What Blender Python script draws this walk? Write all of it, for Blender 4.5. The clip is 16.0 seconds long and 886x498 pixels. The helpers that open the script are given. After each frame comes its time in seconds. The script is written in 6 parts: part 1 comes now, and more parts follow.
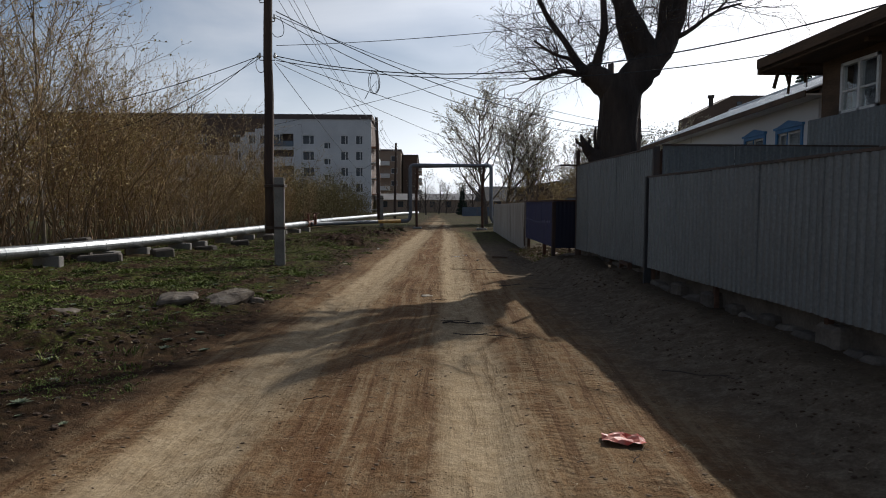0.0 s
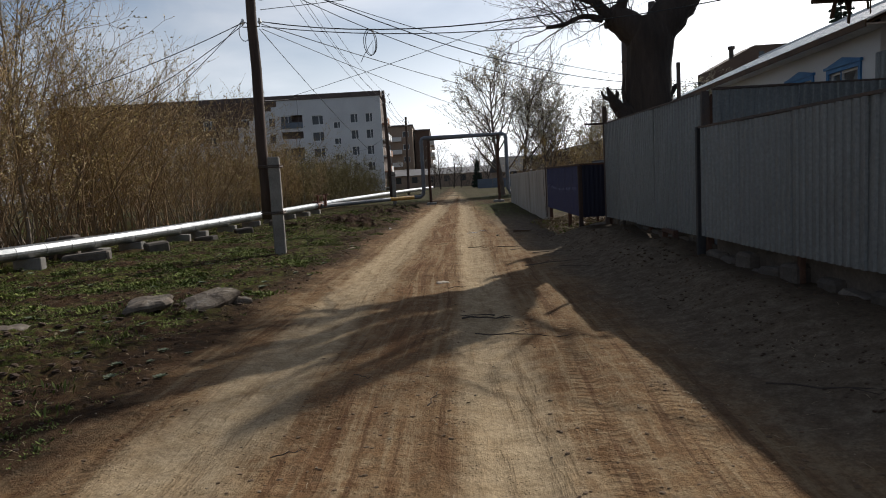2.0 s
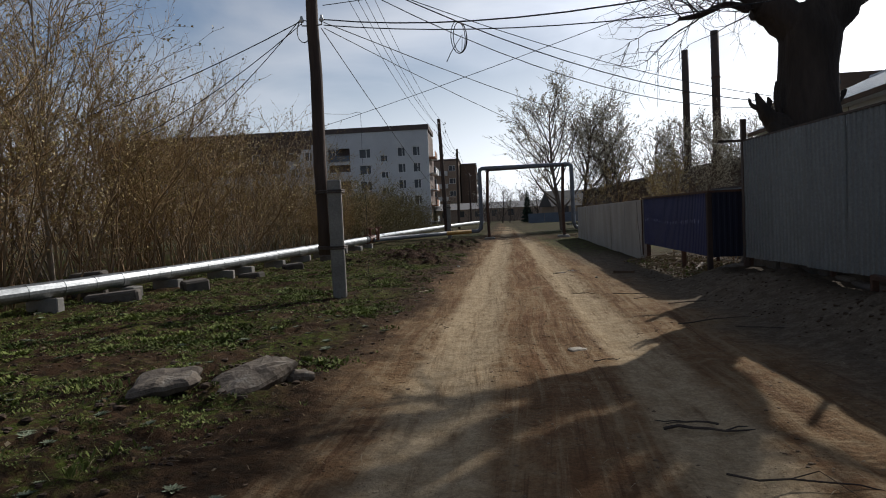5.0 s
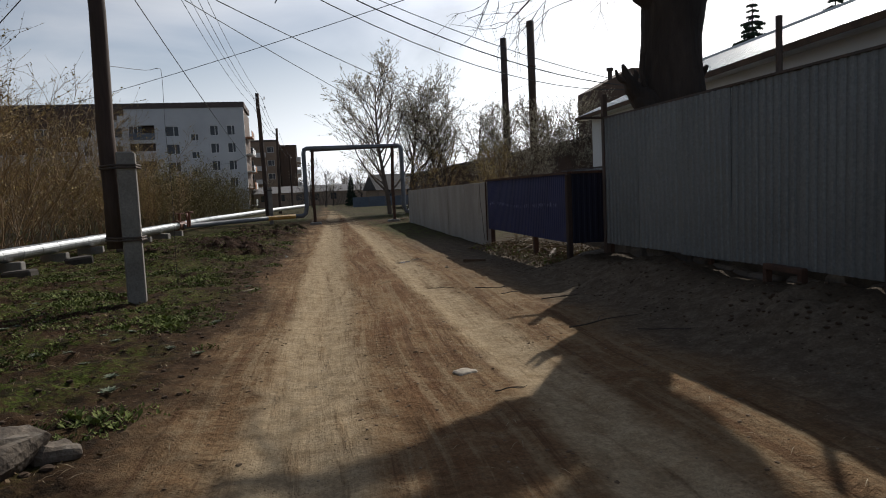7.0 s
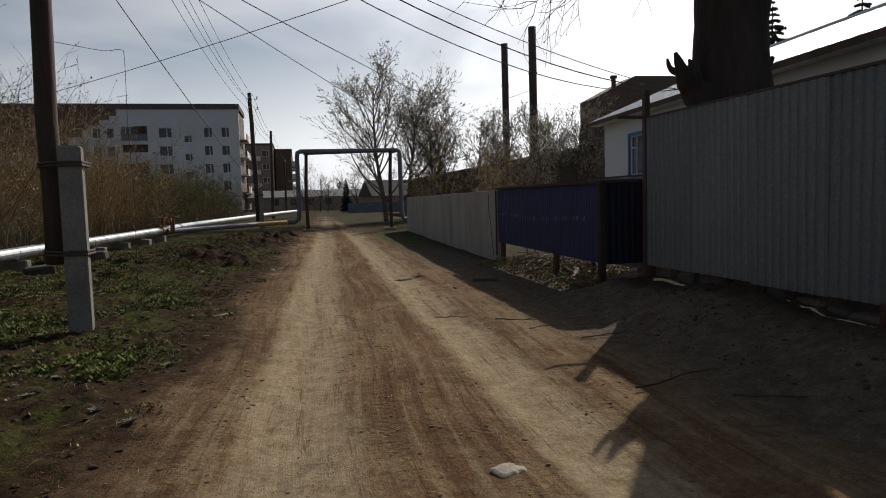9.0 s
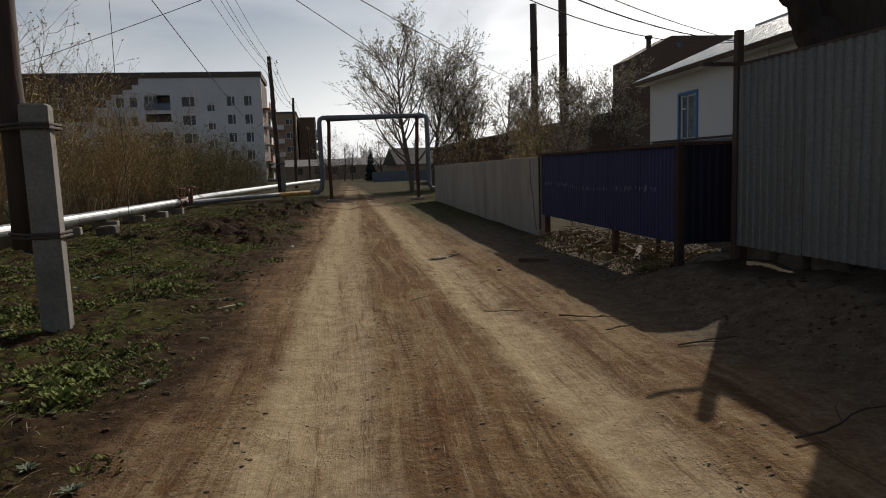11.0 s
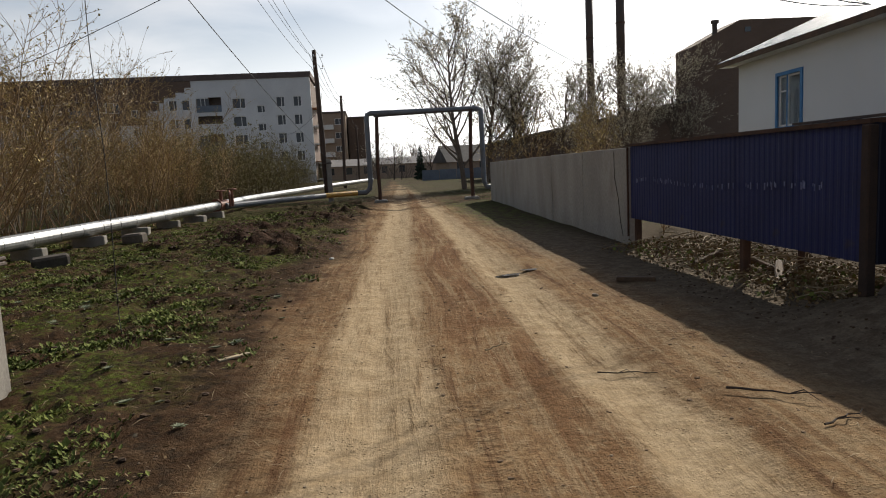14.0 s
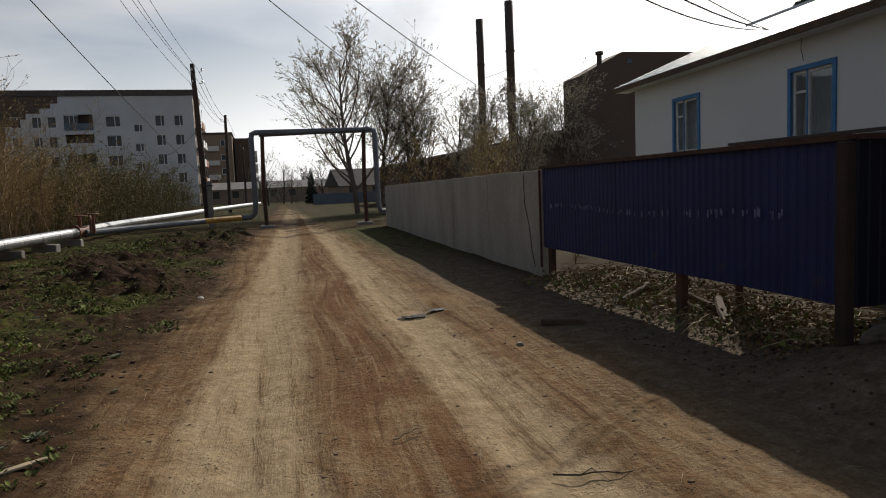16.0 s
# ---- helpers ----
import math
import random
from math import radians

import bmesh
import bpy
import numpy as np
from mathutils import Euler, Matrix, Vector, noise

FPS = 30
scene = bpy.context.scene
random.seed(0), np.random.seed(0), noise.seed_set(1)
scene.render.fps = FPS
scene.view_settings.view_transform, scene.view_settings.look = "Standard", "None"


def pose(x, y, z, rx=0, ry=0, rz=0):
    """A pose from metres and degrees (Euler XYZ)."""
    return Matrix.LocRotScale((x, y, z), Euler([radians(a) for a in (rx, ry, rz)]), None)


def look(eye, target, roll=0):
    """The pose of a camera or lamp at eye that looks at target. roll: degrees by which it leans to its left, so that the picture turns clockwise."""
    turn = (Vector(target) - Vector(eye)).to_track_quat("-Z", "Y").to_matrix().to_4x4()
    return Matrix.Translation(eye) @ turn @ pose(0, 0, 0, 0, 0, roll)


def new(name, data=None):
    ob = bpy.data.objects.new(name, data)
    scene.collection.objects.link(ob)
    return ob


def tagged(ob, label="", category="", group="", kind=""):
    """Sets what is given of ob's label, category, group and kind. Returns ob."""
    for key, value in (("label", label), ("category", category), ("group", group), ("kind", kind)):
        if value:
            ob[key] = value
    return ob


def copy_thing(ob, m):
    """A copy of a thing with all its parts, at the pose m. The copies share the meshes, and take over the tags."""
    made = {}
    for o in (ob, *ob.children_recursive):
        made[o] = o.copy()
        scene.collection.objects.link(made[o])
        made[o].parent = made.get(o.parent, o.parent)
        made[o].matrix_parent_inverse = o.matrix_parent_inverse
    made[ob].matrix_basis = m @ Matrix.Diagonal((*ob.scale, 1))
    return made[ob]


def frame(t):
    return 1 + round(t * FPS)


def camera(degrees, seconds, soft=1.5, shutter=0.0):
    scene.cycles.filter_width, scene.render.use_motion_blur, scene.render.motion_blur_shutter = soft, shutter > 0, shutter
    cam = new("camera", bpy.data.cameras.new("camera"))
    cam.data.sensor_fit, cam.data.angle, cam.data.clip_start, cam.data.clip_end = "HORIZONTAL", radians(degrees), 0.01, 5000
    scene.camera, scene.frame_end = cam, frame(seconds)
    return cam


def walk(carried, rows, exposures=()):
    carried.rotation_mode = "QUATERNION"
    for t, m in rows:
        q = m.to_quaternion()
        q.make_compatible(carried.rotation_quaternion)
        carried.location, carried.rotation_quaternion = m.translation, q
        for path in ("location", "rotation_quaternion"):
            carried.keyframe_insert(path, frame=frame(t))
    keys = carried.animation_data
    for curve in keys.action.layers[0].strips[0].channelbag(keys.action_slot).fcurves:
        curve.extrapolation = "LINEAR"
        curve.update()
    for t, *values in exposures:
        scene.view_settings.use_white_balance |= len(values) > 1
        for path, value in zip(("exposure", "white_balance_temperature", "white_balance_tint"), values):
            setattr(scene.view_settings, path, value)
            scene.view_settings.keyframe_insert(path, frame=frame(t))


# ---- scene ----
cam = camera(66.7, 16.0, soft=1.0)
# The walk: seconds, eye, target, roll
PATH = [
    (0, (0.937, 0.414, 1.528), (0.993, 2.408, 1.396), 0.2),
    (0.5, (0.927, 0.766, 1.509), (0.953, 2.759, 1.338), 0.5),
    (1, (0.949, 1.17, 1.5), (1.114, 3.155, 1.319), -2.0),
    (1.5, (1.025, 1.568, 1.501), (1.138, 3.558, 1.346), -2.7),
    (2, (1.018, 1.996, 1.487), (1.018, 3.986, 1.28), -3.2),
    (2.5, (0.941, 2.36, 1.464), (0.836, 4.344, 1.238), -3.9),
    (3, (0.939, 2.541, 1.498), (0.42, 4.462, 1.296), -3.6),
    (3.2, (0.859, 2.675, 1.503), (0.257, 4.575, 1.34), -3.6),
    (5.3, (-0.003, 5.016, 1.424), (-0.072, 7.012, 1.325), -2.5),
    (5.5, (-0.038, 5.165, 1.432), (-0.081, 7.161, 1.312), -2.4),
    (6, (-0.143, 5.565, 1.421), (0.096, 7.541, 1.222), -3.2),
    (6.5, (-0.184, 6.121, 1.426), (0.158, 8.082, 1.239), -2.8),
    (7, (-0.193, 6.583, 1.417), (0.21, 8.535, 1.247), -2.6),
    (7.5, (-0.213, 7.031, 1.442), (0.35, 8.94, 1.24), -3.9),
    (8, (-0.148, 7.477, 1.454), (0.36, 9.401, 1.255), -3.3),
    (8.5, (-0.126, 7.902, 1.454), (0.468, 9.803, 1.274), -3.0),
    (9, (-0.062, 8.294, 1.457), (0.358, 10.243, 1.307), -1.6),
    (9.2, (-0.032, 8.458, 1.462), (0.358, 10.409, 1.258), -1.9),
    (11.3, (0.013, 10.052, 1.457), (0.334, 12.01, 1.209), -2.0),
    (11.5, (0.017, 10.207, 1.443), (0.255, 12.177, 1.191), -2.2),
    (12, (0.052, 10.606, 1.451), (0.321, 12.575, 1.219), -1.3),
    (12.5, (0.041, 10.993, 1.454), (0.424, 12.936, 1.176), -3.3),
    (13, (0.054, 11.323, 1.438), (0.337, 13.276, 1.118), -1.3),
    (13.5, (0.104, 11.717, 1.432), (0.398, 13.67, 1.116), -3.7),
    (14, (0.11, 12.034, 1.434), (0.309, 14.009, 1.193), -2.9),
    (14.5, (0.185, 12.373, 1.425), (0.36, 14.35, 1.173), -1.3),
    (15, (0.182, 12.733, 1.424), (0.54, 14.683, 1.161), -3.8),
    (15.5, (0.232, 13.097, 1.421), (0.647, 15.041, 1.194), -3.4),
    (16, (0.27, 13.418, 1.419), (0.784, 15.342, 1.234), -2.5),
]
walk(cam, [(t, look(eye, target, roll)) for t, eye, target, roll in PATH],
     [(0, -0.12, 6030, 10), (1.5, 0.05, 6130, 10), (3, 0.18, 6230, 10), (5.5, -0.18, 5980, 10), (6.5, -0.05, 6130, 10), (8, -0.34, 6230, 10), (9, -0.34, 6330, 10),
      (12.5, -0.15, 6630, 10), (13.5, 0.4, 6630, 10), (14, 0.34, 6630, 10), (14.5, -0.08, 6580, 10), (15, 0.05, 6530, 10), (16, -0.14, 6580, 10)])

# ---- body ----

# ---- world, sun, exposure ----
SUN = Vector((0.92, 1.29, 1.0)).normalized()
sun_data = bpy.data.lights.new("sun", "SUN")
sun_data.energy, sun_data.angle, sun_data.color = 4.2, radians(0.55), (1.0, 0.93, 0.82)
sun = new("sun", sun_data)
sun.matrix_world = look((20, 28, 22), (20 - SUN.x, 28 - SUN.y, 22 - SUN.z))

world = bpy.data.worlds.new("sky")
scene.world = world
world.use_nodes = True
wn, wl = world.node_tree.nodes, world.node_tree.links
wn.clear()
w_out = wn.new("ShaderNodeOutputWorld")
w_bg = wn.new("ShaderNodeBackground")
sky = wn.new("ShaderNodeTexSky")
sky.sky_type, sky.sun_disc = "NISHITA", False
sky.sun_elevation, sky.sun_rotation = math.asin(SUN.z), math.atan2(SUN.x, SUN.y)
sky.air_density, sky.dust_density = 1.0, 1.5
# thin high cloud over the blue
w_tc = wn.new("ShaderNodeTexCoord")
w_map = wn.new("ShaderNodeMapping")
w_map.inputs["Scale"].default_value = (1.0, 1.0, 2.6)
w_noise = wn.new("ShaderNodeTexNoise")
w_noise.inputs["Scale"].default_value, w_noise.inputs["Detail"].default_value = 2.3, 7.0
w_noise.inputs["Distortion"].default_value = 0.5
w_ramp = wn.new("ShaderNodeValToRGB")
w_ramp.color_ramp.elements[0].position, w_ramp.color_ramp.elements[1].position = 0.40, 0.70
w_ramp.color_ramp.elements[0].color, w_ramp.color_ramp.elements[1].color = (0.06, 0.06, 0.06, 1), (0.92, 0.92, 0.92, 1)
w_bw = wn.new("ShaderNodeRGBToBW")
w_cloud = wn.new("ShaderNodeMix")
w_cloud.data_type, w_cloud.blend_type = "RGBA", "MULTIPLY"
w_cloud.inputs["Factor"].default_value = 1.0
w_cloud.inputs["B"].default_value = (1.98, 2.01, 2.08, 1)
w_mix = wn.new("ShaderNodeMix")
w_mix.data_type = "RGBA"
wl.new(w_tc.outputs["Generated"], w_map.inputs["Vector"])
wl.new(w_map.outputs["Vector"], w_noise.inputs["Vector"])
wl.new(w_noise.outputs["Fac"], w_ramp.inputs["Fac"])
wl.new(sky.outputs["Color"], w_bw.inputs["Color"])
wl.new(w_bw.outputs["Val"], w_cloud.inputs["A"])
# haze: greyer towards the horizon
w_sep = wn.new("ShaderNodeSeparateXYZ")
w_haze = wn.new("ShaderNodeMapRange")
w_haze.interpolation_type = "SMOOTHSTEP"
w_haze.inputs["From Min"].default_value, w_haze.inputs["From Max"].default_value = 0.0, 0.30
w_haze.inputs["To Min"].default_value, w_haze.inputs["To Max"].default_value = 0.85, 0.0
w_max = wn.new("ShaderNodeMath")
w_max.operation = "MAXIMUM"
wl.new(w_tc.outputs["Generated"], w_sep.inputs["Vector"])
wl.new(w_sep.outputs["Z"], w_haze.inputs["Value"])
wl.new(w_ramp.outputs["Color"], w_max.inputs[0])
wl.new(w_haze.outputs["Result"], w_max.inputs[1])
wl.new(w_max.outputs[0], w_mix.inputs["Factor"])
wl.new(sky.outputs["Color"], w_mix.inputs["A"])
wl.new(w_cloud.outputs["Result"], w_mix.inputs["B"])
wl.new(w_mix.outputs["Result"], w_bg.inputs["Color"])
wl.new(w_bg.outputs["Background"], w_out.inputs["Surface"])
w_bg.inputs["Strength"].default_value = 0.075


# ---- materials ----
def mat(name, base, second=None, scale=3.0, fine=40.0, rough=0.8, metal=0.0, bump=0.3, depth=0.01, stretch=(1, 1, 1),
        dirt=None, dirt_scale=0.7, dirt_at=0.55, per_object=0.0, coat=0.0):
    """A surface with colour varying at two scales, optional blotches of dirt and fine relief."""
    m = bpy.data.materials.new(name)
    m.use_nodes = True
    n, l = m.node_tree.nodes, m.node_tree.links
    bsdf = n["Principled BSDF"]
    bsdf.inputs["Roughness"].default_value, bsdf.inputs["Metallic"].default_value = rough, metal
    bsdf.inputs["Specular IOR Level"].default_value = 0.35
    tc = n.new("ShaderNodeTexCoord")
    mp = n.new("ShaderNodeMapping")
    mp.inputs["Scale"].default_value = stretch
    l.new(tc.outputs["Object"], mp.inputs["Vector"])
    second = second or tuple(c * 0.72 for c in base)
    coarse = n.new("ShaderNodeTexNoise")
    coarse.inputs["Scale"].default_value, coarse.inputs["Detail"].default_value = scale, 6
    l.new(mp.outputs["Vector"], coarse.inputs["Vector"])
    ramp = n.new("ShaderNodeValToRGB")
    ramp.color_ramp.elements[0].position, ramp.color_ramp.elements[1].position = 0.34, 0.66
    ramp.color_ramp.elements[0].color, ramp.color_ramp.elements[1].color = (*second, 1), (*base, 1)
    l.new(coarse.outputs["Fac"], ramp.inputs["Fac"])
    grain = n.new("ShaderNodeTexNoise")
    grain.inputs["Scale"].default_value, grain.inputs["Detail"].default_value = fine, 4
    l.new(mp.outputs["Vector"], grain.inputs["Vector"])
    gr = n.new("ShaderNodeMapRange")
    gr.inputs["From Min"].default_value, gr.inputs["From Max"].default_value = 0.25, 0.75
    gr.inputs["To Min"].default_value, gr.inputs["To Max"].default_value = 0.78, 1.2
    l.new(grain.outputs["Fac"], gr.inputs["Value"])
    mul = n.new("ShaderNodeMix")
    mul.data_type, mul.blend_type = "RGBA", "MULTIPLY"
    mul.inputs["Factor"].default_value = 1.0
    l.new(ramp.outputs["Color"], mul.inputs["A"])
    l.new(gr.outputs["Result"], mul.inputs["B"])
    colour = mul.outputs["Result"]
    if dirt:
        dn = n.new("ShaderNodeTexNoise")
        dn.inputs["Scale"].default_value, dn.inputs["Detail"].default_value = dirt_scale, 9
        dn.inputs["Roughness"].default_value = 0.68
        l.new(mp.outputs["Vector"], dn.inputs["Vector"])
        dr = n.new("ShaderNodeMapRange")
        dr.inputs["From Min"].default_value, dr.inputs["From Max"].default_value = dirt_at, dirt_at + 0.14
        l.new(dn.outputs["Fac"], dr.inputs["Value"])
        dm = n.new("ShaderNodeMix")
        dm.data_type = "RGBA"
        dm.inputs["B"].default_value = (*dirt, 1)
        l.new(dr.outputs["Result"], dm.inputs["Factor"])
        l.new(colour, dm.inputs["A"])
        colour = dm.outputs["Result"]
    if per_object:
        oi = n.new("ShaderNodeObjectInfo")
        om = n.new("ShaderNodeMapRange")
        om.inputs["To Min"].default_value, om.inputs["To Max"].default_value = 1 - per_object, 1 + per_object
        l.new(oi.outputs["Random"], om.inputs["Value"])
        ox = n.new("ShaderNodeMix")
        ox.data_type, ox.blend_type = "RGBA", "MULTIPLY"
        ox.inputs["Factor"].default_value = 1.0
        l.new(colour, ox.inputs["A"])
        l.new(om.outputs["Result"], ox.inputs["B"])
        colour = ox.outputs["Result"]
    l.new(colour, bsdf.inputs["Base Color"])
    bp = n.new("ShaderNodeBump")
    bp.inputs["Strength"].default_value, bp.inputs["Distance"].default_value = bump, depth
    l.new(grain.outputs["Fac"], bp.inputs["Height"])
    l.new(bp.outputs["Normal"], bsdf.inputs["Normal"])
    return m


def brick_mat(name, base, second, mortar, width=0.26, height=0.075):
    """Far brickwork."""
    m = mat(name, base, second, scale=0.8, fine=25)
    n, l = m.node_tree.nodes, m.node_tree.links
    bsdf = n["Principled BSDF"]
    tc = n.new("ShaderNodeTexCoord")
    sep = n.new("ShaderNodeSeparateXYZ")
    add = n.new("ShaderNodeMath")
    add.operation = "ADD"
    com = n.new("ShaderNodeCombineXYZ")
    l.new(tc.outputs["Object"], sep.inputs["Vector"])
    l.new(sep.outputs["X"], add.inputs[0])
    l.new(sep.outputs["Y"], add.inputs[1])
    l.new(add.outputs[0], com.inputs["X"])
    l.new(sep.outputs["Z"], com.inputs["Y"])
    bk = n.new("ShaderNodeTexBrick")
    bk.inputs["Scale"].default_value = 1.0
    bk.inputs["Brick Width"].default_value, bk.inputs["Row Height"].default_value = width, height
    bk.inputs["Mortar Size"].default_value = 0.008
    bk.inputs["Color1"].default_value, bk.inputs["Color2"].default_value = (*base, 1), (*second, 1)
    bk.inputs["Mortar"].default_value = (*mortar, 1)
    l.new(com.outputs["Vector"], bk.inputs["Vector"])
    mx = n.new("ShaderNodeMix")
    mx.data_type = "RGBA"
    mx.inputs["Factor"].default_value = 0.55
    old = bsdf.inputs["Base Color"].links[0].from_socket
    l.new(old, mx.inputs["A"])
    l.new(bk.outputs["Color"], mx.inputs["B"])
    l.new(mx.outputs["Result"], bsdf.inputs["Base Color"])
    return m


def ground_mat():
    """Packed dirt road with two worn wheel tracks, patchy spring grass on the verge, darker soil tone by the fences."""
    m = bpy.data.materials.new("earth")
    m.use_nodes = True
    n, l = m.node_tree.nodes, m.node_tree.links
    bsdf = n["Principled BSDF"]
    bsdf.inputs["Roughness"].default_value = 0.95
    bsdf.inputs["Specular IOR Level"].default_value = 0.03
    tc = n.new("ShaderNodeTexCoord")
    sep = n.new("ShaderNodeSeparateXYZ")
    l.new(tc.outputs["Object"], sep.inputs["Vector"])

    def num(op, a, b=None, c=None):
        node = n.new("ShaderNodeMath")
        node.operation = op
        for i, v in enumerate((a, b, c)):
            if v is None:
                continue
            if isinstance(v, (int, float)):
                node.inputs[i].default_value = v
            else:
                l.new(v, node.inputs[i])
        return node.outputs[0]

    def fuzz(scale, detail=5, rough=0.6, squeeze=None):
        node = n.new("ShaderNodeTexNoise")
        node.inputs["Scale"].default_value, node.inputs["Detail"].default_value = scale, detail
        node.inputs["Roughness"].default_value = rough
        if squeeze:
            mp = n.new("ShaderNodeMapping")
            mp.inputs["Scale"].default_value = squeeze
            l.new(tc.outputs["Object"], mp.inputs["Vector"])
            l.new(mp.outputs["Vector"], node.inputs["Vector"])
        else:
            l.new(tc.outputs["Object"], node.inputs["Vector"])
        return node.outputs["Fac"]

    def span(v, a, b, lo=0.0, hi=1.0):
        node = n.new("ShaderNodeMapRange")
        node.interpolation_type = "SMOOTHSTEP"
        node.inputs["From Min"].default_value, node.inputs["From Max"].default_value = a, b
        node.inputs["To Min"].default_value, node.inputs["To Max"].default_value = lo, hi
        l.new(v, node.inputs["Value"])
        return node.outputs["Result"]

    def blend(f, a, b):
        node = n.new("ShaderNodeMix")
        node.data_type = "RGBA"
        l.new(f, node.inputs["Factor"])
        for key, v in (("A", a), ("B", b)):
            if isinstance(v, tuple):
                node.inputs[key].default_value = (*v, 1)
            else:
                l.new(v, node.inputs[key])
        return node.outputs["Result"]

    x, y = sep.outputs["X"], sep.outputs["Y"]
    wob = num("MULTIPLY_ADD", fuzz(0.35, 4), 1.0, -0.5)
    wob2 = num("MULTIPLY_ADD", fuzz(2.2, 4), 0.5, -0.25)
    wander = num("ADD", num("MULTIPLY", wob, 0.7), wob2)
    sway = num("ADD", num("MULTIPLY", wob, 0.5), num("MULTIPLY", wob2, 0.45))
    left = num("ADD", num("SUBTRACT", x, num("MULTIPLY_ADD", y, 0.05, -0.775)), sway)
    right = num("ADD", num("SUBTRACT", x, num("MULTIPLY_ADD", y, 0.03, 1.165)), sway)
    rut_l = span(num("ABSOLUTE", left), 0.24, 0.50, 1, 0)
    rut_r = span(num("ABSOLUTE", right), 0.17, 0.40, 1, 0)
    streak = fuzz(5.0, 6, 0.65, (1.6, 0.16, 1))
    ruts = num("MULTIPLY", num("MAXIMUM", rut_l, rut_r), span(streak, 0.26, 0.50, 0.25, 1))
    edge = num("ADD", num("SUBTRACT", x, num("MULTIPLY_ADD", y, 0.045, -1.55)), num("MULTIPLY", wander, 2.0))
    verge = span(edge, -0.45, 0.35, 1, 0)
    # road: packed soil scored along the way of the wheels
    lane = n.new("ShaderNodeCombineXYZ")
    u = num("ADD", num("SUBTRACT", x, num("MULTIPLY", y, 0.04)), num("MULTIPLY_ADD", fuzz(0.22, 0), 0.5, -0.25))
    l.new(u, lane.inputs["X"])
    l.new(y, lane.inputs["Y"])

    def scored(across, along, detail=4, rough=0.6):
        mp = n.new("ShaderNodeMapping")
        mp.inputs["Scale"].default_value = (across, along, 1)
        l.new(lane.outputs["Vector"], mp.inputs["Vector"])
        node = n.new("ShaderNodeTexNoise")
        node.inputs["Scale"].default_value, node.inputs["Detail"].default_value = 1.0, detail
        node.inputs["Roughness"].default_value = rough
        l.new(mp.outputs["Vector"], node.inputs["Vector"])
        return node.outputs["Fac"]

    big, mid, fine = fuzz(0.9, 5), fuzz(6, 6, 0.7), fuzz(60, 4, 0.7)
    score, hair = scored(9.0, 0.28, 5, 0.65), scored(34.0, 0.8, 4, 0.65)
    soil = blend(span(big, 0.35, 0.65), (0.147, 0.083, 0.041), (0.220, 0.140, 0.074))
    soil = blend(num("MULTIPLY", span(mid, 0.40, 0.7), 0.75), soil, (0.259, 0.192, 0.116))
    damp = span(fuzz(1.3, 6, 0.7, (1.0, 0.35, 1)), 0.5, 0.68)
    soil = blend(num("MULTIPLY", damp, 0.65), soil, (0.116, 0.070, 0.037))
    middle = num("MULTIPLY", span(num("ABSOLUTE", num("SUBTRACT", u, 0.25)), 0.10, 0.60, 1, 0), span(scored(1.3, 0.35, 6, 0.7), 0.44, 0.58))
    soil = blend(num("MULTIPLY", middle, 0.7), soil, (0.130, 0.063, 0.029))
    dust = blend(span(mid, 0.3, 0.7), (0.270, 0.198, 0.117), (0.372, 0.286, 0.181))
    soil = blend(num("MULTIPLY", span(score, 0.52, 0.62), 0.55), soil, (0.281, 0.207, 0.124))
    soil = blend(num("MULTIPLY", span(score, 0.46, 0.36), 0.70), soil, (0.097, 0.050, 0.026))
    soil = blend(num("MULTIPLY", span(hair, 0.42, 0.30), 0.22), soil, (0.090, 0.054, 0.029))
    ruts = num("MULTIPLY", ruts, span(hair, 0.26, 0.44, 0.85, 1))
    road = blend(num("MULTIPLY", ruts, span(mid, 0.2, 0.42, 0.45, 1)), soil, dust)
    # tyre treads pressed into the edges and the middle
    bar = num("SINE", num("ADD", num("MULTIPLY", y, 82.0), num("MULTIPLY", num("ABSOLUTE", num("SUBTRACT", num("FRACT", num("MULTIPLY", u, 4.0)), 0.5)), 9.0)))
    strip = None
    for centre, half in ((-1.22, 0.10), (0.02, 0.09), (1.72, 0.13), (2.15, 0.10)):
        one = span(num("ABSOLUTE", num("SUBTRACT", u, centre)), half * 0.7, half, 1, 0)
        strip = one if strip is None else num("MAXIMUM", strip, one)
    tread = num("MULTIPLY", num("MULTIPLY", strip, span(scored(0.8, 0.5, 4), 0.44, 0.56)), span(bar, -0.2, 0.4))
    road = blend(num("MULTIPLY", tread, 0.26), road, (0.086, 0.051, 0.028))
    # loose crumbs of earth
    grains = n.new("ShaderNodeTexVoronoi")
    grains.inputs["Scale"].default_value = 42.0
    l.new(tc.outputs["Object"], grains.inputs["Vector"])
    crumb = num("MULTIPLY", span(grains.outputs["Distance"], 0.16, 0.34, 1, 0), span(fuzz(3.2, 5, 0.7), 0.46, 0.62))
    road = blend(num("MULTIPLY", crumb, num("SUBTRACT", 0.6, num("MULTIPLY", ruts, 0.5))), road, (0.104, 0.064, 0.037))
    # verge and soil by the fences
    bare = blend(span(mid, 0.3, 0.7), (0.034, 0.019, 0.011), (0.077, 0.047, 0.026))
    grass = blend(span(fuzz(14, 5, 0.7), 0.3, 0.7), (0.034, 0.050, 0.009), (0.105, 0.135, 0.024))
    patch = num("MULTIPLY", span(fuzz(0.8, 8, 0.78), 0.46, 0.55), span(fuzz(18, 4, 0.75), 0.38, 0.58))
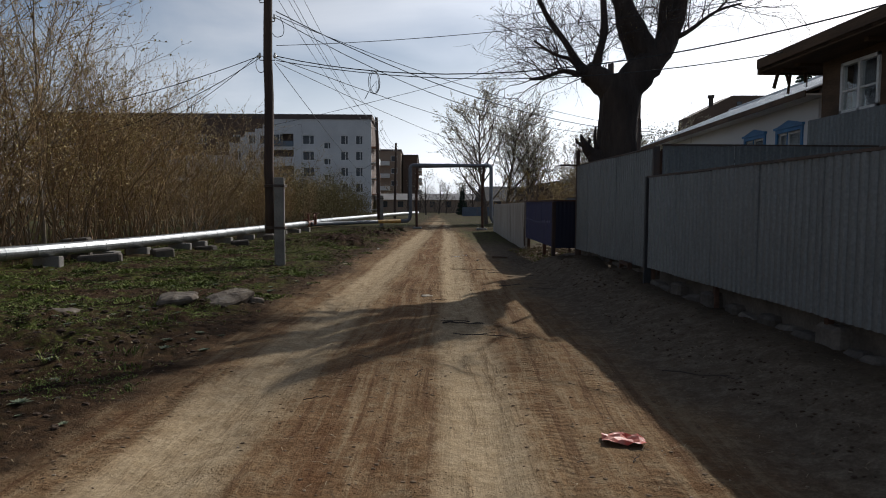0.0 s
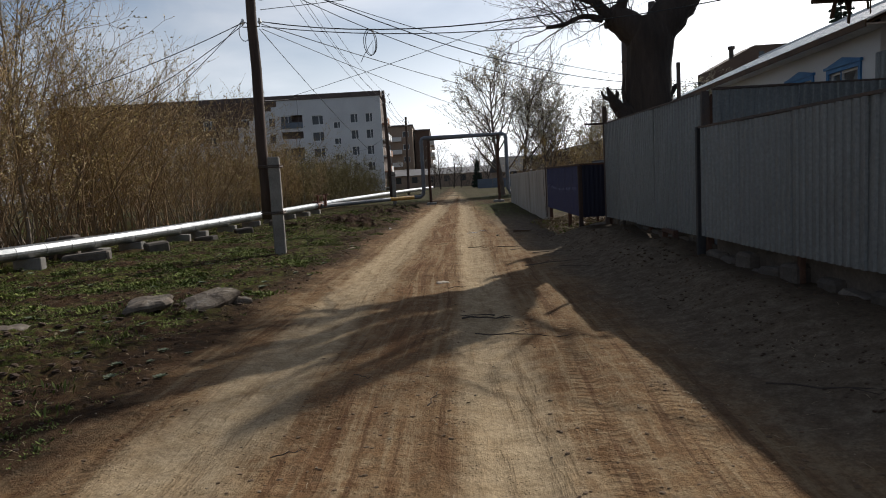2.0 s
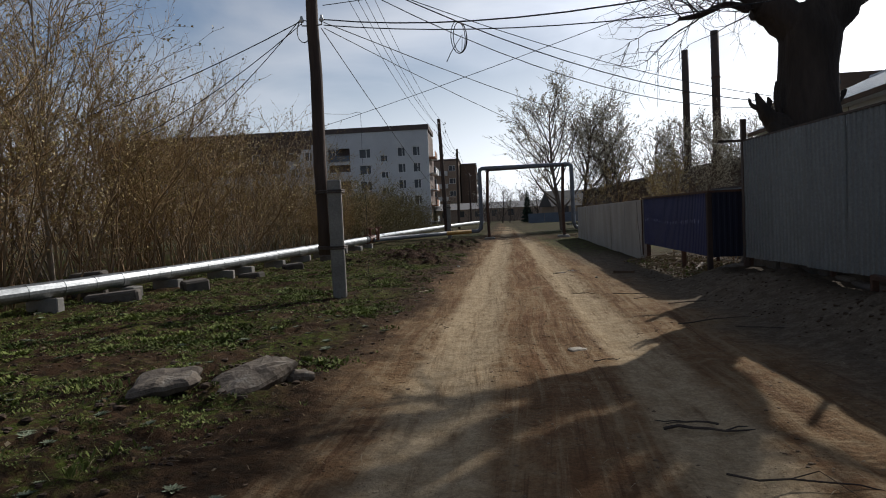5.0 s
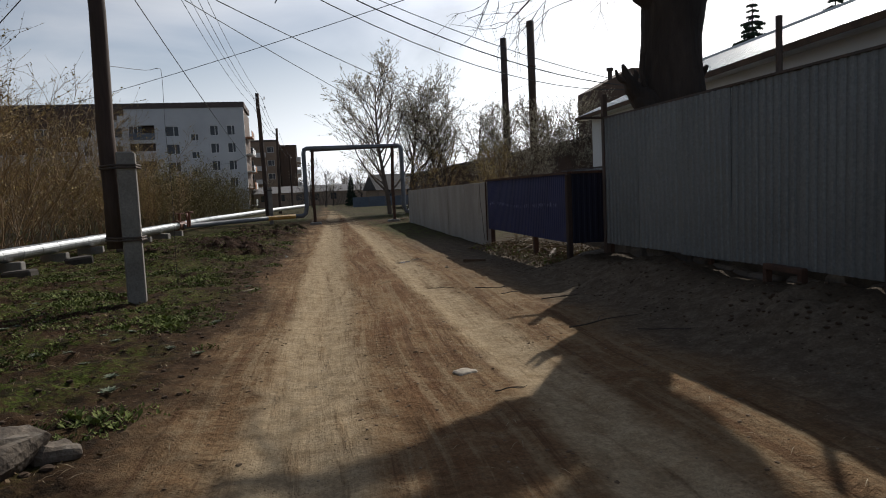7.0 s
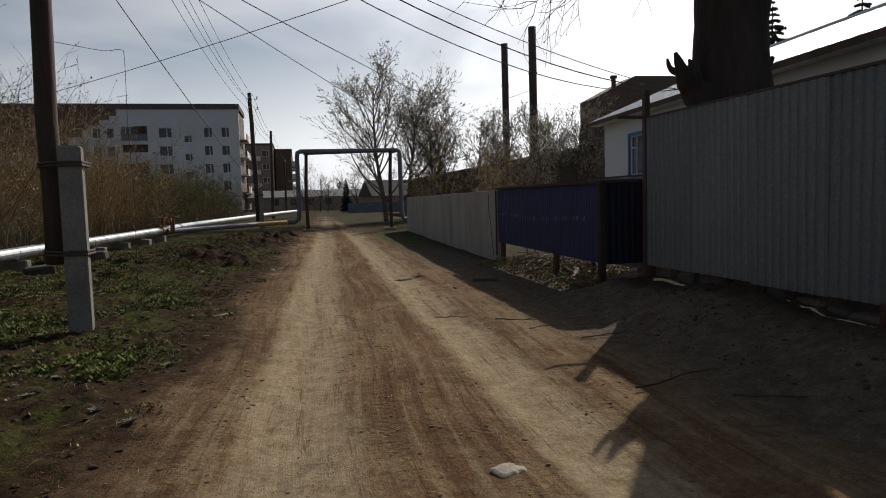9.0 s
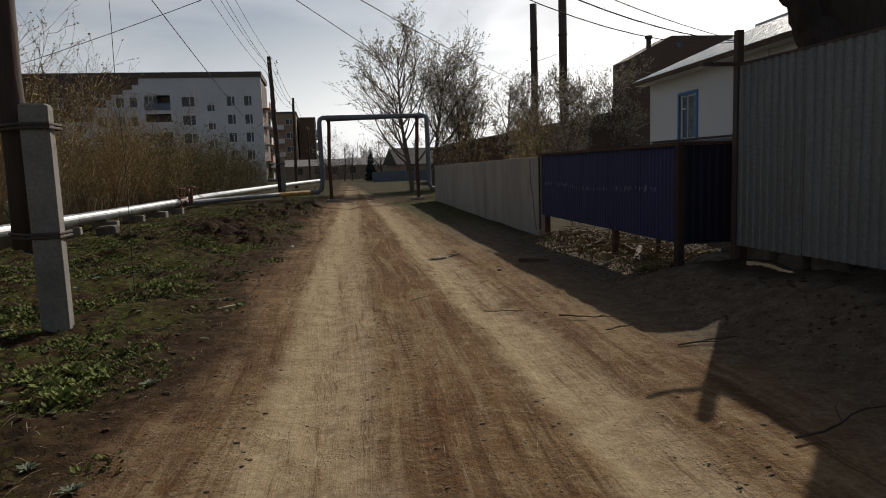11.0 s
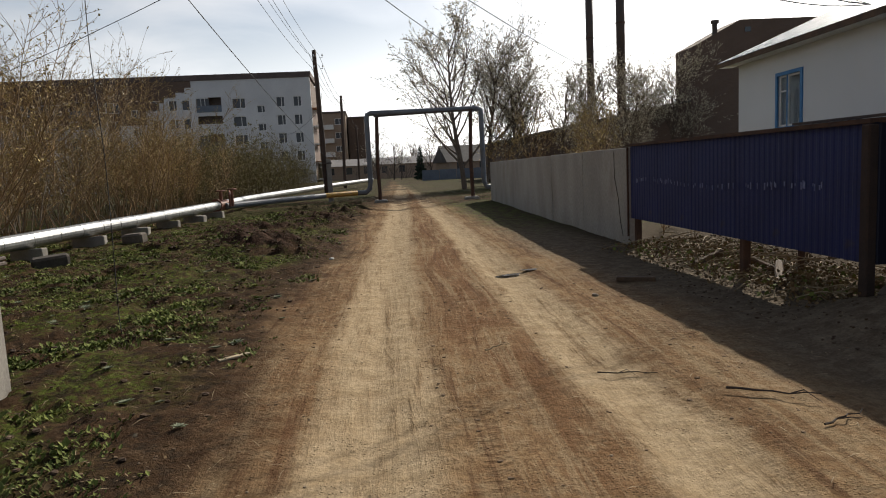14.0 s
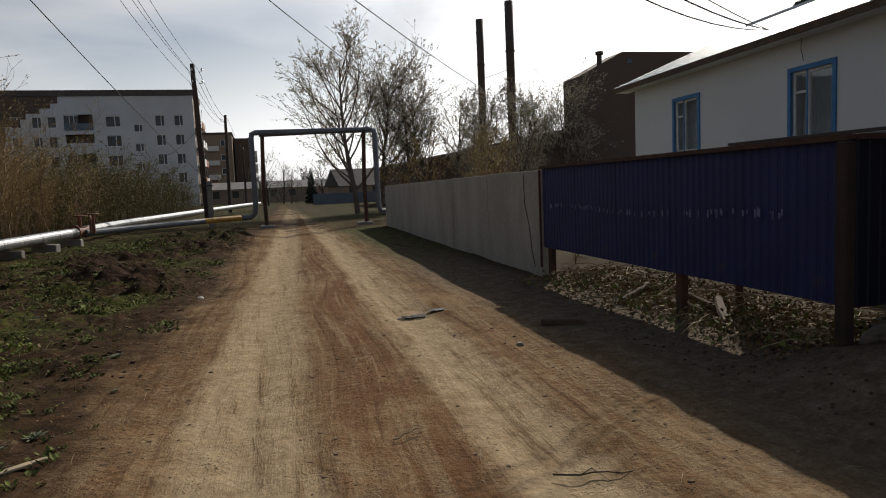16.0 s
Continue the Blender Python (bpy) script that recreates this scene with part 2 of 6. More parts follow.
    patch = num("MULTIPLY", patch, span(edge, -1.3, -0.3, 1, 0))
    patch = num("MULTIPLY", patch, span(y, 5.0, 9.5, 0.25, 1))
    side = blend(patch, bare, grass)
    side = blend(span(sep.outputs["Z"], 0.15, 0.24), side, (0.049, 0.028, 0.019))
    side = blend(num("MULTIPLY", span(fuzz(2.6, 7, 0.75), 0.57, 0.68), 0.6), side, (0.130, 0.090, 0.057))
    gap = span(fuzz(8.5, 5, 0.7), 0.38, 0.54, 0.85, 0.0)
    side = blend(gap, side, (0.026, 0.019, 0.013))
    col = blend(verge, road, side)
    # soil tone drops towards the fences, lowest at their foot
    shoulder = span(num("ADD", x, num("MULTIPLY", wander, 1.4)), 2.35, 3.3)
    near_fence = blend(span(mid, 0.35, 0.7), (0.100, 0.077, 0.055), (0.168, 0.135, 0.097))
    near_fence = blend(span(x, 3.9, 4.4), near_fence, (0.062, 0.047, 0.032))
    weedy = blend(span(fuzz(3.0, 6, 0.75), 0.42, 0.6), (0.062, 0.044, 0.031), (0.085, 0.095, 0.030))
    near_fence = blend(span(y, 23, 31), near_fence, weedy)
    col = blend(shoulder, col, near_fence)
    # grass far beyond the crossing
    off_road = span(num("ABSOLUTE", num("SUBTRACT", u, 0.2)), 1.6, 2.3)
    far = num("MULTIPLY", num("MULTIPLY", span(y, 33, 40), off_road), span(fuzz(0.9, 7, 0.75), 0.40, 0.55, 0.78, 1))
    col = blend(far, col, (0.045, 0.050, 0.018))
    col = blend(num("MULTIPLY", num("MULTIPLY", span(y, 37, 41), span(y, 44, 52, 1, 0)), span(fuzz(0.9, 6, 0.7), 0.42, 0.56)), col, (0.082, 0.052, 0.032))
    col = blend(num("MULTIPLY", span(y, 46, 58), span(fuzz(0.35, 6, 0.7, (0.5, 1.6, 1)), 0.36, 0.6)), col, (0.058, 0.045, 0.028))
    lumps = fuzz(26, 6, 0.78)
    gl = n.new("ShaderNodeMix")
    gl.data_type, gl.blend_type = "RGBA", "MULTIPLY"
    gl.inputs["Factor"].default_value = 1.0
    l.new(col, gl.inputs["A"])
    l.new(span(lumps, 0.34, 0.66, 0.80, 1.18), gl.inputs["B"])
    col = gl.outputs["Result"]
    grit = span(fine, 0.3, 0.72, 0.88, 1.10)
    gm = n.new("ShaderNodeMix")
    gm.data_type, gm.blend_type = "RGBA", "MULTIPLY"
    gm.inputs["Factor"].default_value = 1.0
    l.new(col, gm.inputs["A"])
    l.new(grit, gm.inputs["B"])
    l.new(gm.outputs["Result"], bsdf.inputs["Base Color"])
    # relief: clods, tyre treads, grit
    relief = num("MULTIPLY", fuzz(13, 6, 0.72), span(ruts, 0.0, 1.0, 1.0, 0.4))
    relief = num("ADD", relief, num("MULTIPLY", crumb, 0.30))
    relief = num("SUBTRACT", relief, num("MULTIPLY", tread, 0.15))
    relief = num("ADD", relief, num("MULTIPLY", num("ADD", score, num("MULTIPLY", hair, 0.06)), num("MULTIPLY", num("SUBTRACT", 1.0, verge), 0.5)))
    relief = num("ADD", relief, num("MULTIPLY", fuzz(90, 3, 0.7), 0.09))
    relief = num("ADD", relief, num("MULTIPLY", num("MULTIPLY", fuzz(34, 5, 0.75), verge), 0.8))
    bp = n.new("ShaderNodeBump")
    bp.inputs["Strength"].default_value, bp.inputs["Distance"].default_value = 0.75, 0.040
    l.new(relief, bp.inputs["Height"])
    l.new(bp.outputs["Normal"], bsdf.inputs["Normal"])
    return m


def clear_glass():
    m = bpy.data.materials.new("clear_pane")
    m.use_nodes = True
    bsdf = m.node_tree.nodes["Principled BSDF"]
    bsdf.inputs["Base Color"].default_value = (0.86, 0.90, 0.92, 1)
    bsdf.inputs["Roughness"].default_value, bsdf.inputs["Transmission Weight"].default_value = 0.02, 1.0
    return m


def glass_mat(name, tint, rough=0.06):
    m = bpy.data.materials.new(name)
    m.use_nodes = True
    bsdf = m.node_tree.nodes["Principled BSDF"]
    bsdf.inputs["Base Color"].default_value = (*tint, 1)
    bsdf.inputs["Roughness"].default_value = rough
    bsdf.inputs["Specular IOR Level"].default_value = 0.6
    return m


M_EARTH = ground_mat()
M_ZINC = mat("galvanised_profiled_sheet", (0.185, 0.198, 0.200), (0.145, 0.156, 0.158), scale=0.7, fine=30, rough=0.5, metal=0.2,
             bump=0.05, dirt=(0.22, 0.20, 0.18), dirt_scale=0.9, dirt_at=0.62, per_object=0.10)
M_BLUE = mat("blue_painted_sheet", (0.011, 0.020, 0.098), (0.007, 0.013, 0.066), scale=1.2, fine=30, rough=0.6, bump=0.05,
             dirt=(0.045, 0.034, 0.038), dirt_scale=2.0, dirt_at=0.63, per_object=0.06)
M_BLUE_WORN = mat("blue_paint_rubbed_bare", (0.20, 0.22, 0.34), (0.08, 0.10, 0.22), scale=9, fine=50, rough=0.6)
M_RUST = mat("rusty_steel", (0.090, 0.045, 0.028), (0.050, 0.028, 0.020), scale=6, fine=60, rough=0.85, bump=0.3)
M_DARKRUST = mat("dark_rusted_steel", (0.050, 0.030, 0.022), (0.028, 0.019, 0.016), scale=5, fine=50, rough=0.85, bump=0.2)
M_DARKSTEEL = mat("dark_weathered_steel", (0.055, 0.048, 0.045), (0.085, 0.055, 0.040), scale=4, fine=40, rough=0.7)
M_GREYPIPE = mat("grey_painted_pipe", (0.14, 0.155, 0.18), (0.10, 0.108, 0.12), scale=2, fine=30, rough=0.5, dirt=(0.16, 0.10, 0.07),
                 dirt_scale=2.5, dirt_at=0.6)
M_YELLOW = mat("yellow_gas_pipe_paint", (0.52, 0.30, 0.05), (0.38, 0.20, 0.05), scale=5, fine=40, rough=0.5)
M_FOIL = mat("galvanised_pipe_jacket", (0.36, 0.37, 0.375), (0.27, 0.28, 0.285), scale=2.5, fine=20, rough=0.40, metal=0.85, bump=0.12, depth=0.02,
             dirt=(0.33, 0.31, 0.28), dirt_scale=1.6, dirt_at=0.6, per_object=0.08)
M_CONCRETE = mat("weathered_concrete", (0.25, 0.235, 0.21), (0.17, 0.157, 0.14), scale=2.5, fine=45, rough=0.9, bump=0.4,
                 dirt=(0.20, 0.18, 0.155), dirt_scale=1.8, dirt_at=0.56, per_object=0.10)
M_PANEL = mat("limewashed_concrete_panel", (0.37, 0.35, 0.315), (0.285, 0.268, 0.235), scale=1.3, fine=35, rough=0.9, bump=0.3,
              dirt=(0.27, 0.24, 0.20), dirt_scale=0.9, dirt_at=0.57, stretch=(1, 1, 0.45), per_object=0.05)
M_CREOSOTE = mat("creosoted_wood", (0.085, 0.054, 0.040), (0.045, 0.031, 0.025), scale=3, fine=30, rough=0.85, stretch=(1, 1, 0.12), bump=0.5)
M_OLDWOOD = mat("weathered_timber", (0.125, 0.078, 0.046), (0.070, 0.046, 0.030), scale=4, fine=40, rough=0.85, stretch=(1, 0.2, 1), bump=0.4)
M_WHITEWALL = mat("whitewashed_plaster", (0.62, 0.63, 0.64), (0.58, 0.59, 0.60), scale=0.5, fine=90, rough=0.9, bump=0.05, depth=0.004,
                  dirt=(0.59, 0.58, 0.56), dirt_scale=0.6, dirt_at=0.58)
M_BLUETRIM = mat("blue_window_paint", (0.055, 0.200, 0.420), (0.040, 0.150, 0.330), scale=5, fine=50, rough=0.55)
M_WHITETRIM = mat("white_window_paint", (0.72, 0.72, 0.70), (0.60, 0.60, 0.58), scale=6, fine=40, rough=0.5)
M_PANE = glass_mat("window_pane", (0.035, 0.045, 0.055))
M_FARPANE = mat("dark_far_pane", (0.030, 0.036, 0.046), (0.060, 0.068, 0.080), scale=0.35, fine=3, rough=0.3, bump=0.0)
M_DARKBLUE = mat("dark_navy_sheet", (0.0045, 0.006, 0.022), (0.003, 0.004, 0.014), scale=1.2, fine=30, rough=0.6, bump=0.05)
M_CLEAR = clear_glass()
M_CURTAIN = mat("net_curtain", (0.42, 0.44, 0.45), (0.30, 0.32, 0.33), scale=6, fine=20, stretch=(6, 6, 0.6))
M_ROOFMETAL = mat("bright_roof_sheet", (0.46, 0.48, 0.50), (0.37, 0.39, 0.41), scale=0.8, fine=20, rough=0.38, metal=0.5, bump=0.06,
                  dirt=(0.36, 0.33, 0.30), dirt_scale=1.1, dirt_at=0.62)
M_ROOFDARK = mat("dark_roofing", (0.075, 0.068, 0.065), (0.050, 0.046, 0.045), scale=1.5, fine=20, rough=0.8)
M_PANELBLOCK = mat("pale_panel_render", (0.60, 0.60, 0.60), (0.51, 0.51, 0.52), scale=0.25, fine=30, rough=0.9, bump=0.1,
                   dirt=(0.43, 0.42, 0.42), dirt_scale=0.12, dirt_at=0.58)
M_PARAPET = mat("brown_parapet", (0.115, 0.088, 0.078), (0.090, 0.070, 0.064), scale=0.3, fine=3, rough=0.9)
M_BROWNBRICK = brick_mat("brown_brick", (0.125, 0.080, 0.055), (0.095, 0.060, 0.044), (0.16, 0.13, 0.11))
M_REDBRICK = brick_mat("orange_brick", (0.36, 0.16, 0.07), (0.28, 0.12, 0.06), (0.30, 0.24, 0.18))
M_BUFFBRICK = brick_mat("buff_brick", (0.30, 0.22, 0.155), (0.25, 0.18, 0.13), (0.32, 0.28, 0.24))
M_BARK = mat("old_dark_bark", (0.060, 0.045, 0.036), (0.030, 0.024, 0.020), scale=3, fine=16, rough=0.95, stretch=(1, 1, 0.22), bump=1.0, depth=0.05)
M_TWIG = mat("dark_twigs", (0.070, 0.052, 0.042), (0.045, 0.034, 0.028), scale=2, fine=30, rough=0.9)
M_GREYTWIG = mat("grey_brown_twigs", (0.150, 0.115, 0.088), (0.095, 0.072, 0.056), scale=2, fine=30, rough=0.9)
M_SHRUB = mat("willow_stems", (0.27, 0.180, 0.095), (0.165, 0.110, 0.060), scale=0.5, fine=12, rough=0.85, per_object=0.25)
M_SHRUBTWIG = mat("willow_twigs", (0.34, 0.230, 0.108), (0.24, 0.160, 0.078), scale=0.6, fine=12, rough=0.85, per_object=0.25)
M_BUDS = mat("opening_buds", (0.46, 0.36, 0.14), (0.33, 0.25, 0.100), scale=1.2, fine=14, rough=0.75, per_object=0.2)
M_OLIVE = mat("olive_willow_twigs", (0.165, 0.122, 0.052), (0.112, 0.084, 0.037), scale=0.6, fine=12, rough=0.85, per_object=0.2)
M_OLIVEBUD = mat("olive_green_buds", (0.215, 0.185, 0.062), (0.145, 0.125, 0.045), scale=1.2, fine=14, rough=0.8, per_object=0.2)
M_DEADLEAF = mat("dead_brown_leaves", (0.200, 0.130, 0.058), (0.095, 0.062, 0.030), scale=6, fine=40, rough=0.85)
M_SLAB = mat("mossy_broken_concrete", (0.165, 0.132, 0.100), (0.080, 0.062, 0.047), scale=4, fine=25, rough=0.95, bump=0.7, depth=0.02, dirt=(0.24, 0.215, 0.18), dirt_scale=3.5, dirt_at=0.56)
M_BUDSPALE = mat("pale_catkins", (0.60, 0.54, 0.40), (0.44, 0.39, 0.28), scale=1.2, fine=14, rough=0.75, per_object=0.12)
M_BIRCH = mat("pale_young_bark", (0.25, 0.205, 0.150), (0.16, 0.130, 0.092), scale=3, fine=20, rough=0.8)
M_SPRUCE = mat("spruce_needles", (0.026, 0.045, 0.026), (0.016, 0.028, 0.018), scale=4, fine=30, rough=0.85)
M_LEAF = mat("young_weed_leaves", (0.175, 0.205, 0.046), (0.080, 0.100, 0.022), scale=1.2, fine=20, rough=0.9)
M_STRAW = mat("dry_straw", (0.34, 0.27, 0.165), (0.22, 0.165, 0.10), scale=2, fine=30, rough=0.85)
M_CLOD = mat("soil_clods", (0.080, 0.050, 0.030), (0.045, 0.028, 0.018), scale=1.5, fine=30, rough=0.95)
M_STONE = mat("pale_rubble", (0.42, 0.36, 0.28), (0.30, 0.25, 0.19), scale=4, fine=30, rough=0.9, bump=0.5, per_object=0.2)
# darker copy of the rubble: shade by fence and pipe put into its colour
M_FOOTING = mat("shaded_rubble", (0.105, 0.090, 0.075), (0.060, 0.050, 0.042), scale=4, fine=30, rough=0.95, bump=0.5, per_object=0.35)
M_WIRE = mat("black_cable", (0.020, 0.020, 0.022), (0.030, 0.030, 0.032), scale=2, fine=20, rough=0.6)
M_CHIP = mat("pale_split_wood", (0.52, 0.43, 0.29), (0.40, 0.32, 0.20), scale=8, fine=40, rough=0.7, stretch=(0.3, 2, 1))
M_CRUMB = mat("road_earth_crumbs", (0.175, 0.118, 0.070), (0.105, 0.068, 0.040), scale=3, fine=40, rough=0.95)
M_GRAVEL = mat("dusty_gravel", (0.30, 0.235, 0.165), (0.20, 0.150, 0.100), scale=6, fine=30, rough=0.9)
M_PAPER = mat("white_litter", (0.72, 0.70, 0.66), (0.62, 0.60, 0.56), scale=8, fine=40, rough=0.7)
M_RED = mat("red_plastic_film", (0.55, 0.085, 0.050), (0.62, 0.30, 0.22), scale=9, fine=40, rough=0.5)
M_CERAMIC = mat("white_insulator", (0.60, 0.60, 0.58), (0.5, 0.5, 0.48), scale=8, fine=30, rough=0.25)
M_WATER = glass_mat("puddle_water", (0.055, 0.045, 0.035), 0.18)
M_WATER.node_tree.nodes["Principled BSDF"].inputs["Specular IOR Level"].default_value = 1.0
M_FARFENCE = mat("grey_blue_far_fence", (0.13, 0.16, 0.20), (0.10, 0.12, 0.15), scale=0.7, fine=8, rough=0.6)
M_FARROOF = mat("grey_slate_roof", (0.22, 0.21, 0.21), (0.17, 0.165, 0.165), scale=0.6, fine=8, rough=0.8)
M_FARWOOD = mat("distant_bare_woods", (0.150, 0.118, 0.092), (0.105, 0.085, 0.068), scale=0.3, fine=2, rough=0.95)
M_VALVE = mat("red_valve_paint", (0.22, 0.085, 0.050), (0.13, 0.055, 0.035), scale=9, fine=40, rough=0.6)


# ---- mesh helpers ----
class Shape:
    """Collects vertices and faces for one mesh."""

    def __init__(self):
        self.v, self.f = [], []

    def poly(self, pts):
        k = len(self.v)
        self.v += [tuple(p) for p in pts]
        self.f.append(tuple(range(k, k + len(pts))))

    def box(self, a, b, m=None):
        """A box between two corners, through the pose m if one is given."""
        k = len(self.v)
        pts = [Vector((x, y, z)) for z in (a[2], b[2]) for y in (a[1], b[1]) for x in (a[0], b[0])]
        self.v += [tuple(m @ p) if m else tuple(p) for p in pts]
        for q in ((0, 2, 3, 1), (4, 5, 7, 6), (0, 1, 5, 4), (2, 6, 7, 3), (0, 4, 6, 2), (1, 3, 7, 5)):
            self.f.append(tuple(k + i for i in q))
        return self

    def soft_box(self, a, b, c, m=None):
        """A box with its upright and top edges cut by c."""
        (x0, y0, z0), (x1, y1, z1) = a, b
        k = len(self.v)
        rings = []
        for z, d in ((z0, 0), (z1 - c, 0), (z1, c)):
            rings.append([(x0 + c + d * 0.3, y0 + d, z), (x1 - c - d * 0.3, y0 + d, z), (x1 - d, y0 + c + d * 0.3, z), (x1 - d, y1 - c - d * 0.3, z),
                          (x1 - c - d * 0.3, y1 - d, z), (x0 + c + d * 0.3, y1 - d, z), (x0 + d, y1 - c - d * 0.3, z), (x0 + d, y0 + c + d * 0.3, z)])
        for ring in rings:
            self.v += [tuple(m @ Vector(p)) if m else p for p in ring]
        for r in range(2):
            for i in range(8):
                j = (i + 1) % 8
                self.f.append((k + r * 8 + i, k + r * 8 + j, k + r * 8 + 8 + j, k + r * 8 + 8 + i))
        self.f.append(tuple(k + 16 + i for i in range(8)))
        self.f.append(tuple(k + 7 - i for i in range(8)))
        return self

    def tube(self, pts, radii, sides=6, cap=True):
        """A tube along points with a radius at each."""
        pts = [Vector(p) for p in pts]
        if isinstance(radii, (int, float)):
            radii = [radii] * len(pts)
        k, up = len(self.v), None
        for i, p in enumerate(pts):
            d = (pts[min(i + 1, len(pts) - 1)] - pts[max(i - 1, 0)])
            d = d.normalized() if d.length > 1e-9 else Vector((0, 0, 1))
            if up is None:
                up = Vector((1, 0, 0)) if abs(d.x) < 0.9 else Vector((0, 1, 0))
            s = d.cross(up).normalized()
            up = s.cross(d).normalized()
            for j in range(sides):
                a = 2 * math.pi * j / sides
                q = p + (s * math.cos(a) + up * math.sin(a)) * radii[i]
                self.v.append((q.x, q.y, q.z))
        for i in range(len(pts) - 1):
            for j in range(sides):
                a, b = k + i * sides + j, k + i * sides + (j + 1) % sides
                self.f.append((a, b, b + sides, a + sides))
        if cap:
            self.f.append(tuple(k + j for j in range(sides))[::-1])
            e = k + (len(pts) - 1) * sides
            self.f.append(tuple(e + j for j in range(sides)))
        return self

    def rock(self, c, size, r, seed, squash=(1, 1, 1)):
        """A rough lump."""
        g = random.Random(seed)
        k = len(self.v)
        for ring, (z, w) in enumerate(((-0.55, 0.75), (0.1, 1.0), (0.6, 0.7))):
            for i in range(6):
                a = math.pi / 3 * i + ring * 0.5
                q = w * size * g.uniform(1 - r, 1 + r)
                self.v.append((c[0] + math.cos(a) * q * squash[0], c[1] + math.sin(a) * q * squash[1], c[2] + z * size * squash[2] * g.uniform(1 - r, 1 + r)))
        for ring in range(2):
            for i in range(6):
                j = (i + 1) % 6
                self.f.append((k + ring * 6 + i, k + ring * 6 + j, k + ring * 6 + 6 + j, k + ring * 6 + 6 + i))
        self.f.append(tuple(k + 12 + i for i in range(6)))
        self.f.append(tuple(k + 5 - i for i in range(6)))
        return self

    def mesh(self, name, material, smooth=False):
        me = bpy.data.meshes.new(name)
        me.from_pydata(self.v, [], self.f)
        me.materials.append(material)
        if smooth:
            me.polygons.foreach_set("use_smooth", [True] * len(me.polygons))
        me.update()
        return me


def part(name, shape, material, parent=None, label="", smooth=False):
    """One mesh object, under a thing or a part."""
    ob = new(name, shape.mesh(name, material, smooth))
    if parent:
        ob.parent = parent
    if label:
        ob["label"] = label
    return ob


def piece(name, me, m, parent):
    """A piece that shares its mesh with others alike."""
    ob = new(name, me)
    ob.parent = parent
    ob.matrix_basis = m
    return ob


def thing(name, label, category, at=(0, 0, 0), group="", kind="", turn=0.0):
    ob = new(name)
    ob.empty_display_size = 0.2
    ob.matrix_basis = pose(at[0], at[1], at[2], 0, 0, turn)
    return tagged(ob, label, category, group, kind)


def holed_wall(shape, width, z0, z1, thick, holes, m):
    """A wall along local x, its outer face at local y = 0, with oblong holes (x0, x1, z0, z1) through it."""
    xs = sorted({0, width, *[h[0] for h in holes], *[h[1] for h in holes]})
    zs = sorted({z0, z1, *[h[2] for h in holes], *[h[3] for h in holes]})

    def solid(i, j):
        if not (0 <= i < len(xs) - 1 and 0 <= j < len(zs) - 1):
            return False
        cx, cz = (xs[i] + xs[i + 1]) / 2, (zs[j] + zs[j + 1]) / 2
        return not any(h[0] < cx < h[1] and h[2] < cz < h[3] for h in holes)

    def quad(*p):
        shape.poly([m @ Vector(q) for q in p])

    for i in range(len(xs) - 1):
        for j in range(len(zs) - 1):
            if not solid(i, j):
                continue
            a, b, c, d = xs[i], xs[i + 1], zs[j], zs[j + 1]
            quad((a, 0, c), (b, 0, c), (b, 0, d), (a, 0, d))
            quad((b, thick, c), (a, thick, c), (a, thick, d), (b, thick, d))
            if not solid(i - 1, j):
                quad((a, thick, c), (a, 0, c), (a, 0, d), (a, thick, d))
            if not solid(i + 1, j):
                quad((b, 0, c), (b, thick, c), (b, thick, d), (b, 0, d))
            if not solid(i, j - 1):
                quad((a, thick, c), (b, thick, c), (b, 0, c), (a, 0, c))
            if not solid(i, j + 1):
                quad((a, 0, d), (b, 0, d), (b, thick, d), (a, thick, d))


# ---- ground ----
def smooth01(v, a, b):
    t = min(max((v - a) / (b - a), 0), 1)
    return t * t * (3 - 2 * t)


MOUNDS = ((-2.1, 25.5, 0.30, 1.0), (-1.5, 24.2, 0.16, 0.7), (-2.9, 27.5, 0.26, 0.9), (-1.3, 31.0, 0.30, 1.0), (-2.2, 33.5, 0.24, 1.0), (-0.8, 34.8, 0.26, 0.8),
          (-3.6, 22.6, 0.15, 0.8), (-2.4, 10.4, 0.12, 0.8), (-3.8, 8.3, 0.14, 1.1), (-2.7, 7.2, 0.10, 0.8), (4.2, 11.6, 0.16, 0.7), (4.5, 14.6, 0.14, 0.8), (1.95, 20.98, -0.06, 0.4), (-3.2, 29.5, 0.22, 0.8), (-1.9, 29.0, 0.2, 0.7), (-4.2, 26.0, 0.2, 0.8), (-0.9, 37.0, 0.24, 0.9), (-2.6, 36.5, 0.25, 1.0))


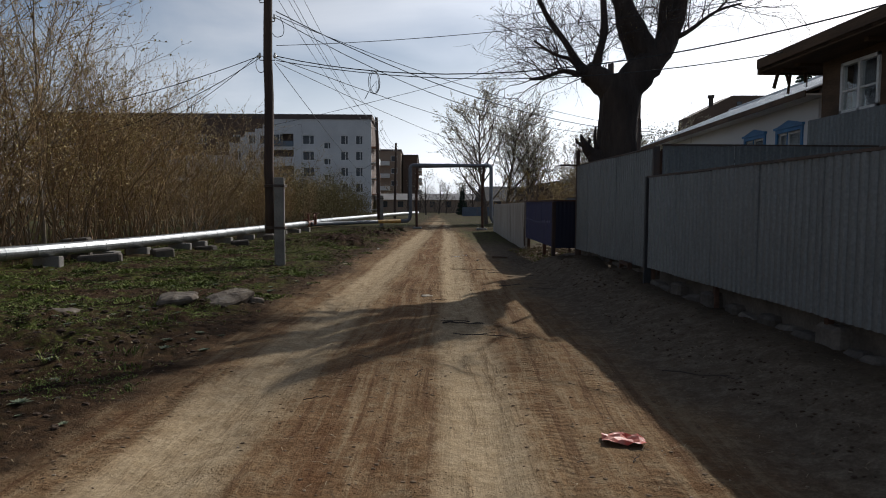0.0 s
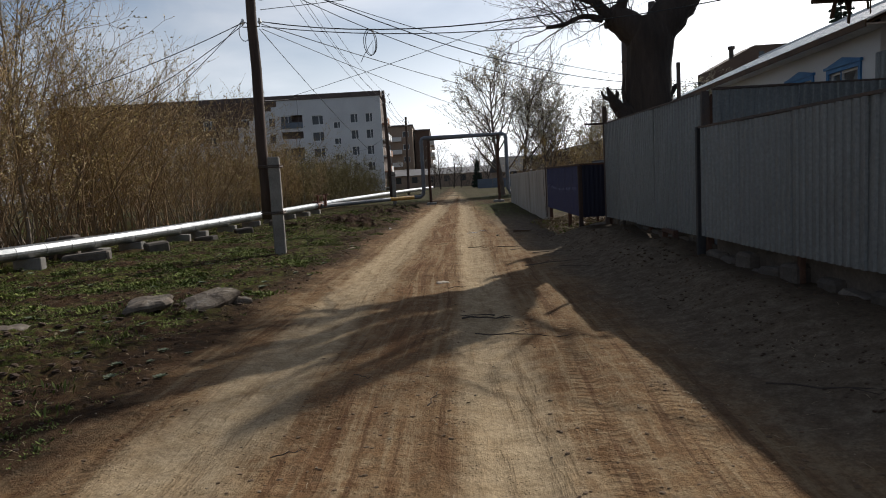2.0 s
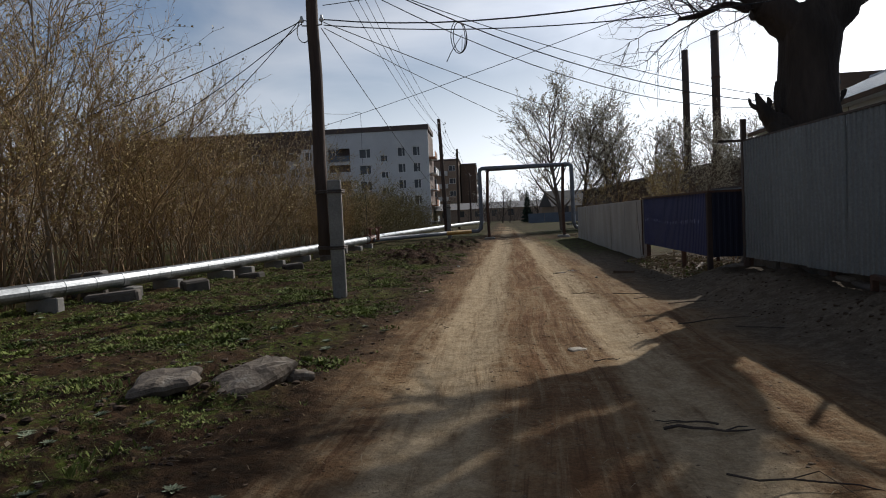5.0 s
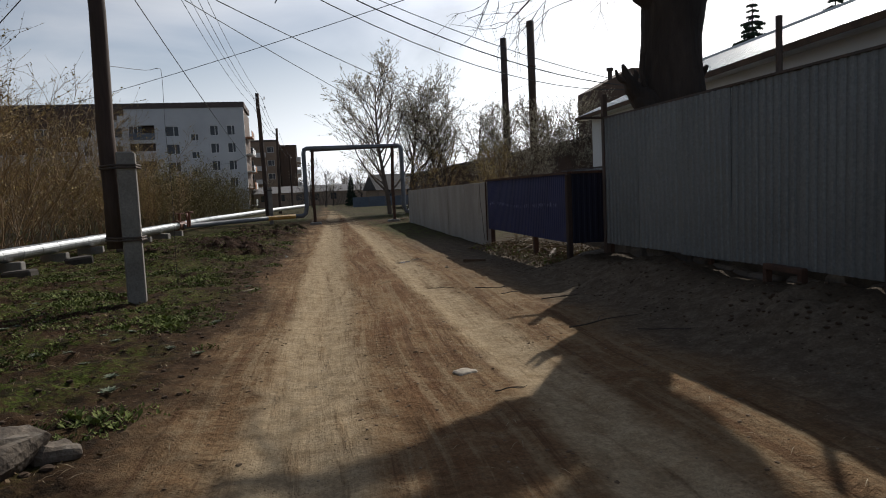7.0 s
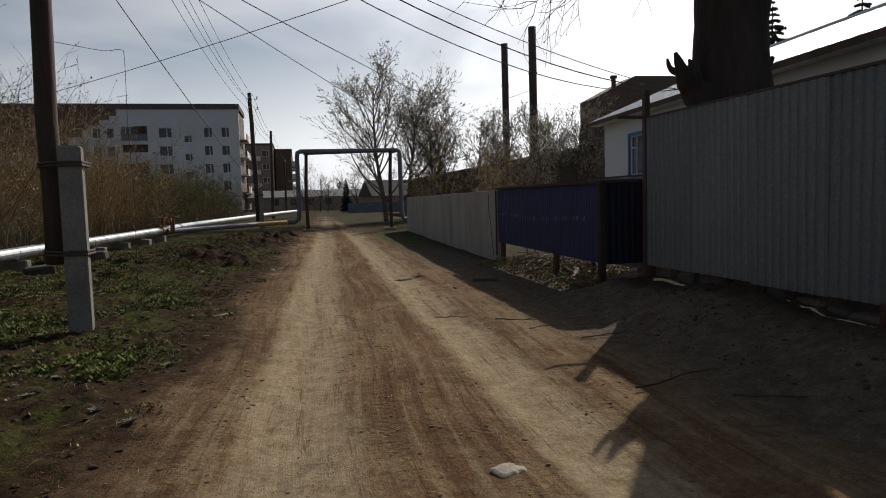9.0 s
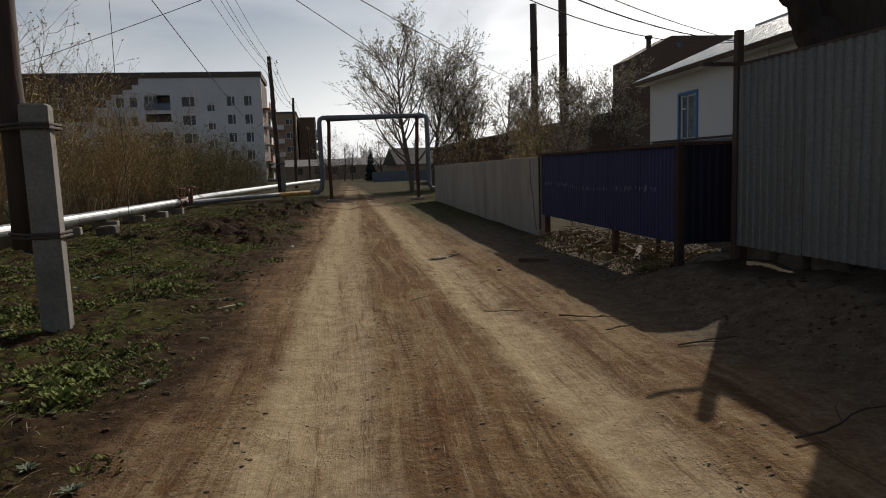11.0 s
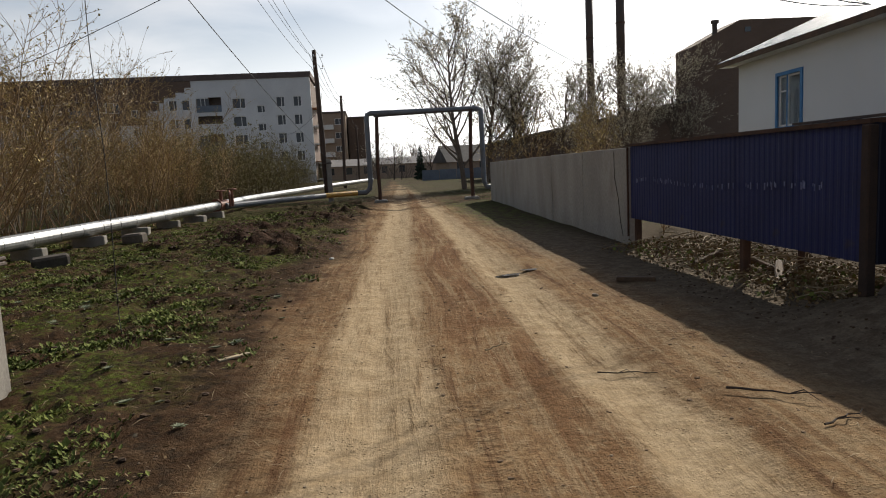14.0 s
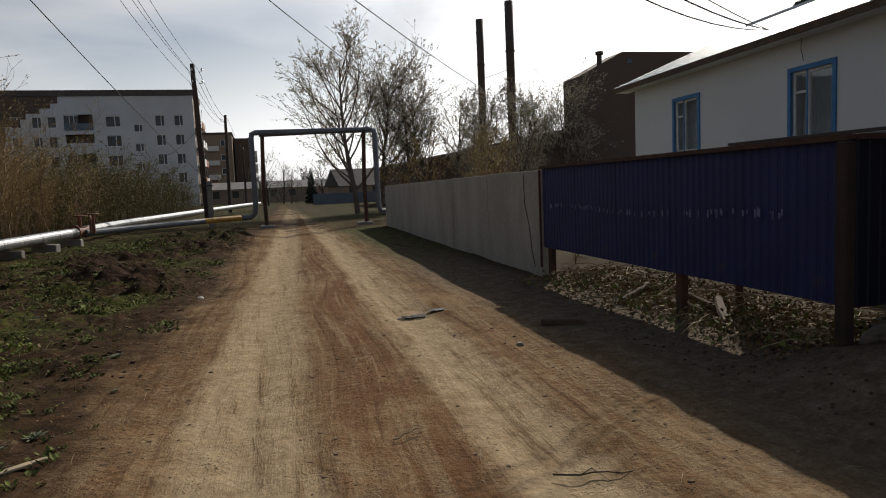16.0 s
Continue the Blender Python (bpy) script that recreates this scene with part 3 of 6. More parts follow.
def gz(x, y):
    """Height of the ground."""
    if abs(x) > 60 or y > 130 or y < -40:
        return -0.03
    e = x - (0.045 * y - 1.55)
    side = smooth01(-e, -0.1, 1.2)
    z = 0.05 * side
    for k, (c, s, d) in enumerate(((0.05 * y - 0.775, 0.26, 0.035), (0.03 * y + 1.165, 0.24, 0.035))):
        z -= d * math.exp(-((x - c) / s) ** 2)
    z += 0.022 * noise.noise((x * 1.1, y * 0.55, 0)) * (1 - side)
    z += (0.06 * noise.noise((x * 0.9, y * 0.9, 5)) + 0.06 * noise.noise((x * 2.7, y * 2.7, 9)) + 0.045 * noise.noise((x * 7.0, y * 7.0, 2)) + 0.02 * noise.noise((x * 15.0, y * 15.0, 8))) * side
    z += 0.014 * noise.noise((x * 5.5, y * 5.0, 3)) + 0.014 * noise.noise(((x - 0.04 * y) * 6.0, y * 0.35, 12)) * (1 - side)
    for mx, my, h, w in MOUNDS:
        q = ((x - mx) ** 2 + (y - my) ** 2) / (w * w)
        if q < 8:
            z += h * math.exp(-q) * (0.8 + 0.75 * noise.noise((x * 3.1, y * 3.1, 2)) + 0.45 * noise.noise((x * 8, y * 8, 6)))
    bank = smooth01(x, 3.0, 4.35) * smooth01(-y, -18.0, -16.7)
    z += 0.30 * bank + 0.05 * bank * noise.noise((x * 2.2, y * 2.2, 7))
    return z


def stretched(lo, hi, step, far, grow=1.35):
    out, s = [lo + step * i for i in range(int(round((hi - lo) / step)) + 1)], step
    a, b = [], []
    v = lo
    while v > -far:
        s *= grow
        v -= s
        a.append(v)
    s, v = step, out[-1]
    while v < far:
        s *= grow
        v += s
        b.append(v)
    return a[::-1] + out + b


gx, gy = stretched(-9.0, 5.6, 0.06, 1800), stretched(2.0, 44.0, 0.07, 1800, 1.18)
ground_shape = Shape()
ground_shape.v = [(x, y, gz(x, y)) for y in gy for x in gx]
nx = len(gx)
ground_shape.f = [(j * nx + i, j * nx + i + 1, (j + 1) * nx + i + 1, (j + 1) * nx + i) for j in range(len(gy) - 1) for i in range(nx - 1)]
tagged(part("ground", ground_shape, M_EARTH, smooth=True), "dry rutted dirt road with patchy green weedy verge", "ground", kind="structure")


# ---- fences ----
def profiled(width, height, pitch=0.115, depth=0.020):
    """A trapezoid-profiled sheet in local x and z, its face towards -y."""
    s, k = Shape(), 0
    xs = []
    x = 0.0
    while x < width - 1e-6:
        for dx, d in ((0.0, 0), (0.40, 0), (0.52, 1), (0.88, 1)):
            if x + dx * pitch <= width:
                xs.append((x + dx * pitch, -depth * d))
        x += pitch
    xs.append((width, 0))
    for z in (0, height):
        s.v += [(a, b, z) for a, b in xs]
    q = len(xs)
    s.f = [(i, i + 1, q + i + 1, q + i) for i in range(q - 1)]
    # folded-back edges give the sheet its thickness
    for i in (0, q - 1):
        a, b = s.v[i], s.v[q + i]
        s.poly([a, b, (b[0], b[1] + 0.02, b[2]), (a[0], a[1] + 0.02, a[2])])
    s.v += []
    return s


def sheet_fence(name, label, a, b, z_low, z_high, material, sheet_label, sheet=1.15, posts=2.4, rails=True, cap=False, drop=0.0, post_top=0.0):
    """A fence of profiled sheets on posts and rails, from a to b; the sheets face to the left of the way from b to a."""
    (ax, ay), (bx, by) = a, b
    length = math.hypot(bx - ax, by - ay)
    turn = math.degrees(math.atan2(by - ay, bx - ax))
    fence = thing(name, label, "fence", (ax, ay, 0), turn=turn)
    count = max(1, round(length / sheet))
    w = length / count
    g = random.Random(count * 7 + int(ax * 10))
    shapes = [profiled(w - 0.004, z_high - z_low).mesh("sheet", material) for _ in range(1)]
    for i in range(count):
        piece("sheet", shapes[0], pose(i * w + 0.002, g.uniform(-0.004, 0.004) - 0.03, z_low + g.uniform(-0.012, 0.012), g.uniform(-0.4, 0.4), 0, 0), fence)
    if rails:
        for z in (z_low + 0.22, z_high - 0.25):
            part("rail", Shape().box((0, -0.012, z - 0.02), (length, 0.03, z + 0.02)), M_DARKSTEEL, fence)
    n = max(1, round(length / posts))
    for i in range(n + 1):
        x = min(max(length * i / n, 0.03), length - 0.03)
        ox, oy = ax + (bx - ax) * x / length, ay + (by - ay) * x / length
        part("post", Shape().soft_box((x - 0.03, 0.03, gz(ox, oy) - 0.3), (x + 0.03, 0.09, z_high - 0.05 + post_top), 0.006), M_RUST, fence)
    if cap:
        part("top_rail", Shape().box((0, -0.055, z_high - 0.004), (length, 0.035, z_high + 0.022)), M_DARKSTEEL, fence)
    return fence


# low grey fence by the timber house, the taller one behind it, and its return towards the house
low = sheet_fence("profiled_fence", "low grey profiled sheet fence on a rubble footing", (4.44, 10.78), (4.44, -3.0), 0.57, 1.955, M_ZINC, "", cap=True)
part("end_post", Shape().soft_box((-0.05, -0.075, -0.1), (0.015, 0.03, 1.97), 0.005), M_WIRE, low, "black end post")
tall = sheet_fence("profiled_fence", "tall grey profiled sheet fence beside the blue fence", (4.71, 16.84), (4.76, 11.42), 0.455, 2.47, M_ZINC, "", cap=True)
sheet_fence("profiled_fence", "bluish grey profiled sheet fence running towards the house", (4.83, 11.40), (8.4, 11.40), 0.30, 2.50, M_ZINC, "", cap=True)
part("end_post", Shape().soft_box((5.39, -0.075, -0.1), (5.45, 0.03, 2.49), 0.005), M_DARKSTEEL, tall)
tp = part("corner_post", Shape().soft_box((-0.05, -0.06, -0.2), (0.03, 0.02, 2.86), 0.006), M_DARKSTEEL, tall, "tall rusty corner post")
part("cross_arm", Shape().box((-0.02, -0.46, 2.47), (0.02, 0.02, 2.51)), M_DARKSTEEL, tp)
fp = part("fence_mast", Shape().tube(((3.7, 0.25, 0), (3.7, 0.25, 3.15)), 0.035, 8), M_DARKSTEEL, tall, "dark steel mast behind the sheets")


def rubble_footing(x, y0, y1, z_top):
    """Loose blocks and stones under the sheets, with an added filler behind them."""
    g = random.Random(31)
    base = thing("rubble_footing", "rough concrete and stone rubble under the fence", "footing", (x, y0, 0))
    # added filler that stops sunlit ground showing under the sheets
    part("ground_beam", Shape().soft_box((0.10, 0, -0.3), (0.26, y1 - y0, z_top + 0.16), 0.02), M_FOOTING, base)
    y = y0
    while y < y1:
        w, h = g.uniform(0.22, 0.5), g.uniform(0.16, 0.34)
        z = gz(x, y + w / 2) - 0.14
        m = pose(g.uniform(0.04, 0.12), y - y0 + w / 2, z, g.uniform(-5, 5), g.uniform(-4, 4), g.uniform(-8, 8))
        s = Shape().soft_box((-0.12, -w / 2, 0), (0.12, w / 2 - 0.02, min(h, z_top - z + 0.03)), 0.035, m)
        part("stone", s, M_FOOTING, base)
        y += w + (g.uniform(0.05, 0.35) if g.random() < 0.35 else 0.01)


rubble_footing(4.48, -1.0, 10.7, 0.57)
rubble_footing(4.80, 11.5, 17.0, 0.46)


# blue fence hung clear of the ground on rusty posts, with its short return to the grey fence
blue = thing("blue_fence", "dark blue painted sheet fence on rusty posts, clear of the ground", "fence", (4.19, 17.17, 0))
BL = math.hypot(4.29 - 4.16, 22.7 - 17.17)
bt = -math.degrees(math.atan2(0.12, 5.53))
blue_me = profiled(5.53 / 5 - 0.004, 1.17, 0.10, 0.005).mesh("sheet", M_BLUE)
for i in range(5):
    piece("sheet", blue_me, pose(0.02 + 0.022 * (i + 1) * 1.0, (i + 1) * 1.106, 0.45, 0, 0, -90 - 1.2), blue)
# the end sheet is a darker blue than the street side
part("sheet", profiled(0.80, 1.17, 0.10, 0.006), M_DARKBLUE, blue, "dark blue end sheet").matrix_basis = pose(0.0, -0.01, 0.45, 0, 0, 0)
part("top_rail", Shape().box((-0.035, 0, 1.615), (0.035, 5.53, 1.655), pose(0, 0, 0, 0, 0, -1.2)), M_RUST, blue, "rust-brown top rail")
part("top_rail", Shape().box((0.04, -0.035, 1.615), (0.80, 0.03, 1.655)), M_RUST, blue)
part("rail", Shape().box((0.02, 0.02, 0.62), (0.06, 5.5, 0.66), pose(0, 0, 0, 0, 0, -1.2)), M_RUST, blue)
part("rail", Shape().box((0.02, 0.02, 1.22), (0.06, 5.5, 1.26), pose(0, 0, 0, 0, 0, -1.2)), M_RUST, blue)
for y in (0.03, 2.15, 5.45):
    ox = -0.055 if y < 0.1 else 0.055
    # the near end post is a darker rust than the others
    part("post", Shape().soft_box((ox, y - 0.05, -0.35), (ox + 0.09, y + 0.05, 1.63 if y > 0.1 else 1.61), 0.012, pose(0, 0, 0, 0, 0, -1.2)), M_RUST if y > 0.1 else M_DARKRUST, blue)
g = random.Random(5)
worn = Shape()
y = 0.5
while y < 5.3:
    h = g.uniform(0.03, 0.075)
    z = 1.06 + 0.03 * math.sin(y * 1.7) + g.uniform(-0.015, 0.015)
    if g.random() < 0.7:
        worn.box((0.0135, y, z - h / 2), (0.0175, y + g.uniform(0.006, 0.022), z + h / 2), pose(-0.031, 0, 0, 0, 0, -1.2))
    y += g.choice((0.025, 0.05, 0.1))
part("worn_streak", worn, M_BLUE_WORN, blue, "row of rubbed bare paint marks")["kind"] = "stuff"
grey_back = sheet_fence("profiled_fence", "grey sheet screen standing behind the blue fence", (5.0, 19.4), (5.0, 17.3), 0.5, 1.71, M_ZINC, "", cap=True)


# pale concrete panel fence running on to the pipe arch
pale = thing("concrete_fence", "pale limewashed concrete panel fence with stains", "fence", (4.30, 22.74, 0), turn=-2.2)
PW = 2.75
pg = random.Random(12)
for i in range(6):
    s = Shape().soft_box((0.0, i * PW + 0.005, -0.15), (0.12, (i + 1) * PW - 0.005, 1.60 - 0.012 * i), 0.008)
    ob = part("panel", s, M_PANEL, pale)
    ob.matrix_basis = pose(pg.uniform(-0.015, 0.015), 0, 0, 0, pg.uniform(-0.7, 0.7), 0)
part("crack", Shape().tube(((-0.006, 0.72, 1.55), (-0.006, 0.70, 1.1), (-0.006, 0.52, 0.75), (-0.006, 0.42, 0.35), (-0.006, 0.30, 0.12)), 0.006, 4), M_DARKSTEEL, pale, "thin dark crack")
part("end_strip", Shape().box((-0.03, -0.02, 0.15), (-0.004, 0.012, 1.60)), M_RUST, pale, "rusty steel edge strip")


# ---- houses behind the fences ----
def window_unit(parent, m, w, h, trim, name="window", pelmet=False):
    """A casement with a painted surround, white sashes, panes and a curtain, in local x and z; outside is -y."""
    win = new(name)
    win.parent, win.matrix_basis = parent, m
    t = 0.09
    s = Shape()
    for a, b in (((-t, -0.035, -t), (w + t, 0.03, 0)), ((-t, -0.035, h), (w + t, 0.03, h + t)), ((-t, -0.035, 0), (0, 0.03, h)), ((w, -0.035, 0), (w + t, 0.03, h))):
        s.box(a, b)
    if pelmet:
        s.box((-t - 0.05, -0.07, h + t), (w + t + 0.05, 0.03, h + t + 0.06))
        k = Vector((w / 2, 0, h + t + 0.06))
        s.poly([(-t, -0.045, h + t + 0.06), (w + t, -0.045, h + t + 0.06), (k.x, -0.045, k.z + 0.13)])
        s.poly([(w + t, 0.0, h + t + 0.06), (-t, 0.0, h + t + 0.06), (k.x, 0.0, k.z + 0.13)])
    part("frame", s, trim, win, "")
    sash = Shape()
    split = w * 0.36
    for a, b in (((0, 0.04, 0), (0.05, 0.09, h)), ((w - 0.05, 0.04, 0), (w, 0.09, h)), ((0, 0.04, 0), (w, 0.09, 0.05)), ((0, 0.04, h - 0.05), (w, 0.09, h)),
                 ((split - 0.045, 0.035, 0), (split + 0.045, 0.09, h)), ((0, 0.04, h * 0.68), (split, 0.09, h * 0.68 + 0.045))):
        sash.box(a, b)
    part("sash", sash, M_WHITETRIM, win, "white painted sash")
    part("mullion", Shape().box((split - 0.02, 0.02, 0), (split + 0.02, 0.034, h)), trim, win)
    for x0, x1, z0, z1 in ((0.05, split - 0.045, 0.05, h * 0.68), (0.05, split - 0.045, h * 0.68 + 0.045, h - 0.05), (split + 0.045, w - 0.05, 0.05, h - 0.05)):
        part("pane", Shape().box((x0, 0.058, z0), (x1, 0.064, z1)), M_CLEAR, win).visible_shadow = False
    part("sill", Shape().soft_box((-t - 0.03, -0.11, -t - 0.035), (w + t + 0.03, 0.0, -t), 0.008), trim, win)
    return win


# white plastered house: local x along the street wall, from the far corner towards the camera, local y into the house
HX, HY = 10.98, 31.15
HT = math.degrees(math.atan2(15.4 - HY, 9.75 - HX))
house = thing("white_house", "white plastered single-storey house with blue windows and metal roof", "house", (HX, HY, 0), turn=HT)
HL = math.hypot(15.4 - HY, 9.75 - HX)
# openings along the wall by distance from the far corner
wins = [(2.22, 3.30), (6.60, 7.68), (11.75, 13.0), (13.8, 15.05)]
s = Shape()
holed_wall(s, HL, -0.2, 4.12, 0.35, [(a, b, 2.03, 3.33) for a, b in wins], Matrix.Identity(4))
part("street_wall", s, M_WHITEWALL, house)
s = Shape().box((0, 0.352, -0.2), (0.35, 8.0, 4.12)).box((HL - 0.35, 0.352, -0.2), (HL, 8.0, 4.12)).box((0.352, 7.65, -0.2), (HL - 0.352, 8.0, 4.12))
for x in (0.0, HL - 0.35):
    s.poly([(x, 0.0, 4.12), (x, 8.0, 4.12), (x, 4.0, 5.75)])
    s.poly([(x + 0.35, 8.0, 4.12), (x + 0.35, 0.0, 4.12), (x + 0.35, 4.0, 5.75)])
part("end_wall", s, M_WHITEWALL, house)
part("plinth", Shape().box((-0.04, -0.05, -0.2), (HL + 0.04, -0.004, 0.55)), M_CONCRETE, house, "grey cement plinth")
for a, b in wins:
    win = window_unit(house, pose(a + 0.0, 0.0, 2.03), b - a, 1.30, M_BLUETRIM, pelmet=(a > 10))
    part("curtain", Shape().box((0.0, 0.24, 0.0), (b - a, 0.26, 1.3)), M_CURTAIN, win, "pale net curtain")
slope = math.degrees(math.atan2(5.86 - 4.02, 4.5))
sheets = 15
sw_roof = (HL + 0.9) / sheets
roof_me = profiled(sw_roof - 0.003, math.hypot(4.5, 1.84), 0.26, 0.028).mesh("roof_sheet", M_ROOFMETAL)
for i in range(sheets):
    piece("roof_sheet", roof_me, pose(-0.45 + i * sw_roof, -0.5, 4.02, slope - 90, 0, 0), house)
    piece("roof_sheet", roof_me, pose(-0.45 + (i + 1) * sw_roof, 8.5, 4.02, slope - 90, 0, 180), house)
part("roof_deck", Shape().box((-0.40, 0, -0.075), (HL + 0.40, math.hypot(4.4, 1.79), -0.05), pose(0, -0.45, 4.04, slope, 0, 0)), M_OLDWOOD, house, "plank roof deck")
part("soffit", Shape().box((-0.45, -0.5, 3.93), (HL + 0.45, -0.002, 3.965)), M_WHITETRIM, house, "white boarded soffit")
part("fascia", Shape().box((-0.45, -0.525, 3.90), (HL + 0.45, -0.502, 4.03)), M_OLDWOOD, house)
part("ridge", Shape().box((-0.45, 3.9, 5.83), (HL + 0.45, 4.1, 5.93)), M_ROOFMETAL, house)
part("cable_drop", Shape().tube(((6.9, -0.03, 4.0), (6.88, -0.03, 3.75), (6.95, -0.03, 3.5)), 0.008, 4), M_WIRE, house)

# timber house with deep eaves
tim = thing("timber_house", "dark timber house with deep plank eaves and a white-framed window", "house", (8.6, 13.35, 0))
s = Shape()
holed_wall(s, 11.0, 0, 4.3, 0.25, [(0.62, 1.68, 3.2, 4.12), (2.0, 3.0, 3.2, 4.12)], pose(0, 0, 0, 0, 0, -90))
part("wall", s, M_OLDWOOD, tim)
part("gable_wall", Shape().box((0.252, -0.25, 0), (6.0, 0, 4.3)), M_OLDWOOD, tim)
for k, d in enumerate((0.62, 2.0)):
    win = new("window")
    win.parent, win.matrix_basis = tim, pose(0.06, -d, 3.2, 0, 0, -90)
    w, h = (1.06 if k == 0 else 1.0), 0.92
    s = Shape()
    for a, b in (((0, -0.1, 0), (0.06, 0, h)), ((w - 0.06, -0.1, 0), (w, 0, h)), ((0, -0.1, 0), (w, 0, 0.06)), ((0, -0.1, h - 0.06), (w, 0, h)),
                 ((w * 0.5 - 0.03, -0.1, 0), (w * 0.5 + 0.03, 0, h)), ((0.06, -0.09, h * 0.42), (w - 0.06, -0.02, h * 0.42 + 0.035))):
        s.box(a, b)
    part("frame", s, M_WHITETRIM, win, "white painted window frame")
    part("pane", Shape().box((0.06, -0.05, 0.06), (w - 0.06, -0.044, h - 0.06)), M_CLEAR, win).visible_shadow = False
    part("curtain", Shape().box((0.0, 0.15, 0.0), (w, 0.17, h)), M_CURTAIN, win, "pale net curtain")
plank = Shape()
plank.v = [(x, y, z + dz) for dz in (0, 0.07) for x, z in ((-0.75, 4.40), (4.0, 6.43)) for y in (-0.49, 0)]
plank.f = [(0, 1, 3, 2), (4, 6, 7, 5), (0, 4, 5, 1), (2, 3, 7, 6), (0, 2, 6, 4), (1, 5, 7, 3)]
plank_me = plank.mesh("roof_plank", M_OLDWOOD)
rg = random.Random(17)
for i in range(24):
    piece("roof_plank", plank_me, pose(rg.uniform(-0.03, 0.03), 1.0 - 0.5 * i, rg.uniform(-0.008, 0.008)), tim)
part("eave_fascia", Shape().box((-0.82, -11.0, 4.33), (-0.79, 0.965, 4.52)), M_OLDWOOD, tim)
gable_shape = Shape()
for y0, y1 in ((1.01, 0.97),):
    gable_shape.v = [(x, y, z) for y in (y0, y1) for x, z in ((-0.78, 4.22), (4.0, 4.22), (4.0, 6.5), (-0.78, 4.5))]
    gable_shape.f = [(0, 1, 2, 3), (7, 6, 5, 4), (0, 4, 5, 1), (1, 5, 6, 2), (2, 6, 7, 3), (3, 7, 4, 0)]
part("gable_boarding", gable_shape, M_OLDWOOD, tim, "dark plank gable boarding")
for k, (x, y, drop, lean) in enumerate(((-0.42, 0.85, 0.36, 14), (-0.30, 0.80, 0.30, -20), (-0.16, 0.86, 0.46, 9), (0.02, 0.7, 0.26, -28), (0.16, 0.82, 0.34, 22))):
    part("loose_board", Shape().soft_box((-0.035, -0.012, -drop), (0.035, 0.012, 0.03), 0.004), M_OLDWOOD, tim, "loose broken eave board").matrix_basis = pose(x, y, 4.27, 0, lean, 15 * k)
part("eave_beam", Shape().soft_box((-0.45, 0.05, 4.22), (5.5, 0.22, 4.38), 0.02), M_OLDWOOD, tim)
part("eave_board", Shape().box((-0.735, -10.9, 4.27), (-0.004, 0.98, 4.30)).box((-0.0, 0.03, 4.27), (4.0, 0.98, 4.30)), M_OLDWOOD, tim)
for y in (0.6, -2.0, -4.5):
    part("bracket", Shape().soft_box((-0.5, y - 0.05, 4.20), (0.0, y + 0.05, 4.32), 0.01), M_OLDWOOD, tim)
clad = thing("cladding_screen", "bluish grey profiled cladding below the timber house window", "screen", (8.45, 13.5, 0), turn=-90)
cl_me = profiled(1.15, 1.9, 0.115).mesh("sheet", M_ZINC)
for i in range(5):
    piece("sheet", cl_me, pose(i * 1.155, -0.02, 1.28), clad)
part("frame_rail", Shape().box((0, 0.0, 1.28), (5.8, 0.05, 1.34)).box((0, 0.0, 3.12), (5.8, 0.05, 3.18)), M_DARKSTEEL, clad)
for x in (0.05, 2.9, 5.7):
    part("post", Shape().box((x - 0.04, 0.052, -0.2), (x + 0.04, 0.12, 3.1)), M_DARKSTEEL, clad)


# ---- pole, pipe run, arch ----
def wooden_pole(name, label, foot, top, z0, r0, r1, stub=None, arms=()):
    pole = thing(name, label, "utility pole", (foot[0], foot[1], 0))
    f, t = Vector((0, 0, z0)), Vector((top[0] - foot[0], top[1] - foot[1], top[2]))
    n = 9
    pts = [f.lerp(t, i / n) + Vector((0.012 * math.sin(i * 2.1), 0.01 * math.cos(i * 1.7), 0)) for i in range(n + 1)]
    part("shaft", Shape().tube(pts, [r0 + (r1 - r0) * i / n for i in range(n + 1)], 10), M_CREOSOTE, pole, smooth=True)
    if stub:
        sx, sy, sw, sh = stub
        ob = part("concrete_stub", Shape().soft_box((-sw / 2, -sw / 2, -0.4), (sw / 2, sw / 2, sh), 0.02), M_CONCRETE, pole, "square concrete stub post")
        ob.matrix_basis = pose(sx, sy, 0, 0, 0, 8)
        for z in (z0 + 0.12, sh - 0.22):
            q = sw / 2 + 0.03
            ring = [(-r0 - 0.01, 0.05, z), (-r0 * 0.7, r0, z), (0.05, r0 + 0.01, z), (sx + q, sy + q, z), (sx + q, sy - q, z), (sx - q, sy - q, z), (-r0 * 0.9, -r0 * 0.6, z), (-r0 - 0.01, 0.05, z)]
            part("strap", Shape().tube(ring, 0.014, 6).tube([(a, b, c + 0.035) for a, b, c in ring], 0.014, 6), M_DARKSTEEL, pole, "wire strap")
    for (x, y, z) in arms:
        ins = part("insulator_hook", Shape().tube(((x * 0.3, y * 0.3, z - 0.06), (x, y, z - 0.06), (x, y, z)), 0.012, 5), M_DARKSTEEL, pole)
        part("insulator", Shape().tube(((x, y, z), (x, y, z + 0.03), (x, y, z + 0.06), (x, y, z + 0.11)), [0.035, 0.05, 0.032, 0.02], 8), M_CERAMIC, ins)
    return pole


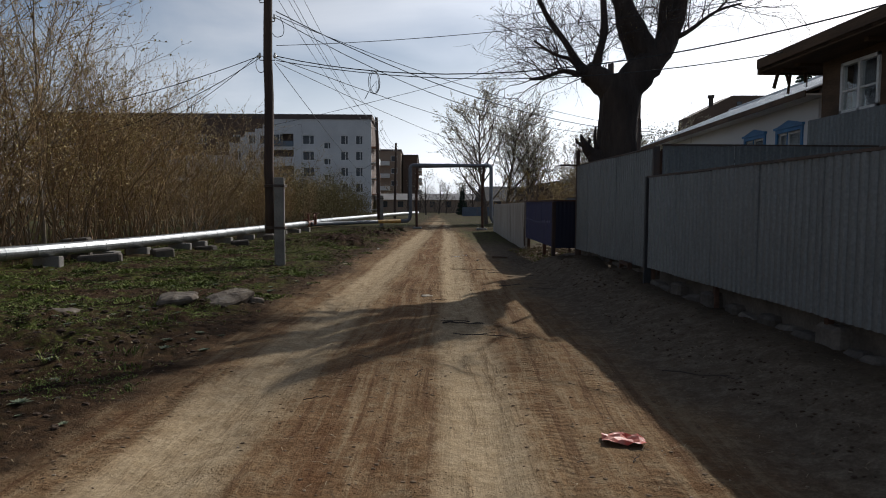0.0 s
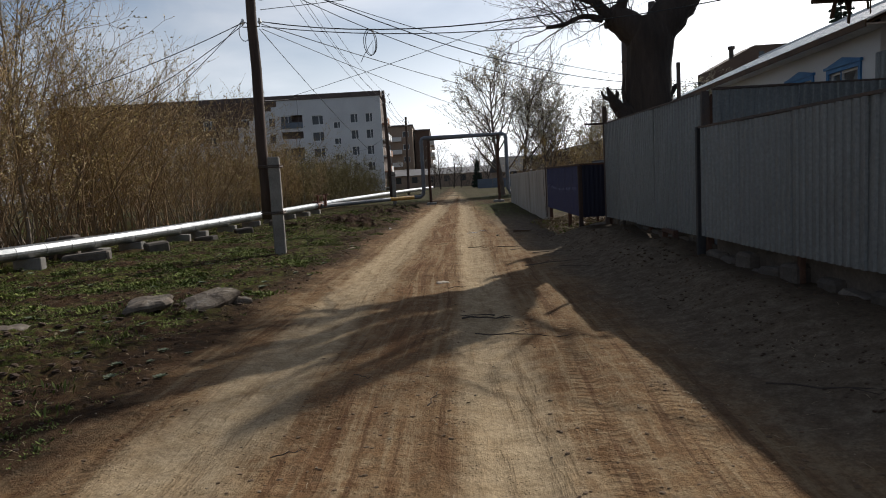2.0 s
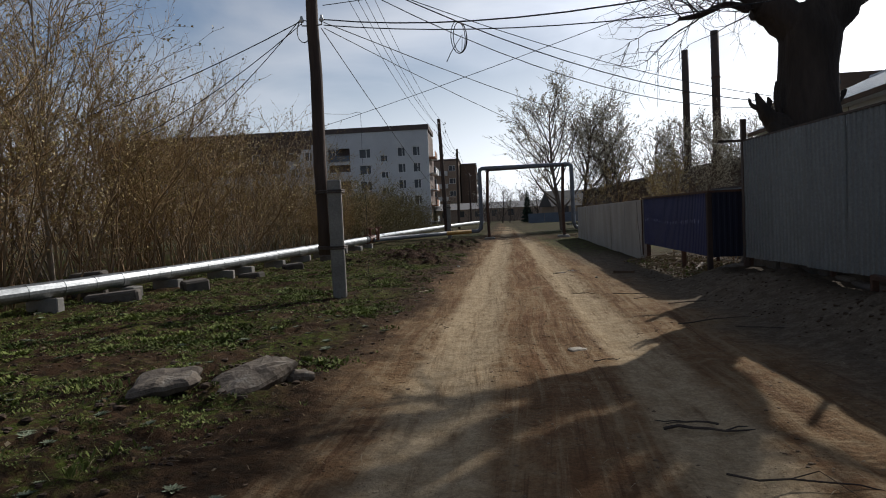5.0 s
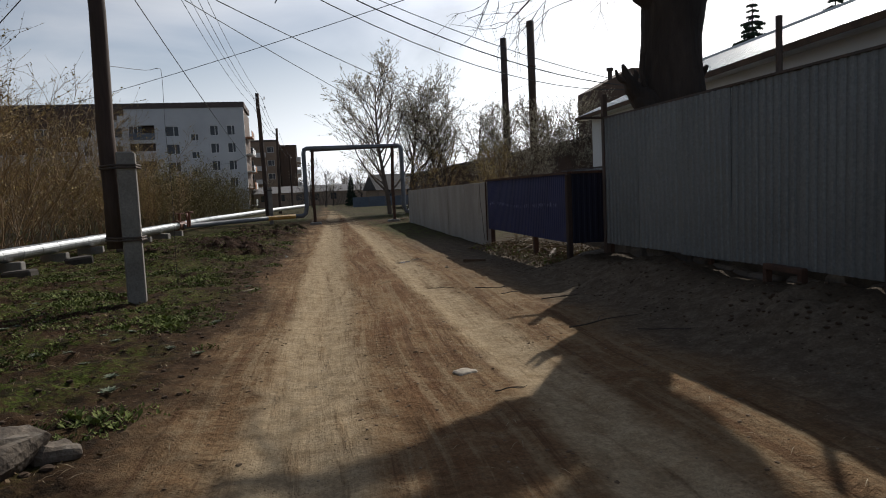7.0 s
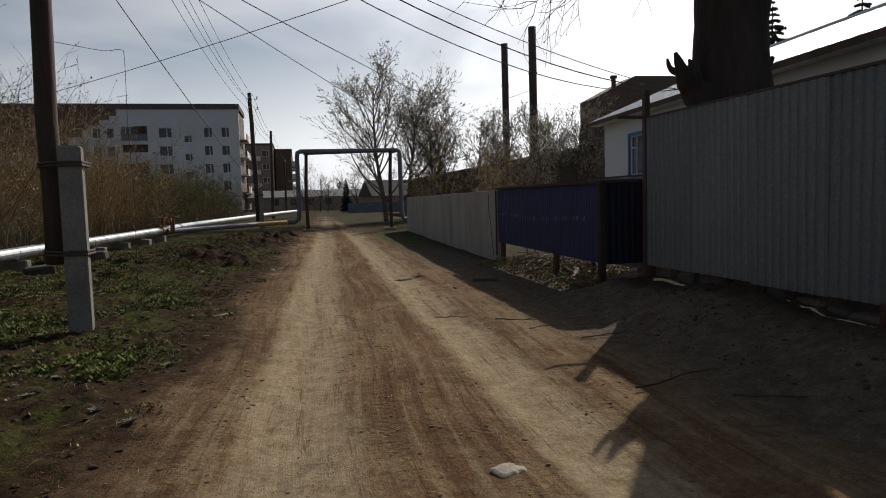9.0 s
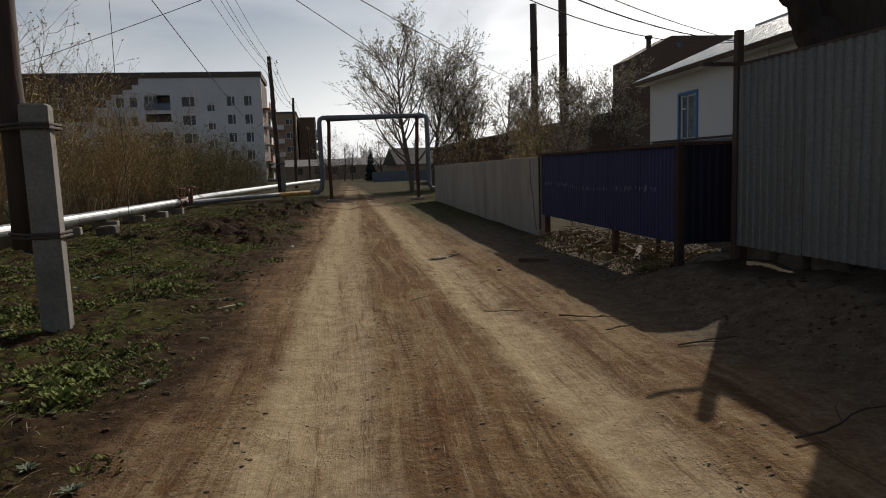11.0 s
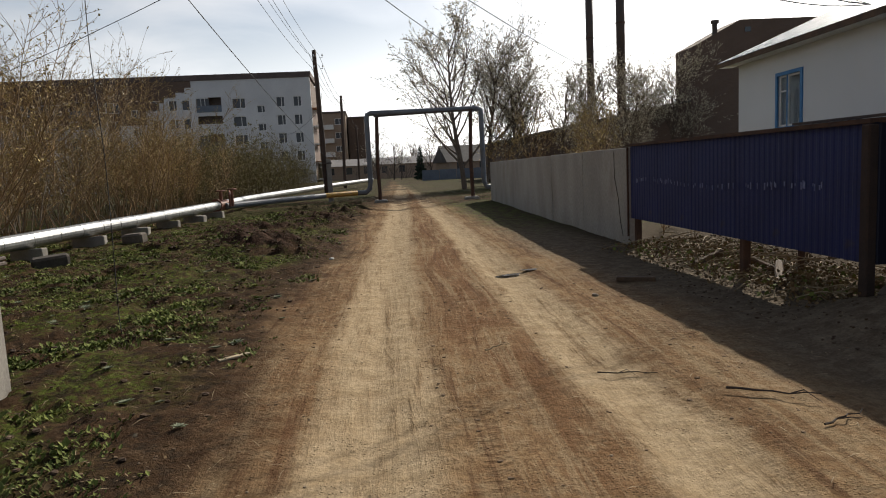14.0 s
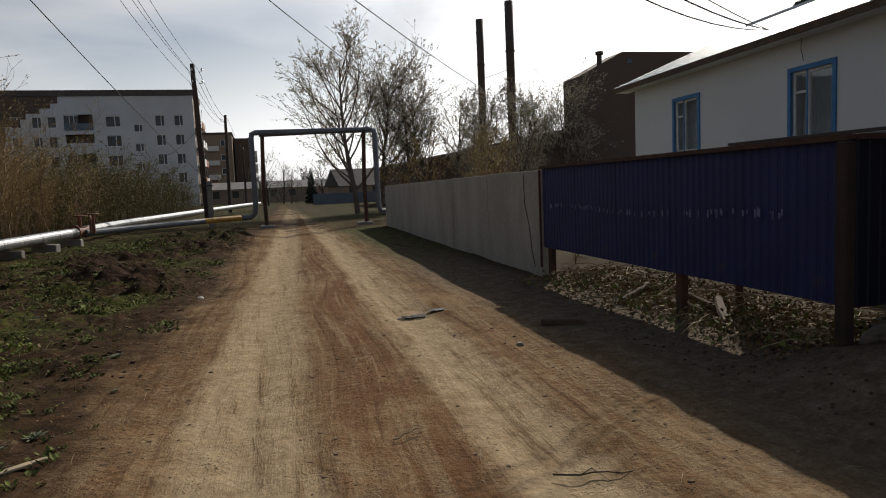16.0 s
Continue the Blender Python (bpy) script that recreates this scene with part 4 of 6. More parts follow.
P1 = (-2.80, 16.85)
wooden_pole("utility_pole", "dark creosoted wooden pole strapped to a concrete stub", P1, (-2.79, 16.9, 8.2), 0.82, 0.120, 0.095, (0.27, -0.18, 0.24, 2.16),
            [(0.22, 0.0, 7.6), (-0.22, 0, 7.6), (0.2, 0, 7.1), (-0.2, 0, 7.1), (0.18, -0.05, 5.9), (-0.18, -0.05, 5.0), (0.18, -0.05, 5.0), (-0.17, 0, 6.35)])
wooden_pole("utility_pole", "dark leaning wooden pole beside the pipes", (-2.02, 45.0), (-2.2, 45.1, 7.2), 0.3, 0.14, 0.10, (0.16, -0.2, 0.22, 2.1),
            [(0.2, 0, 6.9), (-0.2, 0, 6.9), (0.2, 0, 6.4), (-0.2, 0, 6.4)])
wooden_pole("utility_pole", "dark slender wooden pole far down the street", (-2.15, 71.0), (-2.0, 71.0, 7.9), -0.1, 0.15, 0.11, None, [(0.2, 0, 7.5), (-0.2, 0, 7.5)])
wooden_pole("utility_pole", "dark slender wooden pole by the brick flats", (-1.3, 96.0), (-1.3, 96.0, 7.0), -0.1, 0.14, 0.11, None, [(0.2, 0, 6.6)])


def bent(points, steps=6):
    """A smooth line through points."""
    pts = [Vector(p) for p in points]
    out = []
    for i in range(len(pts) - 1):
        a, b, c, d = pts[max(i - 1, 0)], pts[i], pts[i + 1], pts[min(i + 2, len(pts) - 1)]
        for k in range(steps):
            t = k / steps
            out.append(0.5 * ((2 * b) + (c - a) * t + (2 * a - 5 * b + 4 * c - d) * t * t + (3 * b - a - 3 * c + d) * t ** 3))
    return out + [pts[-1]]


PIPE = [(-11.8, 6.0, 0.42), (-9.9, 10.5, 0.42), (-8.27, 15.3, 0.42), (-7.35, 19.0, 0.43), (-6.80, 23.0, 0.43), (-6.35, 27.5, 0.44), (-5.95, 32.0, 0.44), (-5.45, 37.2, 0.46)]
line = bent(PIPE, 5)
heat = thing("heating_pipe", "silver sheet-jacketed heating pipe on low concrete blocks", "pipe")
hg = random.Random(8)
for i in range(len(line) - 1):
    a, b = line[i], line[i + 1]
    d = (b - a).normalized()
    r = 0.155 + hg.uniform(-0.004, 0.004)
    sec = part("jacket_section", Shape().tube((a, b + d * 0.03), [r, r + 0.002], 18), M_FOIL, heat, smooth=False)
    part("band", Shape().tube((b - d * 0.012, b + d * 0.03), r + 0.008, 18), M_FOIL, sec)
far_pipe = thing("heating_pipe", "silver pipe running on beyond the valve to the flats", "pipe")
line2 = bent([(-5.45, 37.6, 0.46), (-5.2, 42.5, 0.48), (-4.2, 50.0, 0.5), (-2.6, 60.0, 0.55), (-1.0, 68.0, 0.6), (0.2, 76.0, 0.6)], 3)
for i in range(len(line2) - 1):
    part("jacket_section", Shape().tube((line2[i], line2[i + 1]), 0.16, 14), M_FOIL, far_pipe)
gas = thing("grey_pipe", "dark grey painted pipe leading to the arch, yellow near its end", "pipe")
part("long_section", Shape().tube(((-5.2, 37.3, 0.42), (-3.6, 39.3, 0.45), (-1.9, 41.4, 0.47)), 0.11, 12), M_GREYPIPE, gas)
part("yellow_section", Shape().tube(((-1.9, 41.4, 0.47), (-0.55, 42.5, 0.48)), 0.113, 12), M_YELLOW, gas, "yellow painted section")
second_pipe = thing("thin_pipe", "thin dark rusty pipe lying behind the heating pipe", "pipe")
part("long_section", Shape().tube(bent([(-10.5, 14.5, 0.22), (-8.0, 22.5, 0.25), (-7.3, 28.0, 0.28), (-6.4, 36.0, 0.3)], 4), 0.06, 8), M_RUST, second_pipe)

valve = thing("gate_valve", "rusty red gate valve between the two pipes", "valve", (-5.38, 37.4, 0))
part("body", Shape().tube(((-0.1, -0.25, 0.46), (0.02, 0.0, 0.46), (0.1, 0.25, 0.46)), [0.2, 0.16, 0.2], 12), M_VALVE, valve)
part("flange", Shape().tube(((-0.14, -0.30, 0.46), (-0.12, -0.24, 0.46)), 0.25, 14), M_VALVE, valve)
part("stem", Shape().tube(((0.0, 0, 0.5), (0, 0, 1.0)), 0.06, 8), M_VALVE, valve)
part("hand_wheel", Shape().tube([(0.17 * math.cos(a * math.pi / 8), 0.17 * math.sin(a * math.pi / 8), 0.98) for a in range(17)], 0.022, 6), M_VALVE, valve)
part("stem", Shape().tube(((0.42, -0.1, 0.4), (0.42, -0.1, 1.02)), 0.05, 8), M_VALVE, valve)
part("hand_wheel", Shape().tube([(0.42 + 0.15 * math.cos(a * math.pi / 8), -0.1 + 0.15 * math.sin(a * math.pi / 8), 1.02) for a in range(17)], 0.03, 6), M_VALVE, valve)
part("bypass", Shape().tube(((0.35, -0.2, 0.4), (0.35, -0.2, 0.8), (0.3, 0.1, 0.95), (0.25, 0.3, 0.75)), 0.04, 8), M_VALVE, valve)

# blocks below the pipe
bg = random.Random(21)
pos = 0.0
walked = 0.0
targets = [1.2, 4.5, 6.8, 9.2, 11.2, 13.2, 14.6, 17.0, 18.2, 20.5, 22.8, 25.2, 27.4, 29.6, 31.5]
for t in targets:
    rest, k = t, 0
    while k < len(line) - 2 and rest > (line[k + 1] - line[k]).length:
        rest -= (line[k + 1] - line[k]).length
        k += 1
    p = line[k] + (line[k + 1] - line[k]).normalized() * rest
    ang = math.degrees(math.atan2((line[k + 1] - line[k]).y, (line[k + 1] - line[k]).x))
    w = bg.uniform(0.16, 0.3)
    b = part("concrete_block", Shape().soft_box((-w / 2, -0.34, -0.35), (w / 2, 0.34, 0.27 - gz(p.x, p.y)), 0.02), M_CONCRETE)
    b.matrix_basis = pose(p.x, p.y, gz(p.x, p.y), bg.uniform(-3, 3), bg.uniform(-3, 3), ang + bg.uniform(-14, 14))
    tagged(b, "weathered concrete support block under the silver pipe", "block", "pipe supports")
for (x, y, w, d, h, a) in ((-7.1, 17.3, 1.0, 0.28, 0.16, 12), (-6.3, 19.2, 0.55, 0.4, 0.22, 40), (-6.0, 22.0, 0.7, 0.3, 0.15, -20), (-8.3, 18.6, 0.7, 0.4, 0.55, 10),
                           (-5.6, 24.5, 0.6, 0.35, 0.2, 25), (-5.4, 28.2, 0.5, 0.3, 0.22, -10), (-7.5, 20.4, 0.6, 0.45, 0.25, 30)):
    # block colour darkened to stand for shade beside the pipe
    ob = part("rubble_block", Shape().soft_box((-w / 2, -d / 2, -0.12), (w / 2, d / 2, h), 0.04), M_FOOTING)
    ob.matrix_basis = pose(x, y, gz(x, y), 3, -4, a)
    tagged(ob, "broken concrete block lying by the pipe", "block", "rubble by the pipe")

arch = thing("pipe_arch", "grey insulated pipe lifted over the road on rusty posts", "pipe arch", (0.2, 42.6, 0))
AR = Vector((4.42 - 0.2, 41.1 - 42.6, 0))
over = bent([(-0.32, 0.05, 0.25), (-0.22, 0.05, 0.6)], 2)
pipe_pts = [Vector((-0.75, -0.1, 0.48)), Vector((-0.35, 0, 0.48)), Vector((-0.18, 0, 0.62)), Vector((-0.12, 0, 1.0)), Vector((-0.13, 0, 3.72)), Vector((-0.09, 0, 3.90)), Vector((0.04, -0.02, 3.96)),
            AR + Vector((0.40, 0.0, 3.86)), AR + Vector((0.52, -0.05, 3.80)), AR + Vector((0.54, -0.05, 3.66)), AR + Vector((0.56, -0.05, 0.75)), AR + Vector((0.66, -0.05, 0.5)), AR + Vector((1.4, 0.1, 0.48))]
part("insulated_pipe", Shape().tube(pipe_pts, 0.112, 14), M_GREYPIPE, arch, smooth=True)
for c, w in (((0.22, -0.06, 0), 0.085), (tuple(AR), 0.085)):
    lp = part("post", Shape().tube(((c[0] + 0.06, c[1], -0.4), (c[0] + 0.02, c[1], 1.8), (c[0] + 0.10, c[1], 3.86)), w, 10), M_RUST, arch, "rusty steel post")
part("beam", Shape().box((0, -0.06, 3.78), (AR.length, 0.06, 3.84), pose(0.2, -0.06, 0, 0, 0, math.degrees(math.atan2(AR.y, AR.x)))), M_DARKSTEEL, arch)
for c in ((0.3, -0.05), (AR.x, AR.y)):
    part("footing", Shape().soft_box((c[0] - 0.3, c[1] - 0.3, -0.3), (c[0] + 0.3, c[1] + 0.3, 0.12), 0.05), M_CONCRETE, arch)
part("clamp", Shape().tube((AR + Vector((0.18, 0, 3.87)), AR + Vector((0.27, 0, 3.87))), 0.145, 14), M_GREYPIPE, arch)


# ---- far buildings ----
def flat_window(parent, m, w, h, lit=0):
    """A far window: white sash bars before a dark pane, set into its opening."""
    s = Shape()
    t = 0.09
    for a, b in (((0, 0.10, 0), (t, 0.2, h)), ((w - t, 0.10, 0), (w, 0.2, h)), ((t, 0.10, 0), (w - t, 0.2, t)), ((t, 0.10, h - t), (w - t, 0.2, h))):
        s.box(a, b)
    if w > 1.2:
        s.box((w * 0.62 - 0.05, 0.10, t), (w * 0.62 + 0.05, 0.2, h - t))
    win = new("window", WIN_CACHE.setdefault(("f", w, h), s.mesh("window", M_WHITETRIM)))
    win.parent, win.matrix_basis = parent, m
    if ("p", w, h) not in WIN_CACHE:
        WIN_CACHE[("p", w, h)] = Shape().box((t, 0.21, t), (w - t, 0.24, h - t)).mesh("pane", M_FARPANE)
    piece("pane", WIN_CACHE[("p", w, h)], Matrix.Identity(4), win)
    return win


WIN_CACHE = {}
flats = thing("apartment_building", "five-storey pale panel apartment building with dark parapet", "apartment building", (-8.55, 122.0, 0), turn=180)
holes, wl_list = [], []
# local x runs from the street corner away to the left, the front at local y = 0 facing the camera
for u in range(3):
    o = u * 19.0
    for r in range(5):
        top = 13.75 - 2.83 * r
        for x0, w in ((1.5, 1.3), (4.1, 1.35), (10.15, 2.05), (20.0, 1.5) if u == 2 else (18.6, 1.2)):
            holes.append((o + x0, o + x0 + w, top - 1.62, top))
            wl_list.append((o + x0, top - 1.62, w, 1.62))
        if r > 0 or True:
            holes.append((o + 7.2, o + 8.45, top - 2.4, top - 1.25))
            wl_list.append((o + 7.2, top - 2.4, 1.25, 1.15))
        holes.append((o + 13.8, o + 17.6, top - 2.0, top + 0.25))
s = Shape()
FM = pose(0, 0, 0, 0, 0, 0)
holed_wall(s, 58.0, -0.5, 16.6, 0.4, [h for h in holes if h[1] < 57.9], Matrix.Diagonal((1, -1, 1, 1)))
front = part("front_wall", s, M_PANELBLOCK, flats)
part("end_wall", Shape().box((0.0, -12.0, -0.5), (0.4, -0.402, 16.2)).box((57.6, -12.0, -0.5), (58.0, -0.402, 16.2)).box((0.402, -12.0, -0.5), (57.598, -11.6, 16.2)), M_BROWNBRICK, flats, "brown brick end wall")
# one solid block in the parapet brown fills the inside behind the openings
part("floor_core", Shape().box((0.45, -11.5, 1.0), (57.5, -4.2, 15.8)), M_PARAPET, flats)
part("parapet", Shape().box((-0.15, -12.1, 16.6), (58.1, 0.15, 17.45)), M_PARAPET, flats, "dark brown roof band")
bare_brick = Shape()
for k, (x0, z0, z1) in enumerate(((18.2, 15.6, 16.59), (19.2, 14.9, 15.6), (20.6, 14.2, 14.9), (22.4, 13.4, 14.2), (23.4, 12.4, 13.4), (25.2, 10.2, 12.4))):
    inner = [(h[0] - x0, h[1] - x0, max(h[2], z0), min(h[3], z1)) for h in holes if h[0] > x0 and h[1] < 57.9 and h[2] < z1 and h[3] > z0]
    holed_wall(bare_brick, 57.9 - x0, z0, z1, 0.05, inner, pose(x0, 0.055, 0) @ Matrix.Diagonal((1, -1, 1, 1)))
part("brick_infill", bare_brick, M_BROWNBRICK, flats, "exposed brown brickwork")
for x, z, w, h in wl_list:
    if x + w < 57.9:
        flat_window(flats, pose(x + w, 0, z, 0, 0, 180), w, h)
for u in range(3):
    for r in range(5):
        z = 13.75 - 2.83 * r - 2.0
        x = u * 19.0 + 13.8
        if x + 3.8 < 57.9:
            bal = part("loggia_rail", Shape().box((x, -0.1, z), (x + 3.8, 0.12, z + 1.0)), M_FARFENCE if r % 2 == 0 else M_PANELBLOCK, flats, "loggia parapet")
            if (r + u) % 3 != 1:
                part("glazing", Shape().box((x + 1.9, -0.05, z + 1.0), (x + 3.7, 0.02, z + 2.2)), M_FARPANE, bal)
                part("glazing_bar", Shape().box((x + 2.45, 0.022, z + 1.0), (x + 2.52, 0.05, z + 2.2)).box((x + 3.05, 0.022, z + 1.0), (x + 3.12, 0.05, z + 2.2)).box((x + 1.9, 0.022, z + 2.1), (x + 3.7, 0.05, z + 2.2)), M_WHITETRIM, bal)
            # loggia back walls take the dark parapet brown, not the pale render
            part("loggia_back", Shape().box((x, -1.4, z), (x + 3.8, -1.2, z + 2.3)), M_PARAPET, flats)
for r in range(5):
    z = 13.75 - 2.83 * r - 2.0
    for k, y in enumerate((-2.5, -6.5)):
        bal = part("balcony", Shape().box((-1.1, y - 1.6, z), (-0.004, y + 1.6, z + 0.15)).box((-1.1, y - 1.6, z + 0.15), (-1.02, y + 1.6, z + 1.1)), M_WHITETRIM if (r + k) % 3 else M_REDBRICK, flats, "street-end balcony")
part("aerial", Shape().tube(((33, -4, 17.4), (33, -4, 19.6)), 0.06, 5).tube(((32.5, -4, 19.0), (33.5, -4, 19.0)), 0.04, 5), M_DARKSTEEL, flats)

brick_flats = thing("apartment_building", "brown brick apartment building with pale balconies, far off", "apartment building", (-4.6, 160.0, 0), turn=180)
s = Shape()
bh = []
for r in range(4):
    bh += [(x, x + 1.5, 11.6 - 2.9 * r, 12.9 - 2.9 * r) for x in (0.8, 5.2)]
holed_wall(s, 8.0, -0.5, 14.0, 0.4, bh, Matrix.Diagonal((1, -1, 1, 1)))
part("front_wall", s, M_BUFFBRICK, brick_flats)
part("core", Shape().box((0.0, -30, -0.5), (7.9, -0.8, 13.9)), M_BUFFBRICK, brick_flats)
part("roof_band", Shape().box((-0.2, -30, 14.0), (8.1, 0.2, 14.4)), M_PARAPET, brick_flats)
for h in bh:
    flat_window(brick_flats, pose(h[1], 0, h[2], 0, 0, 180), 1.5, 1.3)
for r in range(4):
    part("balcony", Shape().box((2.6, 0.004, 10.6 - 2.9 * r), (4.9, 1.0, 11.6 - 2.9 * r)), M_WHITETRIM, brick_flats, "white balcony")
brown_flats = thing("apartment_building", "dark brown brick apartment building seen along its street side", "apartment building", (-4.3, 166.0, 0))
part("wall", Shape().box((0, 0, -0.5), (3.6, 60, 13.2)), M_BROWNBRICK, brown_flats)
part("roof_band", Shape().box((-0.2, -0.2, 13.2), (3.8, 60, 13.6)), M_PARAPET, brown_flats)
for r in range(4):
    for k in range(4):
        part("balcony", Shape().box((3.604, 3 + k * 9, 10.0 - 2.9 * r), (4.6, 7 + k * 9, 11.0 - 2.9 * r)), M_BUFFBRICK if k % 2 else M_WHITETRIM, brown_flats)

# boiler house with its two stacks
boiler = thing("boiler_house", "long dark brick boiler house with a taller end block", "industrial building", (0, 0, 0))
s = Shape()
for a, b, c, d in (((27.0, 66.5), (45.0, 69.5), 10.1, 12.3),):
    s.box((a[0], a[1], -0.5), (b[0], b[1], 9.9))
    s.poly([(a[0], a[1], 9.9), (45.0, a[1], 9.9), (45.0, a[1], 12.4), (31.2, a[1], 12.3), (a[0], a[1], 10.2)])
    s.poly([(a[0], a[1], 10.2), (31.2, a[1], 12.3), (31.2, b[1], 12.3), (a[0], b[1], 10.2)])
    s.poly([(31.2, a[1], 12.3), (45.0, a[1], 12.4), (45.0, b[1], 12.4), (31.2, b[1], 12.3)])
    s.poly([(a[0], b[1], 9.9), (a[0], a[1], 9.9), (a[0], a[1], 10.2), (a[0], b[1], 10.2)])
part("tall_block", s, M_BROWNBRICK, boiler)
s = Shape()
s.v = [(12.0, 70.0, -0.5), (27.0, 67.0, -0.5), (27.0, 80.0, -0.5), (12.0, 82.0, -0.5), (12.0, 70.0, 3.3), (27.0, 67.0, 5.8), (27.0, 80.0, 5.8), (12.0, 82.0, 3.3)]
s.f = [(0, 1, 5, 4), (1, 2, 6, 5), (2, 3, 7, 6), (3, 0, 4, 7)]
part("low_block", s, M_BROWNBRICK, boiler)
s = Shape()
s.v = [(11.6, 69.6, 3.25), (27.0, 66.7, 5.82), (27.0, 80.4, 5.82), (11.6, 82.4, 3.25), (11.6, 69.6, 3.5), (27.0, 66.7, 6.05), (27.0, 80.4, 6.05), (11.6, 82.4, 3.5)]
s.f = [(0, 3, 2, 1), (4, 5, 6, 7), (0, 1, 5, 4), (3, 0, 4, 7), (2, 3, 7, 6)]
part("low_roof", s, M_ROOFDARK, boiler)
part("vent_pipe", Shape().tube(((29.2, 66.9, 11.0), (29.2, 66.9, 12.1)), 0.22, 8).tube(((29.2, 66.9, 12.1), (29.2, 66.9, 12.35)), 0.34, 8), M_DARKSTEEL, boiler)
part("wall_vent", Shape().box((31.6, 66.44, 11.3), (32.1, 66.497, 11.7)), M_PANE, boiler)
for (x, y, h, r, lab) in ((22.43, 78.6, 17.75, 0.36, "tall rust-brown steel chimney stack"), (25.43, 78.2, 19.5, 0.42, "taller rust-brown steel chimney stack")):
    st = thing("chimney_stack", lab, "chimney", (x, y, 0), group="boiler stacks")
    part("lower_tube", Shape().tube(((0, 0, -0.3), (0, 0, h * 0.52)), r * 1.04, 14), M_RUST, st, "rusty lower tube", smooth=True)
    part("upper_tube", Shape().tube(((0, 0, h * 0.52), (0, 0, h)), r, 14), M_DARKSTEEL, st, "dark sooty upper tube", smooth=True)
    for z in (0.3, 0.52, 0.75):
        part("flange", Shape().tube(((0, 0, h * z - 0.06), (0, 0, h * z + 0.06)), r * 1.16, 14), M_RUST, st)

# the cross street at the end: fence, houses
ff = thing("street_fence", "grey-blue board fence along the far cross street", "fence", (6.0, 90.0, 0))
fgr = random.Random(3)
brd = Shape().box((0, 0, 0), (1.96, 0.05, 1.25)).mesh("board_panel", M_FARFENCE)
for i in range(14):
    piece("board_panel", brd, pose(i * 2.0, 0, -0.05 + fgr.uniform(-0.03, 0.03)), ff)


def far_house(label, x, y, w, d, h, rise, wall, roof, turn=0):
    hs = thing("small_house", label, "house", (x, y, 0), turn=turn)
    part("wall", Shape().box((0, 0, -0.3), (w, d, h)), wall, hs)
    s = Shape()
    s.v = [(-0.4, -0.4, h), (w + 0.4, -0.4, h), (w + 0.4, d + 0.4, h), (-0.4, d + 0.4, h), (-0.4, d / 2, h + rise), (w + 0.4, d / 2, h + rise)]
    s.f = [(0, 1, 5, 4), (2, 3, 4, 5), (0, 4, 3), (1, 2, 5), (0, 3, 2, 1)]
    part("roof", s, roof, hs)
    wn_me = Shape().box((0, -0.03, 0), (1.0, 0.02, 1.1))
    for i in range(max(1, int(w / 3))):
        part("window", Shape().box((1 + i * 3, -0.03, 1.0), (2 + i * 3, -0.002, 2.1)), M_PANE, hs)
    return hs


far_house("small grey-roofed house behind the far fence", 10.0, 97, 8, 7, 2.0, 2.2, M_BUFFBRICK, M_ROOFDARK, 8)
far_house("low pale shed beyond the cross street", -8.0, 128, 20, 7, 2.4, 1.2, M_BUFFBRICK, M_FARROOF)
far_house("small dark-roofed house at the street end", 24, 104, 9, 8, 2.8, 2.8, M_BUFFBRICK, M_ROOFDARK, -5)
brickhouse = far_house("orange brick house glimpsed through the thicket", -47.5, 45, 7.5, 8, 6.2, 1.2, M_REDBRICK, M_FARROOF)


# ---- trees and shrubs ----
def off_axis(d, angle, spin):
    """The direction d leant by an angle, turned about it by spin."""
    side = d.cross(Vector((0.31, 0.17, 0.93))).normalized()
    side = Matrix.Rotation(spin, 3, d) @ side
    return (d * math.cos(angle) + side * math.sin(angle)).normalized()


def limb(shape, p, d, length, r, g, segs=4, wobble=0.12, lift=0.05, sides=5, tip=0.35):
    """Adds a tapered wandering limb and returns its points and directions."""
    pts, ways = [p.copy()], [d.copy()]
    for i in range(segs):
        d = (d + Vector((g.uniform(-1, 1), g.uniform(-1, 1), g.uniform(-1, 1))) * wobble + Vector((0, 0, lift))).normalized()
        p = p + d * (length / segs)
        pts.append(p.copy())
        ways.append(d.copy())
    shape.tube(pts, [r * (1 - (1 - tip) * i / segs) for i in range(segs + 1)], sides, cap=False)
    return pts, ways


def bud(shape, p, g, size):
    """A small folded leaf or catkin."""
    a = Vector((g.uniform(-1, 1), g.uniform(-1, 1), g.uniform(-0.6, 1))).normalized()
    b = a.cross(Vector((g.uniform(-1, 1), g.uniform(-1, 1), g.uniform(-1, 1)))).normalized()
    w = size * g.uniform(0.3, 0.5)
    shape.poly((p - b * w * 0.3, p + a * size * 0.5 - b * w, p + a * size, p + a * size * 0.5 + b * w))


